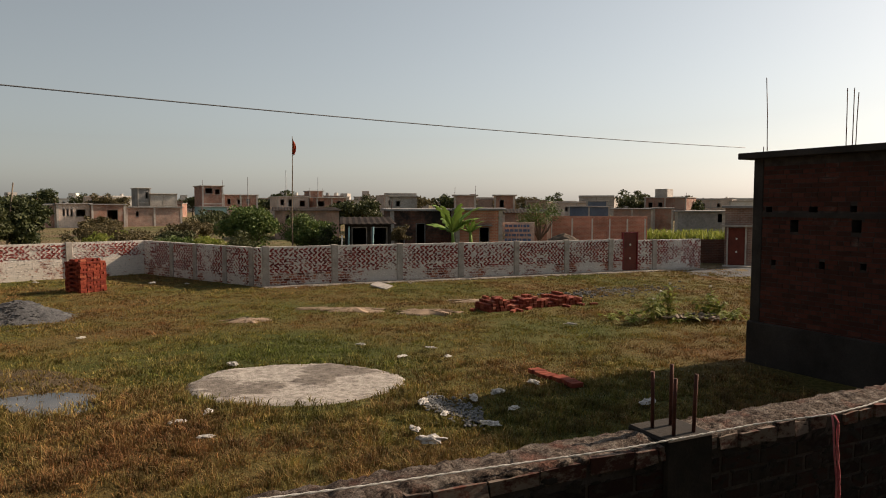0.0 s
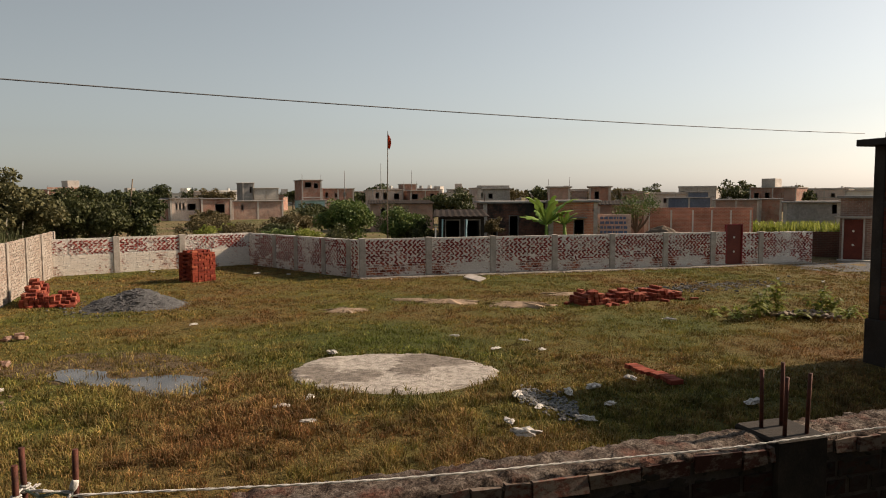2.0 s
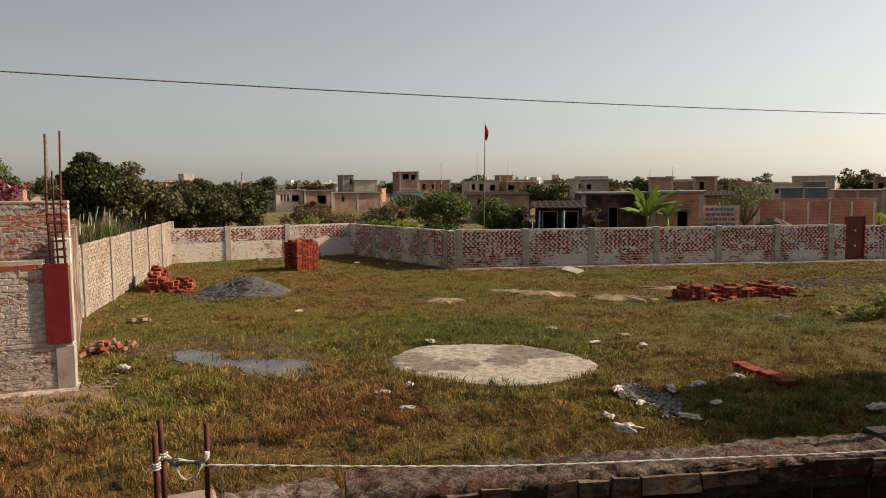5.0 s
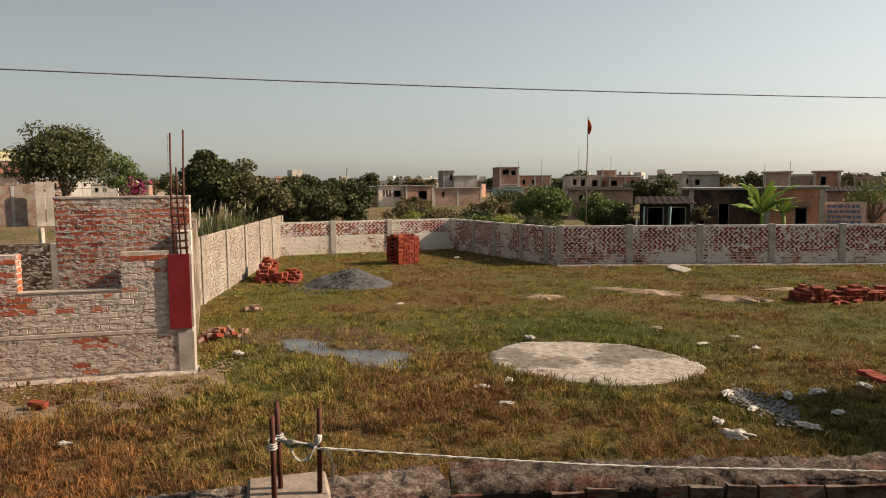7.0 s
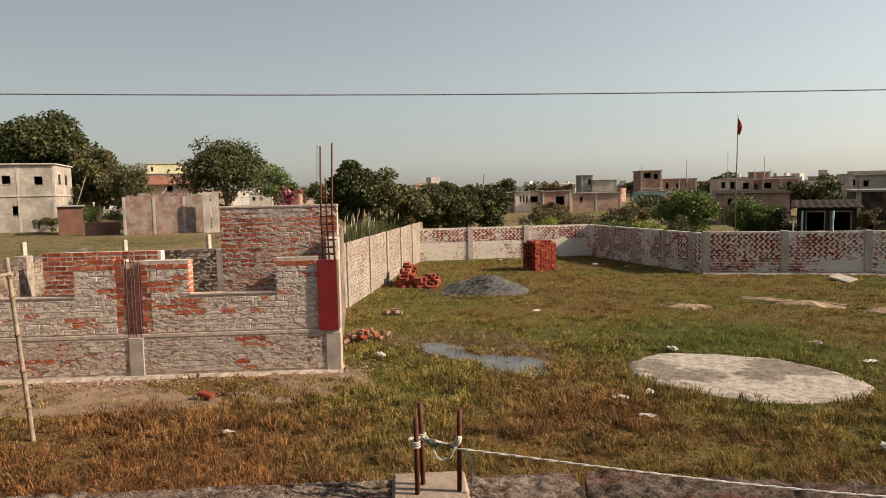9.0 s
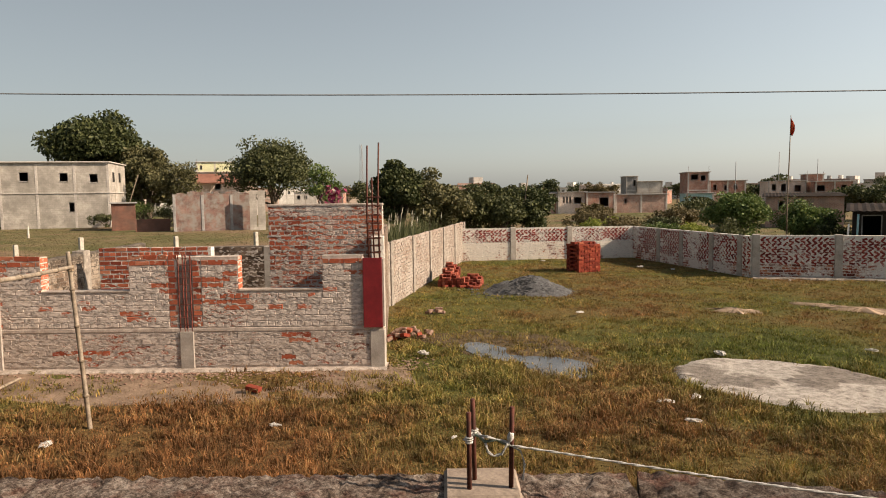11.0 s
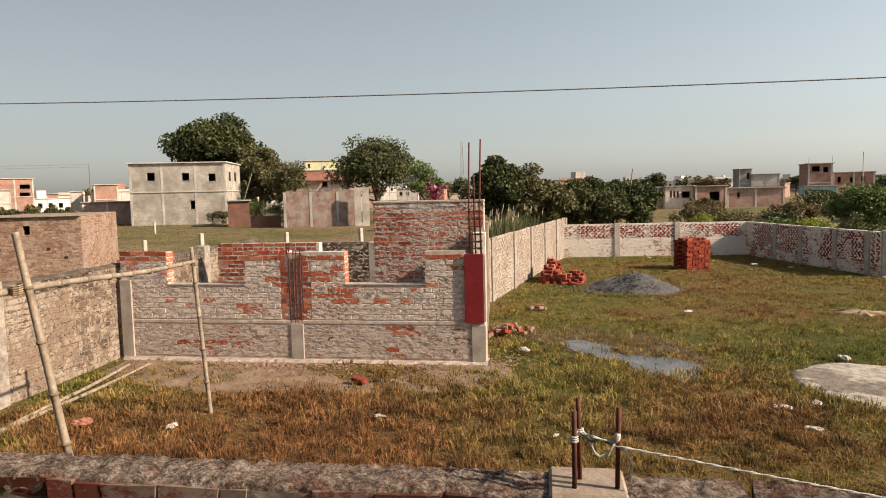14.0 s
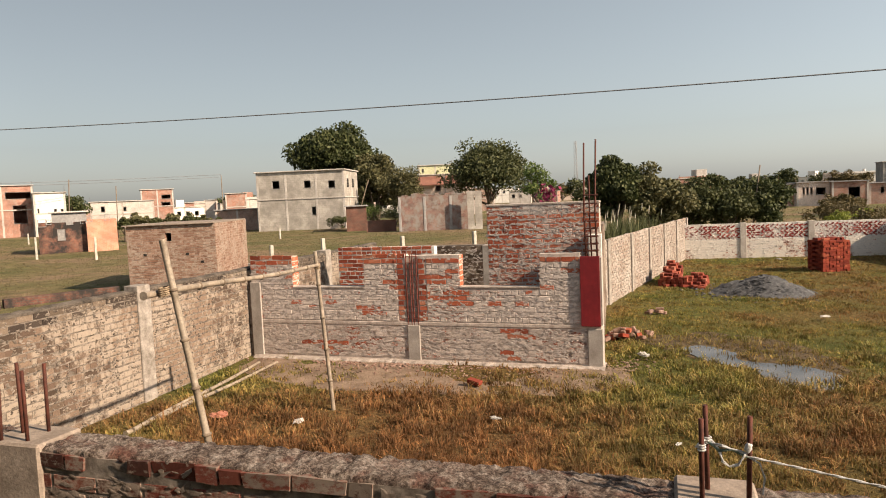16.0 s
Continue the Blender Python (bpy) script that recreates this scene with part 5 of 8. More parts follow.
tagged(new("lashing", mesh_of(bm, "lashing", M["cord"])), "dark cord lashing round crossed bamboo poles", "cord", "cord lashings")


def twisted(points, r, turns):
    """Two strands twisted along a line."""
    bm = bmesh.new()
    pts = [Vector(p) for p in points]
    fine = []
    for a, b in zip(pts, pts[1:]):
        k = max(2, int((b - a).length / 0.02))
        fine += [a.lerp(b, i / k) for i in range(k)]
    fine.append(pts[-1])
    for ph in (0, math.pi):
        line = []
        for i, p in enumerate(fine):
            d = (fine[min(i + 1, len(fine) - 1)] - fine[max(i - 1, 0)]).normalized()
            s = d.cross(Vector((0, 0, 1))).normalized() if abs(d.z) < 0.95 else Vector((1, 0, 0))
            u = s.cross(d)
            w = turns * i + ph
            line.append(p + (s * math.cos(w) + u * math.sin(w)) * r * 0.55)
        add_tube(bm, line, r * 0.62, 6)
    return bm


rope = thing("rope", "white twisted rope tied to bars and laid along the wall edge", "rope")
TIE = Vector((-1.401, 2.035, 2.16))
run = [TIE, (-1.25, 2.11, 2.145), (-1.003, 2.228, 2.12), (-0.793, 2.33, 2.10), (-0.519, 2.466, 2.075), (-0.243, 2.619, 2.05), (0.136, 2.838, 2.02), (0.428, 2.994, 2.0), (0.64, 3.075, 1.998), (0.89, 3.17, 1.998), (1.25, 3.33, 2.0), (1.61, 3.495, 2.002), (2.04, 3.575, 2.03), (2.3, 3.72, 2.03), (2.6, 3.93, 2.03), (3.6, 4.45, 2.02), (5.0, 5.1, 2.02)]
part("rope_line", twisted(run, 0.0042, 1.1), M["rope"], rope)
C1, C2 = Vector((-1.551, 2.017, 2.18)), Vector((-1.517, 1.936, 2.18))
loop = [C2 + Vector((-0.014, -0.012, 0.004)), C1 + Vector((-0.01, 0.015, 0.008)), C1 + Vector((0.03, 0.0, 0.0)), Vector((-1.475, 1.985, 2.165)), Vector((-1.465, 1.985, 2.135)), Vector((-1.445, 1.995, 2.12)), Vector((-1.42, 2.01, 2.13)), Vector((-1.405, 2.025, 2.165)), TIE + Vector((0.0, 0.0, 0.01)), TIE + Vector((-0.03, -0.025, 0.02)), Vector((-1.47, 1.99, 2.19)), C1 + Vector((0.02, -0.015, 0.002))]
part("rope_loop", twisted(loop, 0.0048, 1.0), M["rope"], rope, "loose loop of white rope")
part("rope_tail", twisted([TIE, TIE + Vector((0.035, 0.02, -0.02)), TIE + Vector((0.05, 0.025, -0.07)), TIE + Vector((0.045, 0.02, -0.13))], 0.0035, 0.9), M["rope"], rope)
part("rope_strand", twisted([C1 + Vector((0.02, -0.02, 0.005)), Vector((-1.48, 1.985, 2.172)), Vector((-1.44, 2.005, 2.18)), TIE], 0.0055, 0.9), M["rope_green"], rope, "dirty green strand")
bm = bmesh.new()
bmesh.ops.create_icosphere(bm, subdivisions=3, radius=0.014, matrix=Matrix.Translation(TIE + Vector((0.004, 0.0, 0.034))) @ Matrix.Diagonal((0.75, 0.75, 1.4, 1)))
for v in bm.verts:
    v.co += Vector((1, 1, 1)) * 0.008 * noise.noise(v.co * 60)
part("rope_knot", bm, M["rope"], rope, "frayed white knot")
for c in (C1, C2):
    bm = bmesh.new()
    for k in range(3):
        add_tube(bm, [c + Vector((0.0125 * math.cos(a), 0.0125 * math.sin(a), -0.004 + 0.009 * k)) for a in [i * math.pi / 4 for i in range(9)]], 0.0042, 5)
    part("rope_turn", bm, M["rope"], rope)
pink = twisted([(2.05, 3.56, 2.03), (2.055, 3.53, 2.0), (2.05, 3.525, 1.9), (2.06, 3.52, 1.7), (2.05, 3.515, 1.5), (2.06, 3.51, 1.2)], 0.007, 0.6)
for v in pink.verts:
    v.co.x += 0.004 * math.sin(v.co.z * 9)
add_tube(pink, [(2.035, 3.56, 2.03), (2.025, 3.525, 1.98), (2.03, 3.52, 1.86), (2.045, 3.515, 1.7), (2.04, 3.51, 1.5), (2.055, 3.505, 1.2)], 0.005, 6)
tagged(new("pink_cord", mesh_of(pink, "pink_cord", M["pink"])), "faded pink cord hanging from the rope down a wall", "cord")

cable_pts = []
for i in range(61):
    s = -38.0 * i / 60
    cable_pts.append((5.95 + s * math.cos(radians(38)), 13.65 + s * math.sin(radians(38)), 4.0875 + 0.00134 * (s + 9.13) ** 2))
tagged(new("cable", mesh_of(tube(cable_pts, 0.0066, 6), "cable", M["wire"])), "thin dark overhead cable strung from a roof", "cable")


# ---- bricks in stacks and heaps ----
BRICK_DARK = mesh_of(box(-0.12, 0.12, -0.058, 0.058, 0, 0.075, bevel=0.007), "brick", M["brick_stacked"])
BRICK_PALE = mesh_of(box(-0.11, 0.09, -0.05, 0.06, 0, 0.08, bevel=0.014), "brick", M["brick_rubble"])
BRICK = mesh_of(box(-0.12, 0.12, -0.058, 0.058, 0, 0.075, bevel=0.007), "brick", M["brick_piece"])


def lay(parent, x, y, z, turn, tilt=0.0, roll=0.0):
    ob = new("brick", BRICK_DARK if parent.name == "rubble_heap" and int(turn) % 3 == 0 else {"brick_stack": BRICK_DARK, "rubble_heap": BRICK_PALE, "loose_brick.001": BRICK_PALE}.get(parent.name, BRICK))
    ob.parent = parent
    ob.matrix_basis = pose(x, y, z, roll, tilt, turn)
    return ob


def brick_stack():
    st = thing("brick_stack", "square stack of bright red bricks standing on the grass", "brick stack", at=(-12.48, 24.22, 0.0), turn=62)
    rng = random.Random(5)
    w, d, rows = 1.0, 0.85, 14
    for k in range(rows):
        z = 0.0775 * k
        lean = 0.012 * math.sin(k * 1.3)
        if k % 2:
            for i in range(4):
                for sgn in (-1, 1):
                    lay(st, -w / 2 + 0.125 + 0.25 * i + rng.uniform(-0.012, 0.012) + lean, sgn * (d / 2 - 0.06) + rng.uniform(-0.015, 0.015), z, rng.uniform(-3, 3))
            for sgn in (-1, 1):
                for j in range(2):
                    lay(st, sgn * (w / 2 - 0.06) + lean, -0.13 + 0.26 * j, z, 90 + rng.uniform(-3, 3))
        else:
            for i in range(8):
                for sgn in (-1, 1):
                    lay(st, -w / 2 + 0.0625 + 0.125 * i + rng.uniform(-0.006, 0.006) + lean, sgn * (d / 2 - 0.12) + rng.uniform(-0.02, 0.02), z, 90 + rng.uniform(-3, 3))
    for i in range(14):
        lay(st, rng.uniform(-0.42, 0.42), rng.uniform(-0.34, 0.34), 0.0775 * rows, rng.choice((0, 90)) + rng.uniform(-8, 8))
    part("brick_core", box(-w / 2 + 0.13, w / 2 - 0.13, -d / 2 + 0.13, d / 2 - 0.13, 0, 0.0775 * rows - 0.004), M["brick_stack"], st)


brick_stack()


steps = thing("brick_heap", "stepped heap of orange-red bricks near a pale wall", "brick heap", "heaps of loose bricks", at=(-14.4, 17.55, 0.0), turn=27)
rng = random.Random(6)
for j in range(6):
    for i in range(11):
        x, y = 0.065 + 0.128 * i, 0.13 + 0.255 * j
        if i < 4:
            rows = (4, 5, 6, 7, 8, 9)[j] - (i == 3) - (j < 1 and i < 1)
        elif i < 7:
            rows = (4, 4, 3, 2, 0, 0)[j] + (i == 4 and j < 3)
        else:
            rows = (2, 4, 5, 4, 2, 0)[j] - (i > 9)
        for k in range(max(0, rows - (rng.random() < 0.25))):
            lay(steps, x + rng.uniform(-0.012, 0.012), y + rng.uniform(-0.03, 0.03), 0.0775 * k, 90 + rng.uniform(-4, 4))
for i in range(8):
    lay(steps, rng.uniform(0.1, 1.9), rng.uniform(-0.25, 0.2), 0.0, rng.uniform(0, 180), rng.uniform(-6, 6))
row = thing("brick_heap", "long low broken row of red bricks in the grass", "brick heap", "heaps of loose bricks", at=(2.7, 20.8, 0.0), turn=28)
rng = random.Random(8)
for i in range(26):
    x = -1.65 + 0.132 * i
    for j in (-1, 0, 1):
        for k in range(min(6, max(2, int(4.1 + 1.0 * math.sin(i * 0.7) + rng.uniform(-1.0, 0.9) - 0.5 * abs(j))))):
            lay(row, x + rng.uniform(-0.015, 0.015), 0.25 * j + rng.uniform(-0.03, 0.03), 0.0775 * k, 90 + rng.uniform(-7, 7))
for i in range(16):
    lay(row, rng.uniform(-2.0, 2.0), rng.uniform(-0.75, 0.6), 0.0, rng.uniform(0, 180), rng.uniform(-8, 8))
plates = thing("brick_row", "row of dark red bricks lying flat in the grass", "bricks", "heaps of loose bricks", at=(1.98, 11.9, 0.03), turn=-66)
for i in range(10):
    lay(plates, -0.6 + 0.125 * i, 0.02 * math.sin(i * 2) + (0.12 if i > 4 else 0), 0.02, 90 + 3 * math.sin(i * 5), 2 * math.sin(i))
rubble = thing("rubble_heap", "broken bricks and stones beside a house corner", "rubble", at=(-9.75, 10.85, 0.0))
rng = random.Random(9)
for i in range(36):
    x, y = rng.gauss(-0.08, 0.2), rng.gauss(0, 0.27)
    lay(rubble, x * 0.8, y, 0.30 * rng.random() * math.exp(-(x * x + y * y) / 0.09), rng.uniform(0, 180), rng.uniform(-18, 18), rng.uniform(-14, 14))


def stones(name, label, spots, mat, lo, hi, seed, category="stones", z=0.0):
    """Many small broken stones as one mesh."""
    rs = np.random.default_rng(seed)
    ico = bmesh.new()
    bmesh.ops.create_icosphere(ico, subdivisions=1, radius=1.0)
    v0 = np.array([v.co for v in ico.verts])
    ico.verts.ensure_lookup_table()
    f0 = np.array([[v.index for v in f.verts] for f in ico.faces])
    ico.free()
    vs, fs = [], []
    for i, (x, y, zz) in enumerate(spots):
        s = rs.uniform(lo, hi)
        q = v0 * rs.uniform(0.7, 1.3, (len(v0), 1)) * s * np.array([1.2, 0.9, 0.6])
        a = rs.uniform(0, 6.28)
        q = np.stack([q[:, 0] * np.cos(a) - q[:, 1] * np.sin(a), q[:, 0] * np.sin(a) + q[:, 1] * np.cos(a), q[:, 2]], 1)
        vs.append(q + (x, y, zz + z)), fs.append(f0 + i * len(v0))
    return from_arrays(name, np.concatenate(vs), np.concatenate(fs), mat, None, label, category, "stuff")


rs = np.random.default_rng(3)
stones("brick_rubble", "scattered bits of broken brick and mortar before a house", [(-11.0 + a * 2.0 + 0.5 * b, 6.35 + a * 1.56 - abs(b) * 0.7, 0.02) for a, b in zip(rs.normal(0, 0.6, 620), rs.normal(0, 0.6, 620))], M["brick_rubble"], 0.006, 0.032, 4, "rubble")
stones("corner_stones", "crumbled pale mortar at a house corner", [(-8.35 + 0.3 * a, 8.9 + 0.45 * b, 0.02) for a, b in zip(rs.normal(0, 1, 150), rs.normal(0, 1, 150))], M["dirt"], 0.008, 0.032, 5, "rubble")
stones("gravel_patch", "dark wet gravel scattered in shaded grass", [(0.22 + 0.42 * a, 10.2 - 0.42 * a + 0.24 * b, 0.06) for a, b in zip(rs.uniform(-1, 1, 420), rs.normal(0, 1, 420))], M["chip"], 0.014, 0.042, 6, "gravel")
stones("gravel_strip", "grey gravel spread near a far wall", [(6.0 + 1.3 * a, 24.3 + 0.7 * a + 0.5 * b, 0.02) for a, b in zip(rs.normal(0, 1, 420), rs.normal(0, 1, 420))], M["gravel"], 0.02, 0.07, 7, "gravel")
stones("wall_foot_rubble", "loose mortar and brick bits along a wall foot", [(*on_fw(s), 0.02) for s in rs.uniform(0, LFW, 1)] + [(on_fw(s)[0] + 0.25 * d, on_fw(s)[1] - 0.5 * d, 0.02) for s, d in zip(rs.uniform(0, LFW, 420), np.abs(rs.normal(0.3, 0.5, 420)))], M["mortar"], 0.02, 0.07, 8, "rubble")


stones("weed_rubble", "dark broken rubble in a line among weeds", [(5.9 + 1.5 * a, 18.5 - 0.35 * a + 0.16 * b, 0.05 + 0.05 * abs(b)) for a, b in zip(rs.uniform(0, 1, 130), rs.normal(0, 1, 130))], M["concrete_brown"], 0.03, 0.09, 10, "rubble")


def heap(name, label, at, rx, ry, h, mat, seed, category, full=0.95):
    """A rounded heap with slumped, uneven sides."""
    bm = bmesh.new()
    rings, n = [], 40
    for k in range(15):
        r = 1 - k / 14
        row = []
        for i in range(n):
            a = 2 * math.pi * i / n
            w = 1 + 0.12 * noise.noise((math.cos(a) * 1.5 + seed, math.sin(a) * 1.5, 0)) + 0.04 * noise.noise((math.cos(a) * 6, math.sin(a) * 6, seed))
            z = h * (1 - r) ** full + 0.16 * noise.noise((math.cos(a) * r * 4, math.sin(a) * r * 4, seed + 2)) * (1 - abs(2 * r - 1)) + 0.07 * noise.noise((math.cos(a) * r * 13, math.sin(a) * r * 13, seed)) * (r < 0.9)
            row.append(bm.verts.new((at[0] + rx * r * w * math.cos(a), at[1] + ry * r * w * math.sin(a), z - 0.03)))
        rings.append(row)
    for p, q in zip(rings, rings[1:]):
        for i in range(n):
            bm.faces.new((p[i], p[(i + 1) % n], q[(i + 1) % n], q[i])).smooth = True
    bmesh.ops.remove_doubles(bm, verts=bm.verts, dist=0.0005)
    bmesh.ops.recalc_face_normals(bm, faces=bm.faces)
    return tagged(new(name, mesh_of(bm, name, mat)), label, category)


heap("thatch_heap", "dark heap of thatch behind a boundary wall", (6.3, 35.6), 1.3, 0.8, 1.66, M["bark"], 5, "thatch heap", 0.3)
heap("gravel_heap", "rounded heap of dark grey stone chips on the grass", (-11.3, 18.35), 1.55, 1.3, 0.56, M["gravel"], 2, "gravel heap")
stones("gravel_chips", "loose grey stone chips round a gravel heap", [(-11.3 + 1.0 * a, 18.3 + 0.85 * b, max(0.01, 0.52 - 0.36 * math.hypot(a, b))) for a, b in zip(rs.normal(0, 0.75, 700), rs.normal(0, 0.75, 700))], M["gravel"], 0.02, 0.05, 9, "gravel")
for k, (x, y, a, b, hh) in enumerate(((-5.1, 18.2, 0.75, 0.5, 0.06), (-2.55, 20.0, 1.15, 0.55, 0.10), (-0.35, 19.7, 1.1, 0.6, 0.10), (1.1, 22.0, 1.3, 0.6, 0.06), (-3.6, 20.4, 0.8, 0.35, 0.04))):
    patch("sand_patch", ring(x, y, a * 0.85, b * 0.85, 22, 20 + k, 0.28), 0.004, M["sand"], "low spread of pale sand in worn grass", "sand", "structure", hh * 0.9, 30 + k)
sl = box(-0.38, 0.38, -0.22, 0.22, 0.0, 0.06, bevel=0.02)
ob = new("stone_slab", mesh_of(sl, "stone_slab", M["plaster_grey"]))
ob.matrix_world = pose(-2.2, 25.4, 0.06, 12, 8, -35)
tagged(ob, "pale concrete slab tilted on rubble by a wall", "slab")


# ---- litter ----
def bag(at, size, label, mat, seed, category="plastic bag"):
    """A crumpled bag: a ball pulled into folds and a knotted tip."""
    bm = bmesh.new()
    bmesh.ops.create_icosphere(bm, subdivisions=3, radius=1.0)
    for v in bm.verts:
        c = v.co.copy()
        f = 1 + 0.7 * noise.noise(c * 1.3 + Vector((seed * 3.7, 0, 0))) + 0.35 * noise.noise(c * 3.1 + Vector((0, seed * 2.3, 0)))
        flat_ = 0.22 + 0.45 * ((seed * 37 % 10) / 10) ** 3
        v.co = Vector((c.x * f * 1.5, c.y * f * 0.8, max(-0.15, c.z * f * flat_ + 0.25 * noise.noise(c * 2.2 + Vector((0, 0, seed))))))
    bmesh.ops.scale(bm, vec=(size, size, size), verts=bm.verts)
    ob = new("plastic_bag", mesh_of(bm, "plastic_bag", mat))
    ob.matrix_world = pose(*at, 0.17 * size + 0.07, 0, 0, seed * 77 % 360)
    return tagged(ob, label, category, "litter in the grass")


for k, ((x, y), s) in enumerate((((-0.23, 10.5), 0.13), ((0.72, 9.44), 0.15), ((1.11, 10.17), 0.11), ((1.60, 11.65), 0.13), ((3.21, 10.49), 0.15), ((-0.31, 9.21), 0.12), ((-0.09, 8.74), 0.16), ((0.18, 13.64), 0.10), ((-0.19, 14.5), 0.11), ((-0.74, 13.64), 0.11), ((-3.9, 12.95), 0.14), ((-3.61, 9.49), 0.11), ((-3.35, 9.95), 0.12), ((-1.69, 14.8), 0.09), ((-8.06, 15.42), 0.12), ((3.3, 17.36), 0.15), ((0.96, 11.03), 0.13), ((-9.06, 3.31), 0.10), ((-7.35, 5.47), 0.08), ((-5.17, 6.52), 0.05), ((-8.39, 9.74), 0.13), ((0.1, 9.9), 0.1), ((-15.5, 26.3), 0.14), ((-11.0, 26.2), 0.13), ((-9.6, 26.0), 0.12), ((-3.0, 8.9), 0.09), ((0.55, 10.7), 0.12))):
    bag((x, y), s * 0.68, "crumpled white plastic bag lying in the grass", M["bag"], k + 1)
bag((-10.1, 2.49), 0.11, "crumpled orange plastic bag lying in the grass", M["orange"], 40)
lone = thing("loose_brick", "single red brick lying on bare earth", "brick", at=(-9.01, 6.33, 0.05), turn=20)
lay(lone, 0, 0, 0, 0, 8, 5)
lone2 = thing("loose_brick", "broken bricks lying in the grass", "brick", at=(-11.25, 13.6, 0.0), turn=70)
for i in range(5):
    lay(lone2, 0.2 * math.sin(i * 2.4), 0.2 * math.cos(i * 2.4), 0.05 * (i > 2), i * 50, 10 * math.sin(i))


# ---- buildings round the plot ----
def building(name, at, turn, w, depth, h, mat, label, openings, category, roof="slab", crown=False):
    """A box of four walls with openings cut through its front, and a roof. Local x runs along the front, which looks to -y."""
    th = min(0.25, depth)
    kind = {"house": "house", "shed": "shed", "hut": "hut", "yard_wall": "wall", "ruin": "ruin", "brick_hut": "hut", "chimney_room": "tower"}[category]
    b = thing(name, label, kind, "town buildings" if category in ("house", "shed", "hut") else "", at=(*at, 0.0), turn=turn)
    bm = bmesh.new()
    pierced_wall(bm, 0, w, -0.15, h, 0, th, openings)
    part("front_wall", bm, mat, b)
    if depth > 1:
        part("side_wall", box(0, th, th + 0.002, depth - th - 0.002, -0.15, h), mat, b)
        part("side_wall", box(w - th, w, th + 0.002, depth - th - 0.002, -0.15, h), mat, b)
        part("rear_wall", box(0, w, depth - th, depth, -0.15, h), mat, b)
        if roof == "slab":
            part("roof", box(-0.12, w + 0.01, -0.14, depth + 0.02, h + 0.002, h + 0.05, bevel=0.015) if category == "brick_hut" else box(-0.18, w + 0.18, -0.25, depth + 0.15, h + 0.002, h + 0.13, bevel=0.02), M["concrete_brown"] if category == "brick_hut" else M["plaster_grey"] if h > 3 else M["plaster_dark"], b, "flat concrete roof slab")
        elif roof == "tin":
            bm = bmesh.new()
            n = max(6, int(w / 0.12))
            rows = [[bm.verts.new((-0.25 + (w + 0.5) * i / n, y, h + 0.01 + 0.035 * (i % 2) + t)) for y, t in ((-0.35, 0), (depth + 0.2, 0.25), (depth + 0.2, 0.28), (-0.35, 0.03))] for i in range(n + 1)]
            for p, q in zip(rows, rows[1:]):
                for k in range(4):
                    bm.faces.new((p[k], q[k], q[(k + 1) % 4], p[(k + 1) % 4]))
            bm.faces.new(rows[0]), bm.faces.new(rows[-1][::-1])
            bmesh.ops.recalc_face_normals(bm, faces=bm.faces)
            part("roof", bm, M["tin"], b, "corrugated brown tin roof")
    if category == "house" and w > 2.0 and name != "white_house":
        # bare columns, a floor band, roof kerbs, a stair room and bar ends, as on half-finished houses
        rng = random.Random(int(abs(at[0] * 7 + at[1] * 13)))
        edge = M["plaster_grey"] if mat != M["plaster_grey"] else M["concrete"]
        for x in sorted({0.13, w - 0.13, *([w / 2] if w > 4.5 else [])}):
            part("column", box(x - 0.12, x + 0.12, -0.03, -0.003, -0.1, h - 0.003), edge, b)
        if h > 4.2:
            part("floor_band", box(-0.05, w + 0.05, -0.08, -0.004, h * 0.52, h * 0.52 + 0.16), edge, b)
        if crown and rng.random() < 0.5:
            part("parapet", box(-0.1, w + 0.1, -0.15, -0.03, h + 0.132, h + 0.132 + rng.uniform(0.25, 0.6), bevel=0.02), mat, b)
        if crown and rng.random() < 0.4:
            x = rng.uniform(0, max(0.1, w - 2.2))
            part("stair_room", box(x, min(w, x + rng.uniform(1.6, 2.6)), 1.0, depth * 0.7, h + 0.132, h + rng.uniform(1.2, 1.9), bevel=0.03), rng.choice((mat, M["plaster_grey"], M["brick_town"])), b)
        if crown and rng.random() < 0.3:
            bm = bmesh.new()
            bmesh.ops.create_cone(bm, cap_ends=True, segments=12, radius1=0.5, radius2=0.42, depth=1.0, matrix=Matrix.Translation((rng.uniform(0.6, w - 0.6), depth * 0.5, h + 0.63)))
            part("water_tank", bm, rng.choice((M["plaster_dark"], M["whitewash"])), b, "plastic roof water tank")
        for x in ((0.1, w - 0.1) if rng.random() < 0.3 else ()):
            part("rebar", tube([(x, 0.1, h), (x + 0.03, 0.1, h + rng.uniform(0.5, 1.1))], 0.025, 4), M["rust"], b)
    for x, z, ww, hh in openings:
        if ww < 0.3 or hh < 0.3 or category == "ruin":
            continue
        f = 0.05
        bm = bmesh.new()
        for x0, x1, z0, z1 in ((x, x + f, z, z + hh), (x + ww - f, x + ww, z, z + hh), (x + f, x + ww - f, z + hh - f, z + hh), (x + f, x + ww - f, z, z + f)):
            add_box(bm, x0, x1, 0.05, 0.11, z0, z1)
        win = part("window", bm, M["plaster_dark"], b, "dark open window frame")
        part("window_sill", box(x - 0.05, x + ww + 0.05, -0.04, 0.05, z - 0.05, z - 0.002), mat, win)
    return b


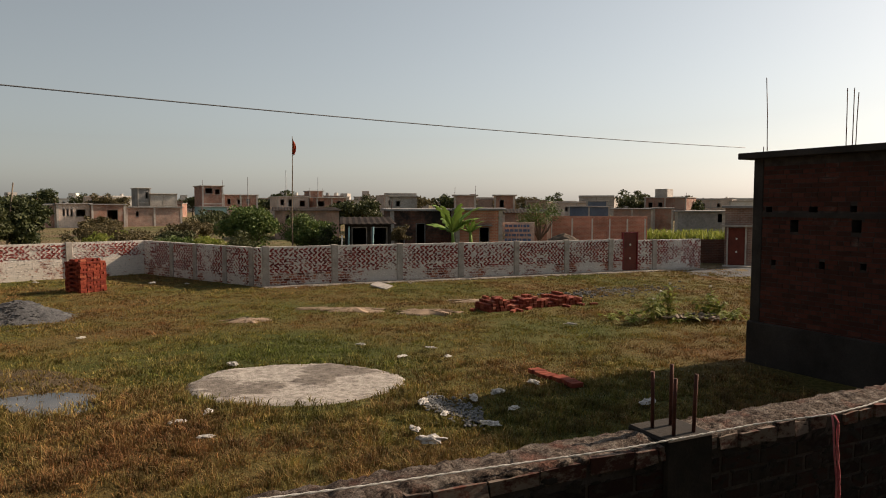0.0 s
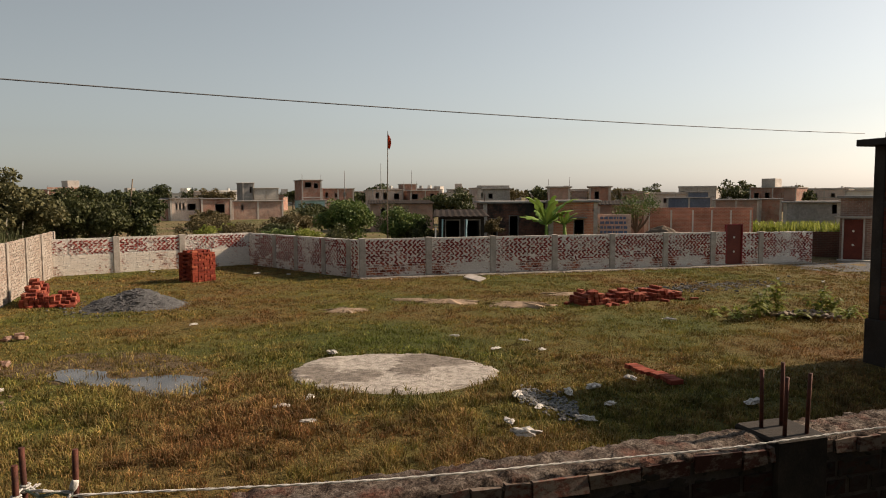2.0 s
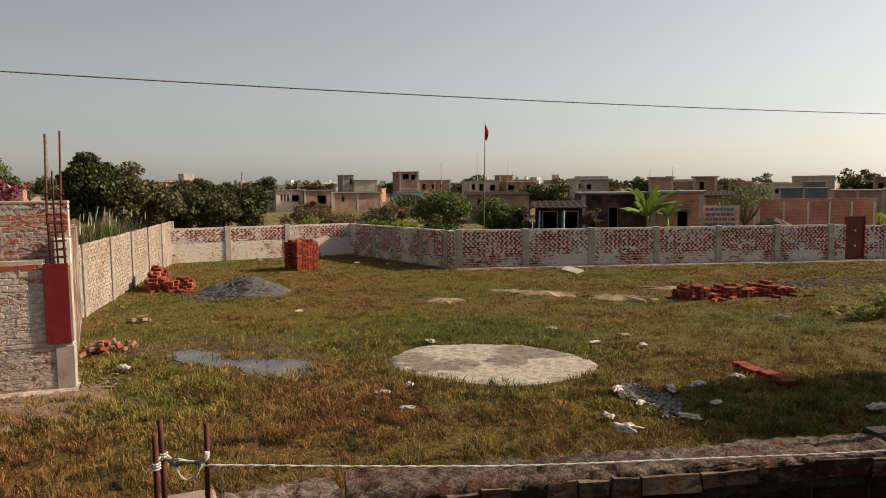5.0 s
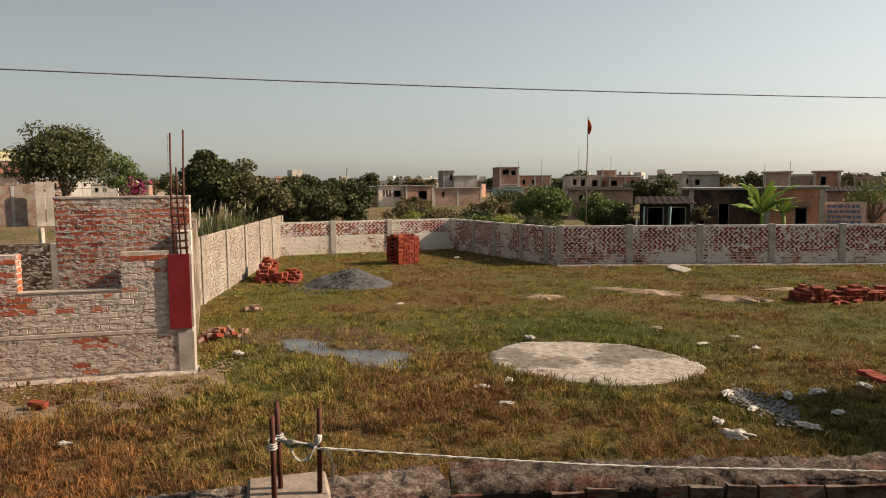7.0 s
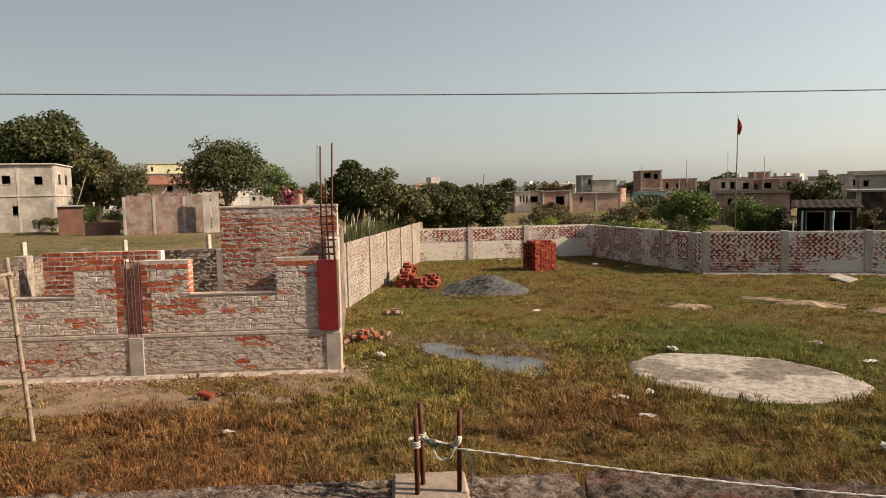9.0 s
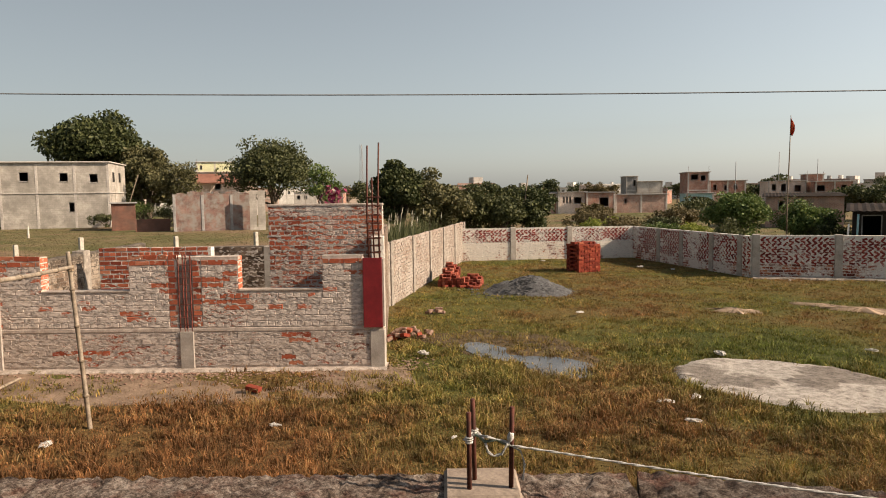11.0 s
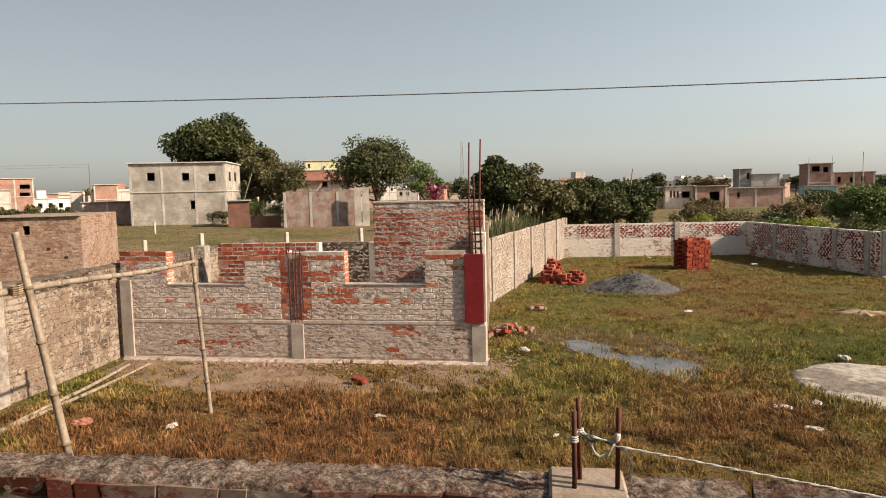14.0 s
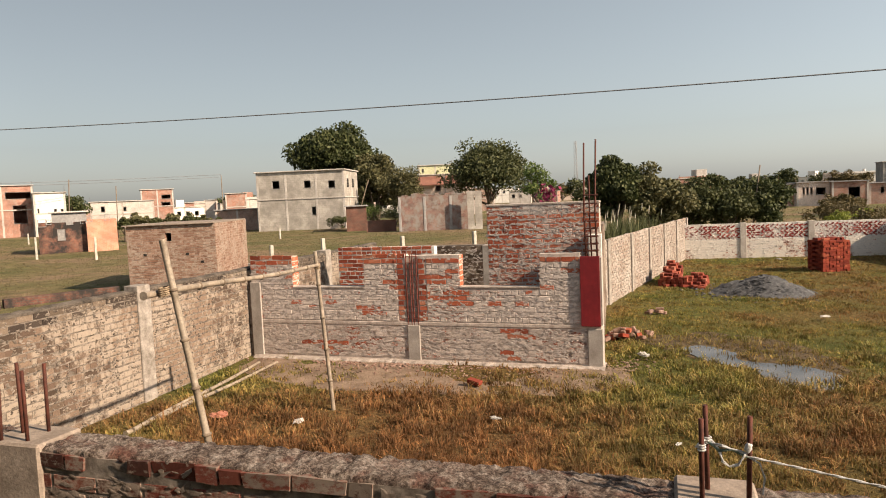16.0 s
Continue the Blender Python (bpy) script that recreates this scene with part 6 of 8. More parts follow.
# this shed's walls are near-black: the shade of its open inside, painted on
building("shed", (-4.74, 33.80), 8.1, 2.26, 4, 2.08, M["void"], "dark open shed with a sagging tin roof", [(0.33, 1.03, 0.76, 0.94), (1.27, 1.02, 0.82, 0.95)], "shed", roof='tin')
building("house", (-3.08, 41.02), 8.4, 3.94, 6, 2.68, M["brick_soot"], "low sooty brick house with dark doorways", [(1.54, 0.45, 0.58, 1.52), (0.33, 0.59, 0.54, 1.22)], "house")
building("house", (0.79, 40.14), -4.0, 2.74, 6, 2.73, M["brick_orange"], "low orange brick house with a small hooded window", [(1.38, 0.84, 0.59, 0.94)] + [(x, z, 0.1, 0.1) for z in (0.78, 2.24) for x in (0.32, 0.78, 1.2, 2.12, 2.44)], "house")
part("window_hood", box(1.2, 2.15, -0.5, -0.004, 1.84, 1.92, bevel=0.01), M["plaster_dark"], bpy.data.objects["house.001"], "thin concrete hood over a window")
building("house", (-5.69, 74.92), 4.4, 2.94, 6, 3.87, M["plaster_grey"], "small grey house with a rooftop room", [(0.61, 2.83, 0.49, 0.61)], "house")
building("house", (1.18, 72.14), -0.9, 2.36, 6, 3.97, M["brick_town_dark"], "dark brick rooftop room of a house", [], "house")
building("house", (3.95, 78.05), -2.9, 1.72, 6, 3.60, M["plaster_grey"], "grey plastered house behind others", [], "house")
building("house", (5.50, 73.94), -4.2, 2.28, 6, 4.00, M["brick_town"], "brick house with a flat roof", [(0.6, 2.74, 0.49, 0.84)], "house")
building("house", (4.48, 51.96), -4.9, 3.62, 6, 2.42, M["brick_town_dark"], "long low house with a brown roof", [], "house", roof='tin')
building("yard_wall", (3.97, 44.98), -5.0, 2.04, 0.25, 1.92, M["plaster_grey"], "grey plastered yard wall with a faded blue painted notice", [], "yard_wall", roof=None)
building("house", (16.99, 93.63), -10.3, 5.59, 7, 2.74, M["plaster_blue"], "low blue-grey house with a flat roof", [], "house")
building("house", (22.46, 107.84), -11.7, 3.26, 6, 3.57, M["plaster_blue"], "blue-grey upper storey of a house", [], "house")
building("house", (20.23, 82.72), -13.7, 4.80, 7, 2.52, M["brick_town_dark"], "low dark brick house with flat roof", [], "house")
building("house", (25.72, 84.32), -16.9, 2.36, 6, 2.59, M["brick_town"], "sunlit orange brick house end", [], "house")
building("house", (19.82, 58.91), -18.6, 4.02, 6, 2.46, M["plaster_dark"], "long dark grey shed wall", [(3.4, 1.57, 0.46, 0.8)], "house")
building("chimney_room", (20.15, 59.86), -18.6, 0.83, 2, 3.66, M["brick_town_dark"], "tall dark brick stair tower on a shed", [], "chimney_room")
building("house", (46.00, 111.01), -22.5, 4.13, 6, 3.62, M["whitewash"], "distant white house with railings", [], "house")
building("house", (14.28, 34.85), -22.3, 1.58, 3, 2.92, M["brick_town_dark"], "brick gatehouse with a flat roof", [], "house")
building("house", (-50.74, 86.27), 41.5, 2.21, 6, 2.85, M["brick_town"], "brick end of a long low house", [(0.49, 1.57, 0.47, 0.86), (1.24, 1.57, 0.48, 0.86)], "house")
building("house", (-48.87, 87.35), 40.3, 4.05, 6, 3.00, M["plaster_pink"], "long low plastered house with arched windows", [(0.68, 1.49, 0.3, 0.93), (1.13, 1.48, 0.3, 0.94), (1.59, 1.48, 0.3, 0.94), (2.24, 1.39, 1.16, 0.96)], "house")
building("house", (-45.39, 89.21), 38.0, 4.15, 6, 2.93, M["brick_town"], "long low brick house with a barred window", [(1.86, 0.92, 1.33, 1.35)], "house")
building("house", (-42.60, 92.79), 35.7, 7.35, 6, 2.55, M["brick_town_dark"], "long low brown brick house", [(1.26, 1.32, 0.41, 0.77)], "house")
building("house", (-58.58, 138.20), 34.0, 5.19, 8, 5.03, M["plaster_grey"], "concrete upper storey with a deep slab roof", [], "house")
building("house", (-60.64, 137.31), 34.9, 2.43, 6, 6.13, M["plaster_dark"], "small concrete roof room", [(1.45, 4.11, 0.5, 1.34)], "house")
building("house", (-36.86, 105.88), 30.3, 3.20, 6, 5.80, M["brick_town"], "tall red brick stair tower house", [(0.49, 4.67, 1.08, 0.86), (1.92, 4.51, 0.75, 0.86)], "house")
building("house", (-34.52, 108.77), 28.7, 5.38, 7, 4.46, M["brick_town"], "two-storey red brick house with small windows", [(0.59, 3.02, 0.51, 0.89), (2.16, 3.03, 0.52, 0.8), (3.58, 3.12, 0.52, 0.81)], "house")
building("house", (-35.68, 102.06), 30.3, 3.93, 5, 2.60, M["plaster_cyan"], "small cyan painted house", [(0.8, 1.34, 0.8, 0.84), (1.94, 0.82, 0.96, 1.28)], "house")
building("house", (-30.36, 126.53), 24.5, 5.96, 7, 4.39, M["plaster_pink"], "pale two-storey house with open rooms", [(0.61, 2.82, 0.71, 1.14), (2.06, 2.62, 0.82, 1.35), (4.15, 2.62, 1.04, 1.15)], "house")
building("house", (-25.64, 132.67), 22.0, 2.73, 5, 5.54, M["brick_town"], "brick stair tower above houses", [], "house")
building("house", (-23.03, 126.04), 21.4, 5.67, 7, 4.19, M["brick_town"], "brick house with pale window panels", [(0.2, 2.63, 1.24, 1.03), (3.76, 2.63, 0.83, 1.04)], "house")
building("shed", (-14.65, 60.37), 13.7, 5.59, 6, 2.47, M["brick_town_dark"], "low brick sheds with brown tin roofs", [(0.92, 1.43, 0.47, 0.74)], "shed", roof='tin')
building("white_house", (-79.59, 26.72), 52.3, 10.44, 8, 6.82, M["plaster_bare"], "two-storey house of bare grey concrete and brick, unfinished", [(1.88, 4.89, 0.89, 0.96), (5.65, 4.86, 0.82, 0.89), (8.52, 4.74, 0.82, 0.89), (6.41, 1.67, 0.68, 1.02)], "house")
building("house", (-110.51, 68.31), 58.2, 6.36, 8, 9.16, M["plaster_yellow"], "yellow-green house with a balustraded terrace", [(0.6, 7.87, 0.4, 0.76)], "house")
broad = building("house", (-100.55, 61.60), 58.4, 9.84, 8, 7.00, M["plaster_pink"], "broad house with a red-brown sloped roof", [(3.22, 4.2, 0.92, 1.0)], "house")
bm = bmesh.new()
for x0, x1 in ((-0.3, 4.6), (4.9, 10.1)):
    eaves = [[bm.verts.new((x, y, z)) for y, z in ((-1.6, 5.35), (-0.09, 6.75), (-0.09, 6.6), (-1.55, 5.2))] for x in (x0, x1)]
    for k in range(4):
        bm.faces.new((eaves[0][k], eaves[1][k], eaves[1][(k + 1) % 4], eaves[0][(k + 1) % 4]))
    bm.faces.new(eaves[0][::-1]), bm.faces.new(eaves[1])
bmesh.ops.recalc_face_normals(bm, faces=bm.faces)
part("awning_roof", bm, M["roof_red"], broad, "red-brown sloped tile awning")
building("ruin", (-57.17, 32.83), 60.0, 7.26, 0.5, 3.34, M["brick_ruin"], "old roofless brick wall with weathered plaster", [], "ruin", roof=None)
building("ruin", (-52.78, 37.79), 54.3, 1.38, 0.6, 3.61, M["plaster_bare"], "crumbling pale plastered pillars of a ruin", [(0.62, 0.31, 0.1, 2.93)], "ruin", roof=None)
building("hut", (-64.89, 31.04), 64.3, 2.09, 4, 2.54, M["brick_shade"], "small brown brick hut by a house", [], "hut")
building("yard_wall", (-60.44, 31.02), 62.7, 2.93, 0.3, 1.14, M["brick_shade"], "low brown brick wall by a field", [], "yard_wall", roof=None)
building("brick_hut", (-28.65, 4.33), 59.1, 3.36, 5.0, 2.50, M["brick_hut"], "flat-roofed low brick hut with a square vent hole", [(1.46, 1.89, 0.22, 0.31)], "brick_hut")
building("hut", (-61.91, 3.27), 86.8, 3.35, 4, 2.42, M["brick_soot"], "tumbledown brick hut, half black with soot", [(1.3, 1.0, 0.55, 0.9), (0.0, 2.12, 0.6, 0.6), (0.6, 2.28, 0.35, 0.4), (1.95, 2.2, 0.5, 0.5), (2.95, 2.25, 0.4, 0.4)], "hut", roof=None)
building("hut", (-61.13, 6.57), 83.7, 2.18, 3, 2.55, M["brick_orange"], "orange brick end of a tumbledown hut", [(0.0, 2.35, 0.45, 0.5), (1.3, 2.42, 0.4, 0.5)], "hut", roof=None)
building("hut", (-64.84, 4.45), 85.9, 2.55, 1.5, 3.16, M["plaster_dark"], "black patched roof room of a tumbledown hut", [], "hut")
building("house", (-114.99, -1.83), -269.2, 7.80, 8, 7.30, M["brick_town"], "two-storey house with a brown balcony and shop front", [(5.19, 1.89, 1.73, 2.66), (1.08, 2.12, 1.77, 2.61), (4.38, 5.43, 3.15, 0.99)], "house")
building("house", (-111.85, 5.73), 87.0, 4.01, 8, 6.08, M["whitewash"], "white two-storey house with small windows", [(2.44, 3.25, 0.38, 0.58), (3.28, 3.13, 0.37, 0.66), (0.45, 3.27, 0.22, 0.65)], "house")
building("house", (-134.11, 15.34), 83.4, 10.36, 8, 4.80, M["plaster_grey"], "long low pale plastered house with small windows", [(1.69, 3.02, 0.64, 1.02), (5.11, 3.06, 0.67, 0.83)], "house")
building("house", (-147.68, 26.13), 79.9, 6.07, 8, 7.09, M["brick_town"], "three-storey brick house with balconies", [(3.78, 5.18, 1.74, 0.86), (3.68, 3.7, 1.74, 0.87)], "house")
building("house", (-88.71, 24.24), 74.6, 5.40, 6, 2.62, M["brick_town_dark"], "low brown brick shed with flat roof", [], "house")
building("house", (-134.43, 38.95), 73.8, 3.99, 8, 5.54, M["brick_town"], "distant brick house with flat roof", [], "house")
building("house", (-145.12, 37.82), 75.3, 2.21, 8, 4.52, M["plaster_grey"], "distant grey plastered house block", [], "house")
building("house", (-175.84, 38.31), 77.7, 5.04, 8, 4.37, M["brick_town"], "distant low brick houses", [(0.73, 3.03, 0.72, 0.86)], "house")

# two-storey house: bands and marks
wh = bpy.data.objects["white_house"]
WHW, WHH = 10.44, 6.82
part("floor_band", box(-0.06, WHW + 0.06, -0.09, -0.003, 3.62, 3.74), M["plaster_grey"], wh, "dark concrete floor band")
part("floor_band", box(WHW + 0.003, WHW + 0.09, -0.09, 8.0, 3.62, 3.74), M["plaster_grey"], wh, "dark concrete floor band")
for x in (0.12, 3.5, 7.1, WHW - 0.12):
    part("column", box(x - 0.12, x + 0.12, -0.025, -0.003, 0, WHH - 0.05), M["plaster_grey"], wh)
# solid near-black blocks stand in for the shade of window holes
for y in (1.6, 4.6):
    part("side_window", box(WHW + 0.002, WHW + 0.03, y, y + 0.9, WHH - 2.0, WHH - 0.95), M["void"], wh, "near-black block for a shaded window hole")
# flat-roofed brick hut: coping, and near-black blocks painting the weep holes' shade
bh = bpy.data.objects["brick_hut"]
for x, z in ((0.6, 1.35), (1.3, 1.32), (2.2, 1.32), (2.75, 1.0)):
    part("weep_hole", box(x, x + 0.12, -0.022, 0.02, z, z + 0.09), M["void"], bh)

HUT_W, HUT_D, HUT_H = bh.children[0].dimensions.x, 5.0, 2.5
for wall_, turned, run_, gaps_ in ((bh.children[0], pose(0, 0, 0), HUT_W, [(1.46, 1.89, 0.22, 0.31)]), (bh.children[2], pose(HUT_W, 0.002, 0, 0, 0, 90), HUT_D, [])):
    rows_ = []
    for k in range(25):
        x = 0.0
        for a, b in [(g[0], g[0] + g[2]) for g in gaps_ if g[1] < 0.1 * k + 0.08 and g[1] + g[3] > 0.1 * k + 0.02] + [(run_, run_)]:
            if a - x > 0.05:
                rows_.append((x, a, 0.1 * k, 0.1 * k + 0.1))
            x = b
    brick_face(wall_, turned, rows_, 0.0, M["brick_hut_piece"], 0.1, 0.25, 0, 0, 81, jitter=0.007, proud=0.012, joint=0.02)
# ruin: plastered posts and a coping on its front
ru = bpy.data.objects["ruin"]
for x in (0.12, 2.5, 5.0, 7.1):
    part("post", box(x - 0.12, x + 0.12, -0.05, -0.003, -0.1, 3.25, bevel=0.02), M["plaster_pink" if x > 6 else "plaster_dark"], ru, "weathered plastered post")
bm = bmesh.new()
rng = random.Random(44)
x = -0.03
while x < 7.15:
    ln = rng.uniform(0.22, 0.55)
    add_box(bm, x, min(x + ln, 7.25), -0.02, 0.2, 3.342, 3.36 + 0.09 * rng.randrange(0, 4), bevel=0.012)
    x += ln + 0.012
part("broken_courses", bm, M["brick_ruin"], ru, "ragged broken top courses", kind="stuff")

# long pink-brick yard wall with white posts
pw, pm, pl = wall_core("wall_yard", (7.76, 49.55), (14.29, 48.08), -0.1, 2.27, 0.2, M["brick_pink"], "pinkish brick yard wall with thin white posts")
for x in (0.1, 1.55, 2.95, 4.15, 5.35, 6.55):
    part("post", box(x - 0.05, x + 0.05, -0.06, 0.0, -0.1, 2.1), M["whitewash"], pw, "thin white post")
# gatehouse door, lintel and low wall
gate_m, _ = along((14.1, 34.9), (15.9, 34.16))
gate = thing("door_2", "rust-red metal door under a thin concrete lintel", "door", kind="structure")
gate.matrix_world = gate_m
part("door_leaf", box(0.36, 1.12, -0.20, -0.16, 0.08, 1.93), M["red_door"], gate)
part("door_frame", box(0.28, 0.35, -0.24, -0.14, 0.0, 2.0), M["plaster_grey"], gate)
part("door_frame", box(1.13, 1.20, -0.24, -0.14, 0.0, 2.0), M["plaster_grey"], gate)
part("lintel", box(-0.05, 1.5, -0.5, -0.1, 2.0, 2.09, bevel=0.01), M["concrete"], gate)
part("doorstep", box(0.1, 1.6, -0.8, -0.2, -0.05, 0.08, bevel=0.02), M["concrete"], gate)
for z in (0.75, 1.4):
    bm = bmesh.new()
    bmesh.ops.create_cone(bm, cap_ends=True, segments=10, radius1=0.05, radius2=0.05, depth=0.03, matrix=pose(0.74, -0.21, z, 90))
    part("door_boss", bm, M["whitewash"], gate)
wall_core("wall_low", (13.1, 37.1), (15.7, 36.2), -0.1, 1.25, 0.2, M["brick_shade"], "low dark wall behind a path")
# painted notice on the grey yard wall: rows of unreadable marks
nm_, _ = along((3.97, 44.9), (6.0, 44.72))
sign = thing("painted_notice", "faded blue painted notice on a grey wall", "notice", kind="")
sign.matrix_world = nm_
rng = random.Random(12)
for r in range(4):
    x = 0.12
    while x < 1.75:
        ln = rng.uniform(0.1, 0.3)
        part("painted_bar", box(x, x + ln, -0.02, -0.006, 1.62 - 0.3 * r, 1.78 - 0.3 * r), M["blue_sign"], sign)
        x += ln + 0.06
# front posts and roof clutter of the shed and sooty house
for x, y, z, r, mat, lab in ((-4.55, 33.6, 2.0, 0.04, "plaster_cyan", "blue painted shed post"), (-3.35, 33.4, 2.0, 0.04, "plaster_cyan", "blue painted shed post"), (-4.85, 33.3, 1.6, 0.035, "whitewash", "leaning white post before a shed")):
    tagged(new("post", mesh_of(tube([(x, y, -0.1), (x + 0.05, y, z)], r, 8), "post", M[mat])), lab, "post", "shed posts")


def lattice_mast(at, h, w):
    ob = thing("lattice_mast", "slender grey steel lattice mast far off", "mast", at=(*at, 0))
    for k in range(3):
        a = 2.094 * k
        part("leg", tube([(w * math.cos(a), w * math.sin(a), 0), (w * 0.5 * math.cos(a), w * 0.5 * math.sin(a), h)], 0.09, 4), M["steel"], ob)
    bm = bmesh.new()
    for i in range(int(h / 1.5)):
        for k in range(3):
            a, b = 2.094 * k, 2.094 * (k + 1)
            f0, f1 = w * (1 - 0.5 * i * 1.5 / h), w * (1 - 0.5 * (i + 1) * 1.5 / h)
            add_tube(bm, [(f0 * math.cos(a), f0 * math.sin(a), i * 1.5), (f1 * math.cos(b), f1 * math.sin(b), i * 1.5 + 1.5)], 0.05, 3)
    part("bracing", bm, M["steel"], ob, kind="stuff")


lattice_mast((-227.5, 224.8), 26.0, 1.1)
for (x, y), h, lab in (((-29.0, 128.0), 9.4, "thin roof mast far off"), ((-24.0, 133.0), 8.2, "thin roof mast far off"), ((-30.0, 106.5), 7.2, "thin roof mast far off")):
    tagged(new("roof_mast", mesh_of(tube([(x, y, 0), (x, y, h)], [0.09, 0.05], 5), "roof_mast", M["steel"])), lab, "mast", "roof masts")

# flag on its pole
fl = thing("flag_pole", "tall thin pole with a small red and saffron flag", "flag pole", at=(-7.62, 35.3, 0))
part("pole", tube([(0, 0, -0.1), (-0.02, 0, 2.5), (0.03, 0, 4.5), (0.05, 0, 6.5)], [0.035, 0.03, 0.026, 0.015], 7), M["bamboo_dark"], fl)
bm = bmesh.new()
rows = []
for i in range(9):
    z = 6.42 - 0.78 * i / 8
    wid = 0.04 + 0.14 * math.sin(math.pi * min(1, i / 8 * 0.95)) ** 0.8
    rows.append([bm.verts.new((0.05 + wid * k / 5, 0.05 * math.sin(k * 1.4 + i * 0.5), z - 0.12 * k / 5)) for k in range(6)])
for p, q in zip(rows, rows[1:]):
    for k in range(5):
        bm.faces.new((p[k], q[k], q[k + 1], p[k + 1])).smooth = True
bmesh.ops.solidify(bm, geom=bm.faces[:], thickness=0.006)
part("flag", bm, M["flag"], fl, "drooping red-orange cloth flag")

# leaning poles, posts in the field, power line
for p0, p1, r, lab in (((-22.95, 36.2, -0.1), (-22.54, 36.47, 4.19), 0.05, "dark leaning pole beside a tree"), ((-71.7, 35.3, -0.1), (-70.88, 36.95, 5.5), 0.07, "pale leaning pole beside a house"), ((-87.5, 12.7, -0.1), (-87.3, 12.8, 6.0), 0.07, "slim pole in the field"), ((-100.0, 8.8, -0.1), (-99.5, 9.2, 7.4), 0.08, "slim power pole beyond the fields"), ((-112.0, 32.0, -0.1), (-112.0, 32.0, 8.2), 0.09, "slim power pole beyond the fields")):
    tagged(new("pole", mesh_of(tube([p0, p1], [r, r * 0.7], 7), "pole", M["bamboo_dark"])), lab, "pole", "poles in the distance")
for dz in (0.0, 0.45):
    pts = [(-100 + (-12.0) * t, -40 + (32 + 40) * t, 7.9 + dz * 0.8 - 0.9 * math.sin(math.pi * t)) for t in [i / 20 for i in range(21)]]
    tagged(new("cable", mesh_of(tube(pts, 0.03, 4), "cable", M["wire"])), "thin power cable across the far field", "cable")
for (x, y), h in (((-55.3, 2.7), 1.56), ((-64.7, 4.6), 0.9), ((-62.4, 5.9), 1.36), ((-50.2, 5.8), 1.48), ((-63.2, 9.0), 1.1), ((-85.0, 3.6), 1.15), ((-21.98, 9.48), 1.9), ((-20.75, 11.91), 1.84), ((-19.36, 14.04), 1.9), ((-23.5, 8.2), 1.7), ((-17.2, 15.6), 1.95), ((-18.6, 18.3), 1.9), ((-19.8, 20.6), 1.9), ((-58.0, 14.5), 1.0), ((-60.0, 22.0), 1.0), ((-45.0, 12.0), 0.9)):
    lean = 0.04 * math.sin(x * 3)
    bm = bmesh.new()
    s = 0.075
    vs = [bm.verts.new(c) for c in ((-s, -s, -0.1), (s, -s, -0.1), (s, s, -0.1), (-s, s, -0.1), (-s * 0.8 + lean, -s * 0.8, h), (s * 0.8 + lean, -s * 0.8, h), (s * 0.8 + lean, s * 0.8, h), (-s * 0.8 + lean, s * 0.8, h))]
    for f in CUBE_FACES:
        bm.faces.new([vs[i] for i in f])
    bmesh.ops.bevel(bm, geom=bm.edges[:], offset=0.012, segments=1, affect="EDGES")
    ob = new("concrete_post", mesh_of(bm, "concrete_post", M["post"]))
    ob.location = (x, y, 0)
    tagged(ob, "short whitish concrete boundary post in the grass", "post", "boundary posts")
# low red wall round a sunk plot in the field
wall_core("wall_sunk", (-27.5, 0.2), (-28.3, 3.9), -0.1, 0.3, 0.25, M["brick_soot"], "low red brick wall round a sunken plot")
wall_core("wall_sunk_2", (-26.2, -9.0), (-27.4, 0.1), -0.1, 0.28, 0.25, M["brick_soot"], "low red brick wall round a sunken plot")


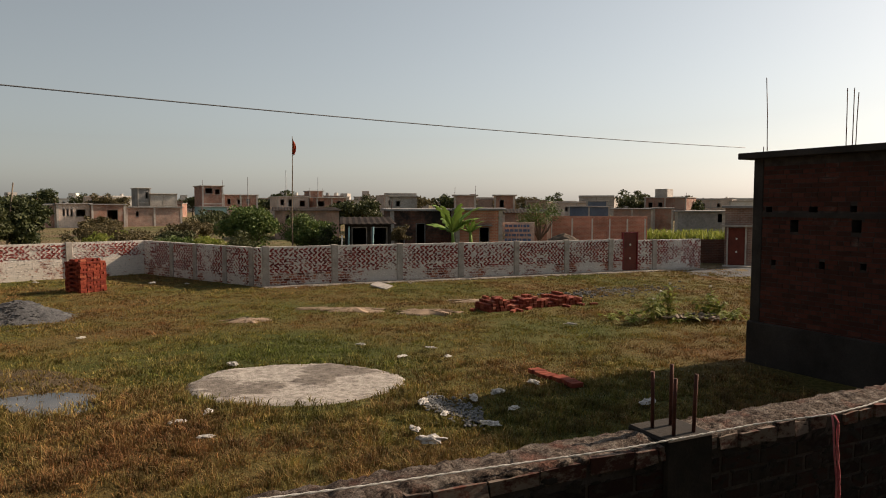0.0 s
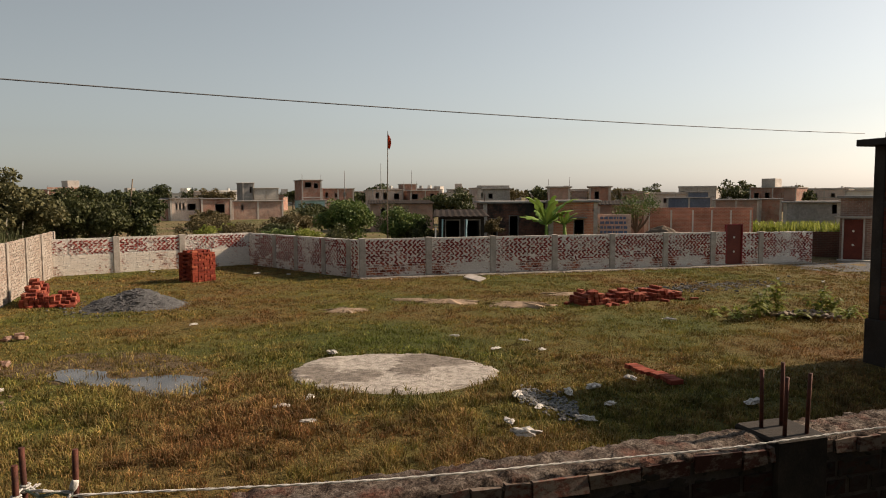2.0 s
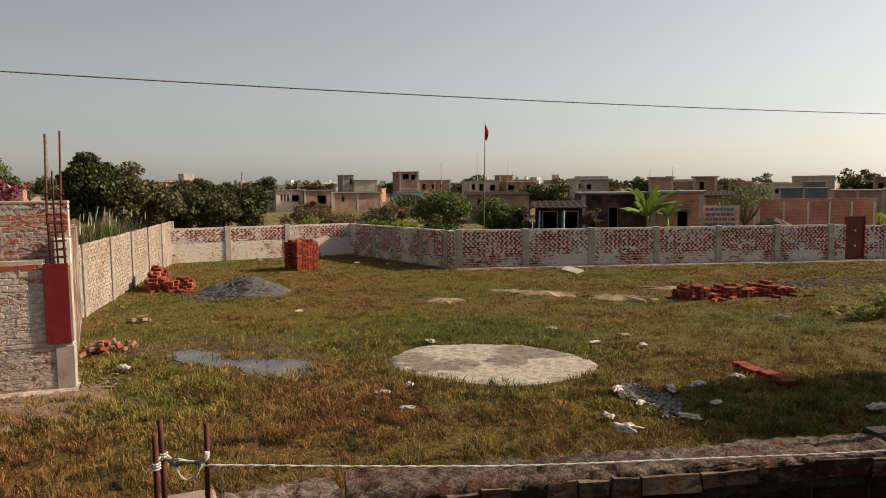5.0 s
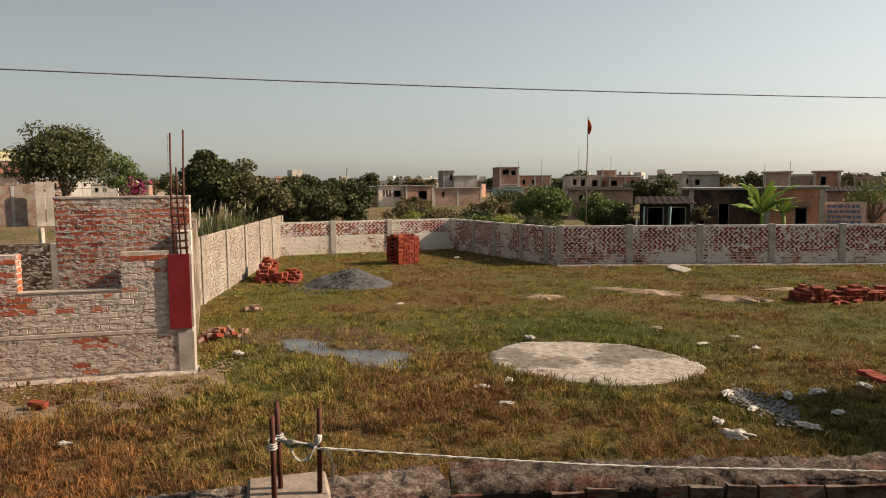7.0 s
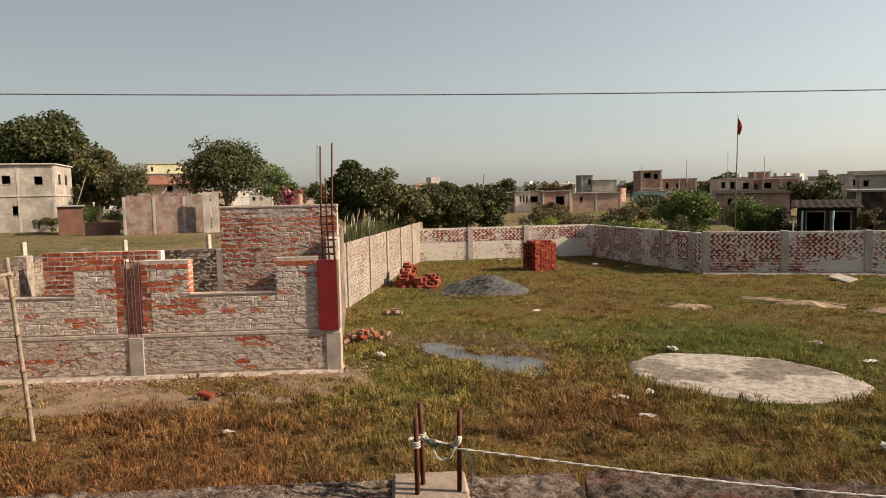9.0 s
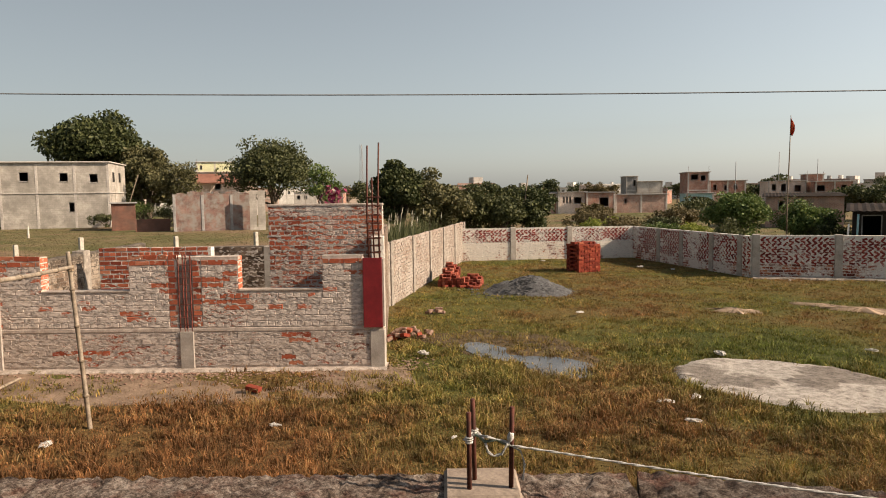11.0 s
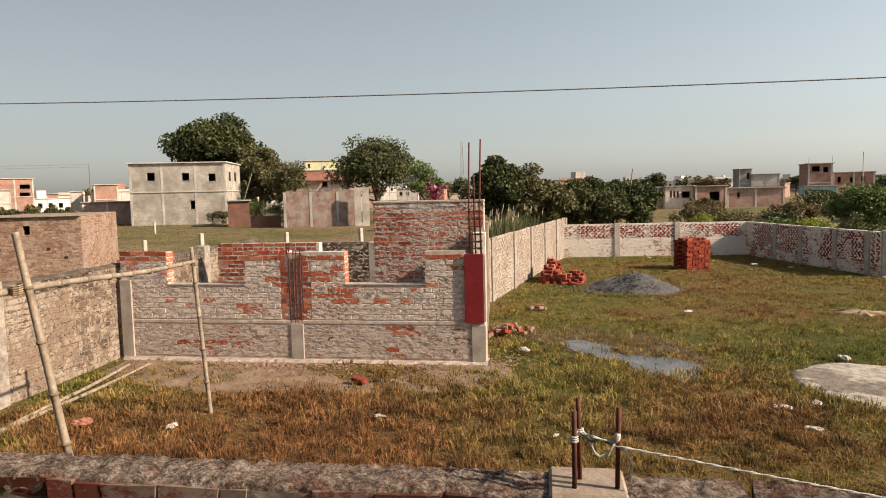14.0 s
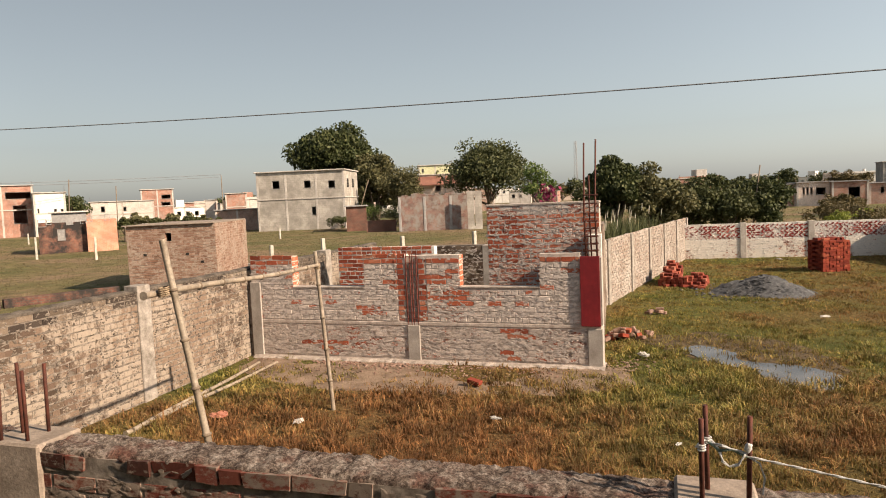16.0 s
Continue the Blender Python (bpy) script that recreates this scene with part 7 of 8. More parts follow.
# ---- trees ----
def tree(leaf_name, at, top, low, radius, label, seed=1, n=1500, leaf=0.3, bare=False):
    """A tapered trunk with limbs and a crown of many small leaves in uneven clumps."""
    rs = np.random.default_rng(seed)
    low, n, radius, leaf = low if bare else max(0.2, min(low, top * 0.24)), int(n * (6.5 if n >= 2000 else 5)), radius * 1.02, leaf * (0.9 if n >= 2000 else 0.74)
    kind = "bush" if "bush" in label or "scrub" in label else "tree"
    tr = thing(kind, label, kind, "trees and bushes", at=(*at, 0))
    mid, half = (top + low) / 2, (top - low) / 2
    bm = bmesh.new()
    r0 = max(0.05, 0.035 * top)
    fork = max(0.15, low * 0.9)
    add_tube(bm, [(0, 0, -0.15), (0.05, 0.02, fork * 0.5), (0, 0.05, fork), (0.1, 0, mid)], [r0 * 1.25, r0, r0 * 0.85, r0 * 0.5], 8, 0.08)
    clumps = []
    for k in range(max(12, int(12 + n / 300))):
        u = rs.normal(size=3)
        u /= np.linalg.norm(u)
        u[2] = abs(u[2]) * 1.0 - 0.35 if rs.random() < 0.75 else u[2]
        q = rs.uniform(0.4, 1.0)
        c = np.array([u[0] * radius * q, u[1] * radius * q, mid + u[2] * half * q])
        clumps.append((c, rs.uniform(0.22, 0.46) * min(radius, half * 1.3)))
        if k < 9:
            e = Vector(c)
            add_tube(bm, [(0, 0.05, fork), tuple(Vector((0, 0.05, fork)).lerp(e, 0.55) + Vector((0, 0, -0.06 * top))), tuple(e)], [r0 * 0.5, r0 * 0.32, r0 * 0.1], 5, 0.1)
    part("trunk", bm, M["bark"], tr)
    per = np.array([c[1] ** 2 for c in clumps])
    idx = rs.choice(len(clumps), n, p=per / per.sum())
    cen, rad = np.array([c[0] for c in clumps])[idx], np.array([c[1] for c in clumps])[idx]
    d = rs.normal(size=(n, 3))
    d /= np.linalg.norm(d, axis=1)[:, None]
    pos = cen + d * (rad * rs.uniform(0.12, 1.0, n) ** 0.5)[:, None] * np.array([1.15, 1.15, 0.8])
    pos[:, 2] = np.maximum(pos[:, 2], 0.08)
    a = rs.normal(size=(n, 3)) + d * 0.4
    a /= np.linalg.norm(a, axis=1)[:, None]
    b = np.cross(a, rs.normal(size=(n, 3)))
    b /= np.linalg.norm(b, axis=1)[:, None]
    s = leaf * rs.uniform(0.5, 1.25, n)[:, None]
    verts = np.stack([pos - a * s * 0.6, pos + b * s * 0.33 + a * s * 0.05, pos + a * s * 0.6, pos - b * s * 0.33 + a * s * 0.05], 1).reshape(-1, 3)
    from_arrays("crown", verts, np.arange(4 * n).reshape(-1, 4), M[leaf_name], tr)
    return tr


tree("leaf_dark", (-90.9, 42.1), 13.9, 6.4, 5.3, "tall dark mango tree with a dense crown", seed=1, n=6000, leaf=0.5, bare=True)
tree("leaf_olive", (-84.58, 45.27), 10.77, 0.10, 2.9, "dark tree leaning beside a taller one", seed=2, n=3600, leaf=0.45)
tree("leaf_olive", (-74.08, 43.53), 9.01, 0.10, 2.54, "light airy tree with thin limbs", seed=3, n=1400, leaf=0.35)
tree("leaf_mid", (-61.5, 47.1), 9.4, 2.83, 4.3, "broad leafy tree with an uneven crown", seed=4, n=3000, leaf=0.33)
tree("leaf_light", (-52.20, 46.49), 6.45, 2.96, 1.84, "thin sparse tree with bare limbs", seed=5, n=500, leaf=0.3)
tree("leaf_dark", (-24.26, 26.45), 5.24, 1.54, 1.18, "dense dark bushy tree behind a boundary wall", seed=6, n=3600, leaf=0.2)
tree("leaf_olive", (-23.25, 28.63), 4.31, 1.42, 1.52, "olive-green bushy tree behind a boundary wall", seed=7, n=3200, leaf=0.2)
tree("leaf_mid", (-24.70, 33.82), 3.39, 1.13, 1.55, "rounded green bush behind a boundary wall", seed=8, n=2400, leaf=0.2)
tree("leaf_mid", (-23.36, 34.76), 3.21, 1.09, 1.38, "rounded green bush behind a boundary wall", seed=9, n=2200, leaf=0.2)
tree("leaf_dark", (-23.07, 37.32), 3.53, 1.02, 1.52, "dark round tree beside a leaning pole", seed=10, n=3000, leaf=0.22)
tree("leaf_dark", (-80.44, 114.44), 5.91, 3.05, 2.76, "distant round dark-leaved tree", seed=11, n=900, leaf=0.5)
tree("leaf_dark", (-80.24, 138.28), 5.91, 2.99, 2.89, "distant tree over roofs", seed=12, n=700, leaf=0.5)
tree("leaf_dry", (-74.35, 152.73), 5.39, 2.76, 4.19, "distant olive tree over roofs", seed=13, n=700, leaf=0.5)
tree("leaf_dark", (-124.48, 11.29), 6.69, 3.64, 3.49, "round dark tree behind white houses", seed=14, n=1200, leaf=0.45)
tree("leaf_light", (-10.78, 38.64), 3.19, 0.86, 1.51, "bright green bush beside a boundary wall", seed=15, n=2600, leaf=0.17)
tree("leaf_light", (-7.15, 37.45), 2.46, 0.93, 1.19, "bright green bush beside a flag pole", seed=16, n=2000, leaf=0.15)
tree("leaf_dry", (-15.14, 41.43), 2.28, 0.69, 1.88, "low olive scrub behind a wall", seed=17, n=1500, leaf=0.17)
tree("leaf_mid", (-15.44, 39.18), 1.68, 0.82, 1.38, "low green scrub behind a wall", seed=18, n=1000, leaf=0.17)
tree("leaf_dark", (-8.13, 69.66), 3.64, 0.62, 2.30, "dark tree between houses", seed=19, n=1300, leaf=0.35)
tree("leaf_dark", (-11.56, 77.27), 3.32, 0.98, 1.92, "dark tree between houses", seed=20, n=800, leaf=0.35)
tree("leaf_dry", (-2.46, 39.06), 2.13, 0.91, 0.70, "bare brownish bush before a house", seed=21, n=500, leaf=0.14)
tree("leaf_light", (6.72, 47.68), 3.56, 0.64, 1.42, "feathery light green tree with drooping sprays", seed=22, n=420, leaf=0.16)
tree("leaf_dark", (51.00, 141.23), 3.98, 2.02, 2.22, "distant tree over roofs", seed=23, n=500, leaf=0.5)
tree("leaf_dark", (46.40, 163.71), 3.57, 1.83, 2.79, "distant tree over roofs", seed=24, n=400, leaf=0.5)
tree("leaf_dark", (-61.42, 169.32), 5.32, 2.97, 3.25, "distant tree over roofs", seed=25, n=500, leaf=0.5)
tree("leaf_dark", (-47.25, 184.16), 4.80, 3.00, 3.43, "distant tree over roofs", seed=26, n=500, leaf=0.5)
tree("leaf_dark", (-23.36, 198.77), 5.63, 3.04, 4.27, "distant tree over roofs", seed=27, n=500, leaf=0.5)
tree("leaf_dry", (-73.25, 153.52), 4.95, 2.95, 4.19, "distant olive tree over roofs", seed=28, n=600, leaf=0.5)
tree("leaf_dark", (-79.79, 138.79), 5.88, 2.94, 2.63, "distant tree over roofs", seed=29, n=600, leaf=0.5)
tree("leaf_mid", (-75.11, 11.47), 2.82, 1.86, 0.75, "low green bush at the edge of a field", seed=40, n=420, leaf=0.3)
tree("leaf_olive", (-74.88, 12.86), 3.03, 1.78, 0.94, "low green bush at the edge of a field", seed=41, n=420, leaf=0.3)
tree("leaf_mid", (-74.59, 14.40), 2.79, 1.70, 0.81, "low green bush at the edge of a field", seed=42, n=420, leaf=0.3)
tree("leaf_olive", (-74.27, 15.97), 2.65, 1.61, 0.94, "low green bush at the edge of a field", seed=43, n=420, leaf=0.3)
tree("leaf_mid", (-73.91, 17.57), 2.69, 1.53, 0.87, "low green bush at the edge of a field", seed=44, n=420, leaf=0.3)
tree("leaf_olive", (-73.55, 19.00), 2.39, 1.45, 0.81, "low green bush at the edge of a field", seed=45, n=420, leaf=0.3)
tree("leaf_mid", (-73.22, 20.22), 2.09, 1.38, 0.62, "low green bush at the edge of a field", seed=46, n=420, leaf=0.3)


for k, (x, y, h, r, leaf_) in enumerate(((-13.2, 33.6, 1.8, 1.2, "leaf_light"), (-11.6, 33.4, 1.6, 1.1, "leaf_weed"), (-9.6, 33.0, 1.7, 0.9, "leaf_mid"), (-16.4, 36.6, 1.8, 1.5, "leaf_dry"), (-18.2, 37.6, 1.7, 1.4, "leaf_weed"), (-6.0, 36.6, 1.9, 0.9, "leaf_dark"), (-20.6, 41.0, 2.0, 1.6, "leaf_dry"), (-13.0, 46.0, 2.4, 1.6, "leaf_mid"), (-9.4, 47.0, 2.6, 1.4, "leaf_dark"), (-26.0, 52.0, 2.0, 2.0, "leaf_dry"), (-19.0, 55.0, 2.4, 1.8, "leaf_mid"), (-33.0, 66.0, 2.2, 2.0, "leaf_dry"), (-24.0, 72.0, 2.8, 2.2, "leaf_dark"), (2.8, 43.0, 1.9, 0.9, "leaf_mid"), (-71.6, 33.6, 1.7, 1.5, "leaf_mid"), (-77.0, 40.5, 3.2, 2.4, "leaf_light"), (-73.0, 41.5, 2.6, 2.2, "leaf_mid"), (-80.5, 41.0, 3.4, 2.4, "leaf_mid"), (-63.0, 42.5, 2.2, 1.8, "leaf_dark"))):
    tree(leaf_, (x, y), h, 0.2, r, "low green scrub bush on rough ground", seed=120 + k, n=700, leaf=0.16 if y < 50 else 0.26)


def skyline():
    """Roofs and tree clumps far off, all along the horizon."""
    rng = random.Random(31)
    # many pale walls: haze of the distance is put into the colours
    mats = ("plaster_grey", "brick_town", "plaster_pink", "brick_town_dark", "whitewash", "plaster_grey", "plaster_pink", "plaster_grey")
    labels = ("distant grey concrete house in a dense town", "distant brick house in a dense town", "distant pale plastered house in a dense town", "distant brown brick house in a dense town", "distant whitewashed house in a dense town", "distant grey concrete house in a dense town", "distant pale plastered house in a dense town", "distant grey concrete house in a dense town")
    for i in range(90):
        az = -33 + 128 * (i + rng.uniform(0.1, 0.9)) / 90
        d = rng.uniform(140, 320)
        k = rng.randrange(8)
        a = radians(az)
        w, h = rng.uniform(5, 12), rng.uniform(2.9, 4.9) + (d - 150) * 0.0075
        ops = [(x, h - 2.0, 0.9, 1.1) for x in [0.8 + 2.0 * j for j in range(int((w - 1) / 2.0))] if rng.random() < 0.75]
        building("house", (-math.sin(a) * d - w / 2 * math.cos(a), math.cos(a) * d - w / 2 * math.sin(a)), az + rng.uniform(-18, 18), w, 7, h, M[mats[k]], labels[k], ops, "house", crown=True)
    for i in range(60):
        az = -33 + 130 * (i + rng.uniform(0, 1)) / 60
        d = rng.uniform(120, 330)
        a = radians(az)
        tree(rng.choice(("leaf_dark", "leaf_mid", "leaf_mid", "leaf_dry")), (round(-math.sin(a) * d, 1), round(math.cos(a) * d, 1)), rng.uniform(4.2, 6.4) + (d - 120) * 0.009, 0.4, rng.uniform(2.5, 6.0), "distant rounded tree among far houses", seed=200 + i, n=260, leaf=0.9)


skyline()


def banana(at, size=1.0):
    """A banana plant: a sheathed stem and long arching split leaves."""
    bp = thing("banana_plant", "bright green banana plant with long arching leaves", "banana plant", at=(*at, 0))
    part("stem", tube([(0, 0, -0.1), (0.03, 0, 0.9), (0, 0.02, 1.75)], [0.13, 0.11, 0.06], 9), M["leaf_banana"], bp)
    rs = random.Random(4)
    for k in range(14):
        az, ln, lift = k * 2.4 + rs.uniform(-0.3, 0.3), size * rs.uniform(1.2, 2.1), size * rs.uniform(0.2, 1.9)
        bm = bmesh.new()
        d, s = Vector((math.cos(az), math.sin(az), 0)), Vector((-math.sin(az), math.cos(az), 0))
        rows = []
        for i in range(13):
            t = i / 12
            c = Vector((0, 0, 1.5)) + d * ln * (0.72 * t) + Vector((0, 0, lift * (1.55 * t - 0.85 * t * t)))
            w = 0.15 * size * math.sin(math.pi * min(1.0, 0.04 + t * 0.96)) ** 0.7 * (0.7 + 0.3 * ((i * 7 + k) % 3))
            rows.append([bm.verts.new(c - s * w + Vector((0, 0, -0.10 * w / 0.17))), bm.verts.new(c), bm.verts.new(c + s * w + Vector((0, 0, -0.10 * w / 0.17)))])
        for p, q in zip(rows, rows[1:]):
            for j in range(2):
                bm.faces.new((p[j], p[j + 1], q[j + 1], q[j])).smooth = True
        part("leaf", bm, M["leaf_banana"], bp)


banana((0.6, 38.6), 1.3)
banana((1.6, 38.8), 0.6)


def blades(name, label, pos, height, width, mat, rs, lean=0.45, category="grass", segs=1, away=None):
    """Grass blades as one mesh: a leaning triangle each, or two joined quads where segs is 2."""
    n = len(pos)
    az, ln = rs.uniform(0, 2 * np.pi, n) if away is None else away + rs.normal(0, 0.7, n), lean * rs.uniform(0.1, 1.0, n)
    d = np.stack([np.cos(az), np.sin(az), np.zeros(n)], 1)
    f = rs.uniform(0, 2 * np.pi, n)
    s = np.stack([np.cos(f), np.sin(f), np.zeros(n)], 1) * (width / 2)[:, None]
    up = np.zeros((n, 3))
    up[:, 2] = height
    tip = pos + up + d * (height * ln)[:, None]
    base = pos.copy()
    base[:, 2] -= 0.015
    if segs == 1:
        v = np.stack([base - s, base + s, tip], 1).reshape(-1, 3)
        return from_arrays(name, v, np.arange(3 * n).reshape(-1, 3), mat, None, label, category, "stuff")
    midp = pos + up * 0.58 + d * (height * ln * 0.3)[:, None]
    tip[:, 2] -= height * ln * 0.25
    v = np.stack([base - s, base + s, midp + s * 0.85, midp - s * 0.85, tip + s * 0.15, tip - s * 0.15], 1).reshape(-1, 3)
    k = np.arange(n)[:, None] * 6
    fc = np.concatenate([k + [0, 1, 2, 3], k + [3, 2, 4, 5]], 1).reshape(-1, 4)
    return from_arrays(name, v, fc, mat, None, label, category, "stuff")


PLOT = [(NW1[0], NW1[1] + 0.3), (BEND[0] - 0.1, BEND[1] + 0.3), (NW0[0], NW0[1] + 0.4), (-8.2, -2.4), (-13.7, 4.35), (HC[0] + 0.12, HC[1] - 0.05), (-12.8, 13.7), (-18.8, 24.95), (-13.15, 30.35), (-6.65, 25.45), (13.3, 33.4), (13.0, 22.0), (6.0, 13.9)]


def grass_field():
    rs = np.random.default_rng(77)
    n = 125000
    d = 2.6 + (37 - 2.6) * rs.random(n) ** 1.35
    az = np.radians(rs.uniform(-36, 96, n))
    x, y = -np.sin(az) * d, np.cos(az) * d
    keep = in_poly(x, y, PLOT) & ~(in_poly((x + 6.8) / 0.82 - 6.8, (y - 10.67) / 0.72 + 10.67, PUDDLE) & (rs.random(n) < 0.88))
    keep &= ((x - DISC[0]) / DISC[2]) ** 2 + ((y - DISC[1]) / DISC[3]) ** 2 > 0.84 + 0.24 * rs.random(n)
    keep &= ~(in_poly(x, y, BARE) & (rs.random(n) < np.clip(1.25 - 0.4 * np.abs((x - HC[0]) * math.sin(radians(HOUSE_TURN)) - (y - HC[1]) * math.cos(radians(HOUSE_TURN))), 0.35, 0.95) - 0.3 * (np.hypot(x + 8.2, y - 7.6) < 1.5))) & ~(in_poly(x, y, MUD) & (rs.random(n) < 0.45))
    for sx, sy, a, b in ((-5.1, 18.2, 0.75, 0.5), (-2.55, 20.0, 1.15, 0.55), (-0.35, 19.7, 1.1, 0.6), (1.1, 22.0, 1.3, 0.6), (-3.6, 20.4, 0.8, 0.35), (-11.3, 18.35, 1.45, 1.2), (-12.5, 24.2, 0.7, 0.6)):
        keep &= (((x - sx) / a) ** 2 + ((y - sy) / b) ** 2 > 0.5 + 0.5 * rs.random(n)) | (rs.random(n) < (0.35 if sy < 23 and sx > -8 else 0.0))
    x, y, d = x[keep], y[keep], d[keep]
    # broad and fine waves decide how tall and how dense the tufts stand
    clump = np.array([0.9 * noise.noise((a * 0.8, b * 0.8, 1)) + 1.3 * noise.noise((a * 2.6, b * 2.6, 5)) + 0.8 * noise.noise((a * 6.0, b * 6.0, 9)) for a, b in zip(x, y)])
    thin = rs.random(len(x)) < np.clip(0.85 + 0.5 * clump, 0.45, 1.0)
    x, y, d, clump = x[thin], y[thin], d[thin], clump[thin]
    # the turf is short and trodden towards the far walls, tufted near the wet ground
    turf = 0.62 + 0.38 * np.clip((16.5 - np.hypot(x + 2.5, y)) / 5.0, 0, 1)
    tall = np.clip(0.082 + 0.078 * clump, 0.025, 0.21) * rs.uniform(0.6, 1.4, len(x)) * turf
    z = np.array([ground_height(a, b) for a, b in zip(x, y)])
    per = 10
    k = np.repeat(np.arange(len(x)), per)
    m = len(k)
    ang, off = rs.uniform(0, 2 * np.pi, m), np.abs(rs.normal(0, 0.5, m))
    spread = np.clip(0.045 + 0.010 * d[k], 0.08, 0.28)
    px, py = x[k] + np.cos(ang) * off * spread, y[k] + np.sin(ang) * off * spread
    pos = np.stack([px, py, z[k]], 1)
    h = tall[k] * rs.uniform(0.45, 1.15, m) * np.where(d[k] < 12, 1.05, 0.85)
    w = np.clip(0.0066 * (d[k] / 6.0), 0.0055, 0.045) * rs.uniform(0.7, 1.6, m)
    near_by = d[k] < 14
    for sel, name, label, segs in ((near_by, "grass_near", "tangled green and rust-brown grass of a vacant plot", 2), (~near_by, "grass_plot", "short patchy grass of a vacant plot, green and brown", 1)):
        blades(name, label, pos[sel], h[sel], w[sel], M["grass"], rs, 1.25, segs=segs, away=ang[sel])
    q = rs.choice(len(x), 36000)
    q = q[(d[q] < 15) & (clump[q] > -0.25)]
    blades("grass_stalks", "taller dry grass stalks among the turf", np.stack([x[q], y[q], z[q]], 1), rs.uniform(0.08, 0.21, len(q)), 0.0040 * np.clip(d[q] / 6, 0.8, 2.2), M["grass_tip"], rs, 1.2, segs=2)


grass_field()


def outer_field():
    """Coarse tufts on the open fields outside the walls."""
    rs = np.random.default_rng(78)
    n = 90000
    d = 16 + 90 * rs.random(n) ** 1.1
    az = np.radians(rs.uniform(30, 96, n))
    x, y = -np.sin(az) * d, np.cos(az) * d
    keep = ~in_poly(x, y, PLOT) & ~in_poly(x, y, [(-8, 9), (-14, 4), (-19, 9.5), (-13, 14)]) & (d > 17)
    x, y, d = x[keep], y[keep], d[keep]
    pos = np.stack([x, y, 0 * x], 1)
    blades("field_tufts", "short dry grass tufts on the open field", pos, rs.uniform(0.03, 0.07, len(x)), 0.0011 * d * rs.uniform(0.6, 1.4, len(x)), M["field_grass"], rs, 0.8)
    # verge behind the far wall
    n = 11000
    d = 33 + 65 * rs.random(n)
    az = np.radians(rs.uniform(-26, 38, n))
    x, y = -np.sin(az) * d, np.cos(az) * d
    keep = ~in_poly(x, y, PLOT)
    x, y, d = x[keep], y[keep], d[keep]
    blades("verge_tufts", "rough grass beyond the boundary wall", np.stack([x, y, 0 * x], 1), rs.uniform(0.03, 0.10, len(x)), 0.0018 * d * rs.uniform(0.6, 1.4, len(x)), M["field_grass"], rs, 0.7)


outer_field()


def leaf_shapes(p, az, droop, length, width):
    """Broad pointed leaves, folded along the midrib: two quads and two tips each, as arrays of corners."""
    u = np.stack([np.cos(az), np.sin(az), droop], 1) * length[:, None]
    s = np.stack([-np.sin(az), np.cos(az), 0 * az + 0.25], 1) * width[:, None]
    s2 = np.stack([np.sin(az), -np.cos(az), 0 * az + 0.25], 1) * width[:, None]
    left = np.stack([p, p + u * 0.4 + s, p + u, p + u * 0.45], 1)
    right = np.stack([p, p + u * 0.45, p + u, p + u * 0.4 + s2], 1)
    return np.concatenate([left, right], 1).reshape(-1, 3)


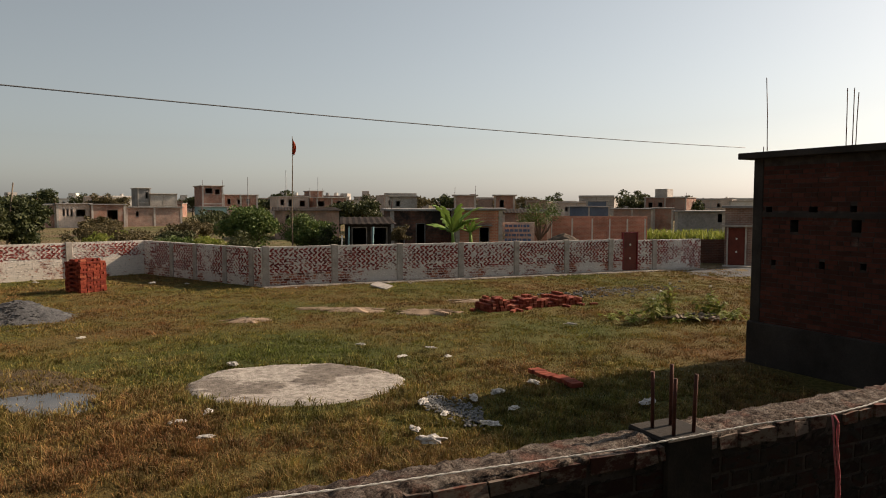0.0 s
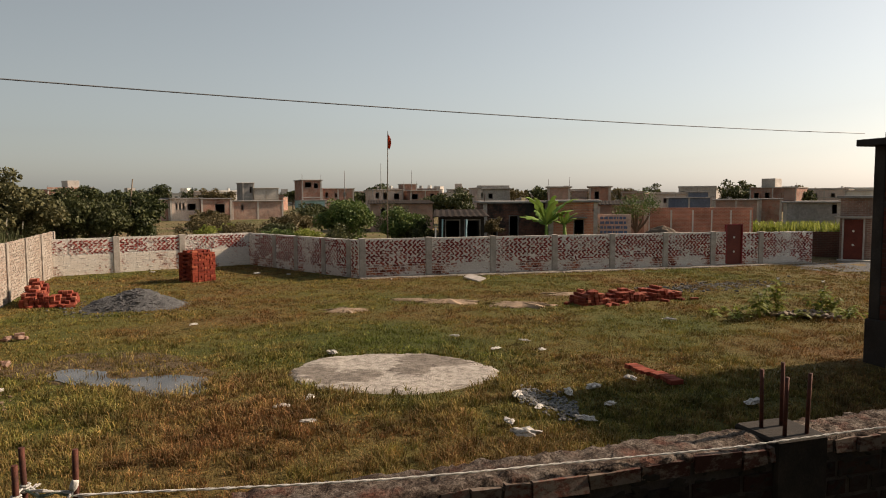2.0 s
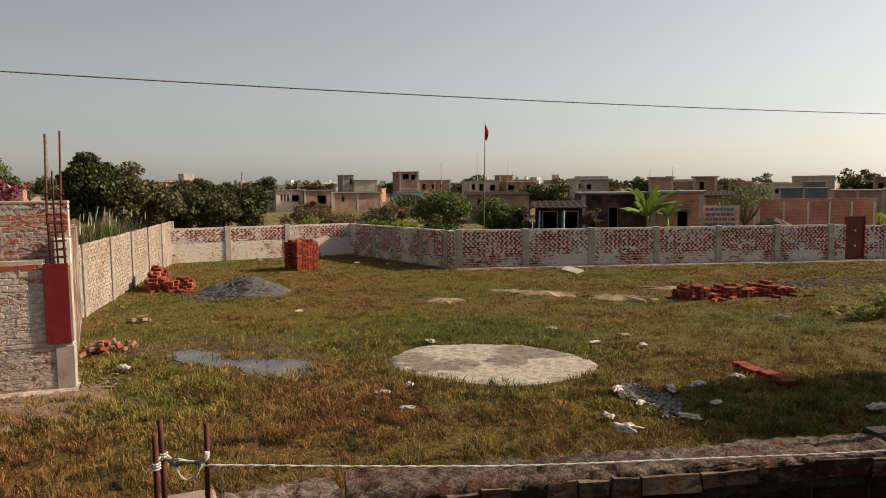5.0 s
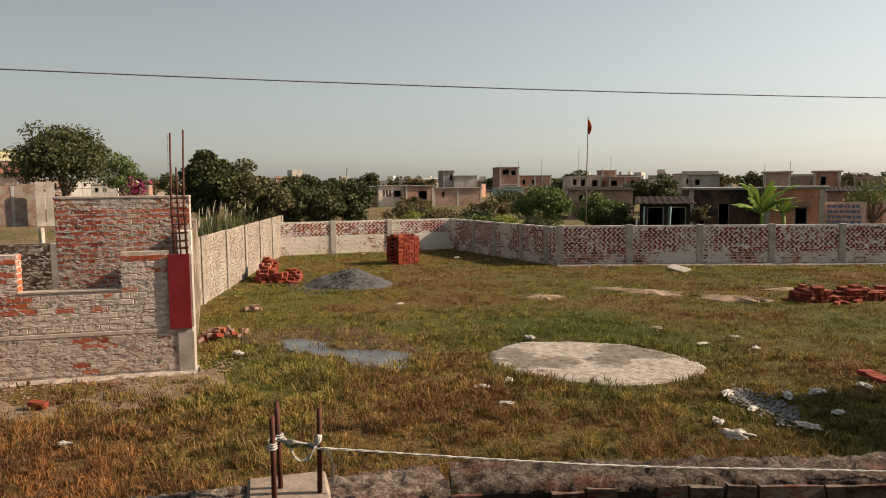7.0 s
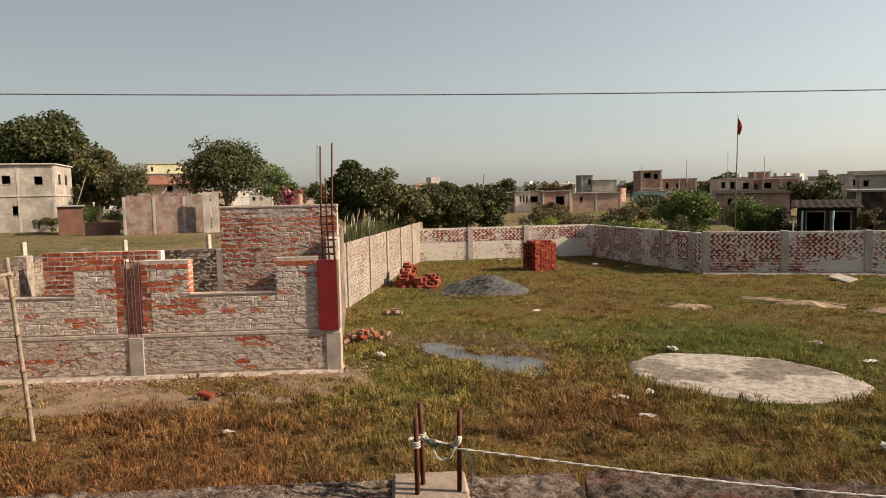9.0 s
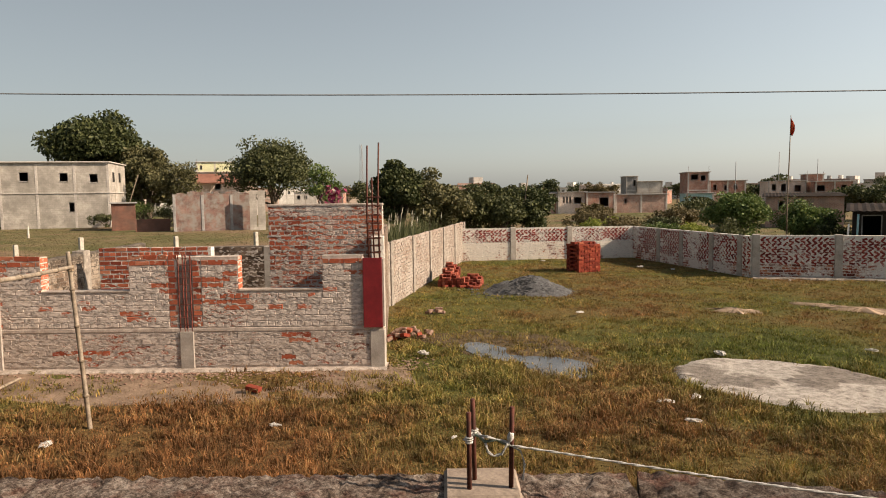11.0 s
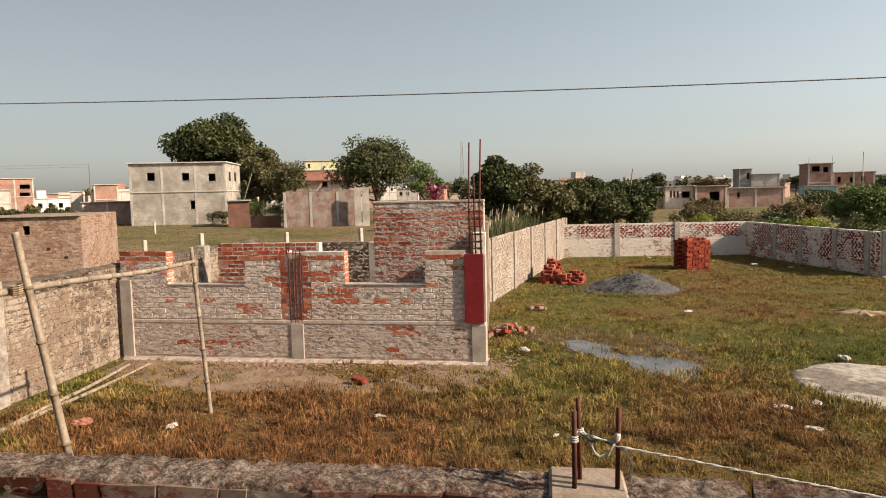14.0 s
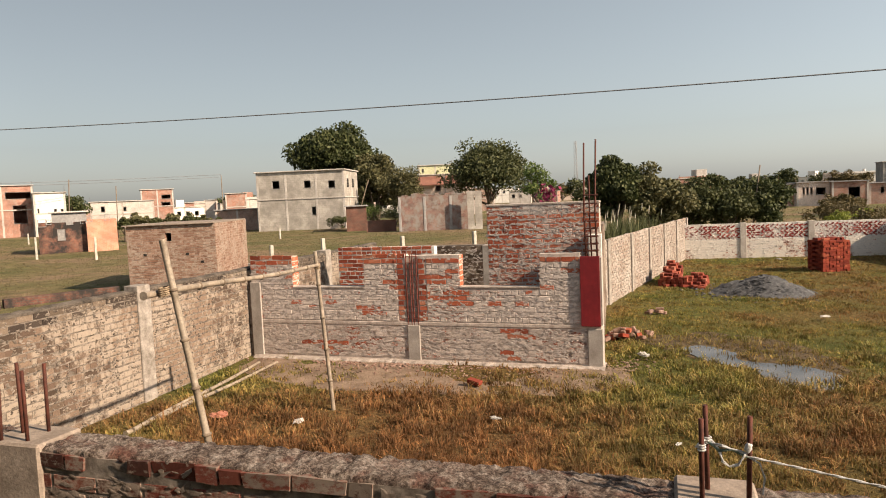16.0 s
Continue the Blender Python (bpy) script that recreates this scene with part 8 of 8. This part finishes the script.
def weeds():
    """A few tall broad-leaved weeds with white heads, over low creeping ones."""
    rs = np.random.default_rng(5)
    tall = [(5.6, 18.05, 0.85), (5.95, 18.4, 0.55), (6.2, 18.7, 0.92), (7.45, 18.6, 0.85), (7.2, 18.9, 0.6)]
    low = [(4.7, 18.5, 0.2), (5.2, 18.9, 0.25), (5.0, 18.1, 0.2), (6.6, 18.8, 0.28), (6.9, 18.3, 0.22), (7.9, 18.9, 0.3), (8.1, 19.3, 0.25), (7.7, 18.3, 0.22), (6.4, 18.1, 0.2), (5.7, 18.7, 0.3)]
    for sx, sy, hgt in tall + low:
        up = hgt > 0.4
        wd = thing("weed_plant", "tall leafy green weed with a white flower head" if up else "low creeping green weed in the grass", "weed", "weeds", at=(sx, sy, ground_height(sx, sy)))
        bm, vs = bmesh.new(), []
        for k in range(5):
            a, r = rs.uniform(0, 6.28), rs.uniform(0.1, 0.3) if up else rs.uniform(0.25, 0.55)
            top = np.array([r * math.cos(a), r * math.sin(a), hgt * (1.0 if k == 0 else rs.uniform(0.5, 0.85))])
            add_tube(bm, [(0, 0, -0.03), tuple(top * (0.35, 0.35, 0.55)), tuple(top)], [0.011, 0.009, 0.005], 5)
            m = 15 if up else 7
            t = rs.uniform(0.3, 1.02, m)
            p = np.stack([top[0] * t, top[1] * t, top[2] * (1.25 * t - 0.25 * t * t)], 1) + rs.normal(0, 0.012, (m, 3))
            vs.append(leaf_shapes(p, rs.uniform(0, 6.28, m), rs.uniform(-0.7, 0.25, m), rs.uniform(0.11, 0.23, m), rs.uniform(0.035, 0.07, m)))
            if up and k == 0:
                head = bmesh.new()
                for q in range(6):
                    bmesh.ops.create_icosphere(head, subdivisions=1, radius=rs.uniform(0.014, 0.024), matrix=Matrix.Translation((top[0] + rs.normal(0, 0.022), top[1] + rs.normal(0, 0.022), top[2] + 0.02 + rs.normal(0, 0.012))))
                part("flower_head", head, M["whitewash"], wd, "white flower head")
        part("stem", bm, M["leaf_weed"], wd)
        v = np.concatenate(vs)
        from_arrays("foliage", v, np.arange(len(v)).reshape(-1, 4), M["leaf_weed"], wd)


weeds()
rs = np.random.default_rng(15)
# reeds behind the long wall
n = 2600
t = rs.random(n)
rx, ry = -14.2 - 6.2 * t - rs.uniform(0.2, 2.6, n), 14.6 + 11.0 * t - rs.uniform(-0.3, 0.9, n) * 0
blades("reeds", "dense tall green reeds behind a boundary wall", np.stack([rx, ry, 0 * rx], 1), rs.uniform(0.9, 2.15, n), rs.uniform(0.03, 0.06, n), M["leaf_mid"], rs, 0.25, "reeds", 2)
k = rs.choice(n, 40)
bm = bmesh.new()
for i in k:
    x, y, h = rx[i], ry[i], rs.uniform(1.9, 2.5)
    add_tube(bm, [(x, y, h - 0.35), (x + 0.02, y, h - 0.15), (x + 0.05, y, h)], [0.008, 0.02, 0.005], 4)
tagged(new("reed_plumes", mesh_of(bm, "reed_plumes", M["plume"])), "pale feathery plumes over the reeds", "reeds", kind="stuff")
# crop rows before the far sheds
n = 1500
cx, cy = rs.uniform(15.4, 21.6, n), rs.uniform(-1, 1, n)
pos = np.stack([cx, 53.4 - 0.32 * (cx - 16.2) + 2.2 * cy, 0 * cx], 1)
blades("crop_rows", "strip of green maize before far sheds", pos, rs.uniform(0.8, 1.35, n), rs.uniform(0.07, 0.14, n), M["leaf_weed"], rs, 0.5, "crop", 2)
# pink blossom over a far wall
n = 110
c = np.array([-40.6, 36.9, 3.0])
p = c + rs.normal(size=(n, 3)) * (0.4, 0.3, 0.36)
a, b = rs.normal(size=(n, 3)) * 0.1, rs.normal(size=(n, 3)) * 0.1
bl = thing("blossom_bush", "bush of vivid pink blossom over a wall", "bush", "trees and bushes", at=(0, 0, 0))
from_arrays("blossom", np.stack([p - a, p + b, p + a, p - b], 1).reshape(-1, 3), np.arange(4 * n).reshape(-1, 4), M["blossom"], bl)
part("stem", tube([(-40.6, 36.9, -0.1), (-40.5, 36.95, 1.6), (-40.6, 36.9, 3.0)], [0.07, 0.05, 0.02], 6), M["bark"], bl)
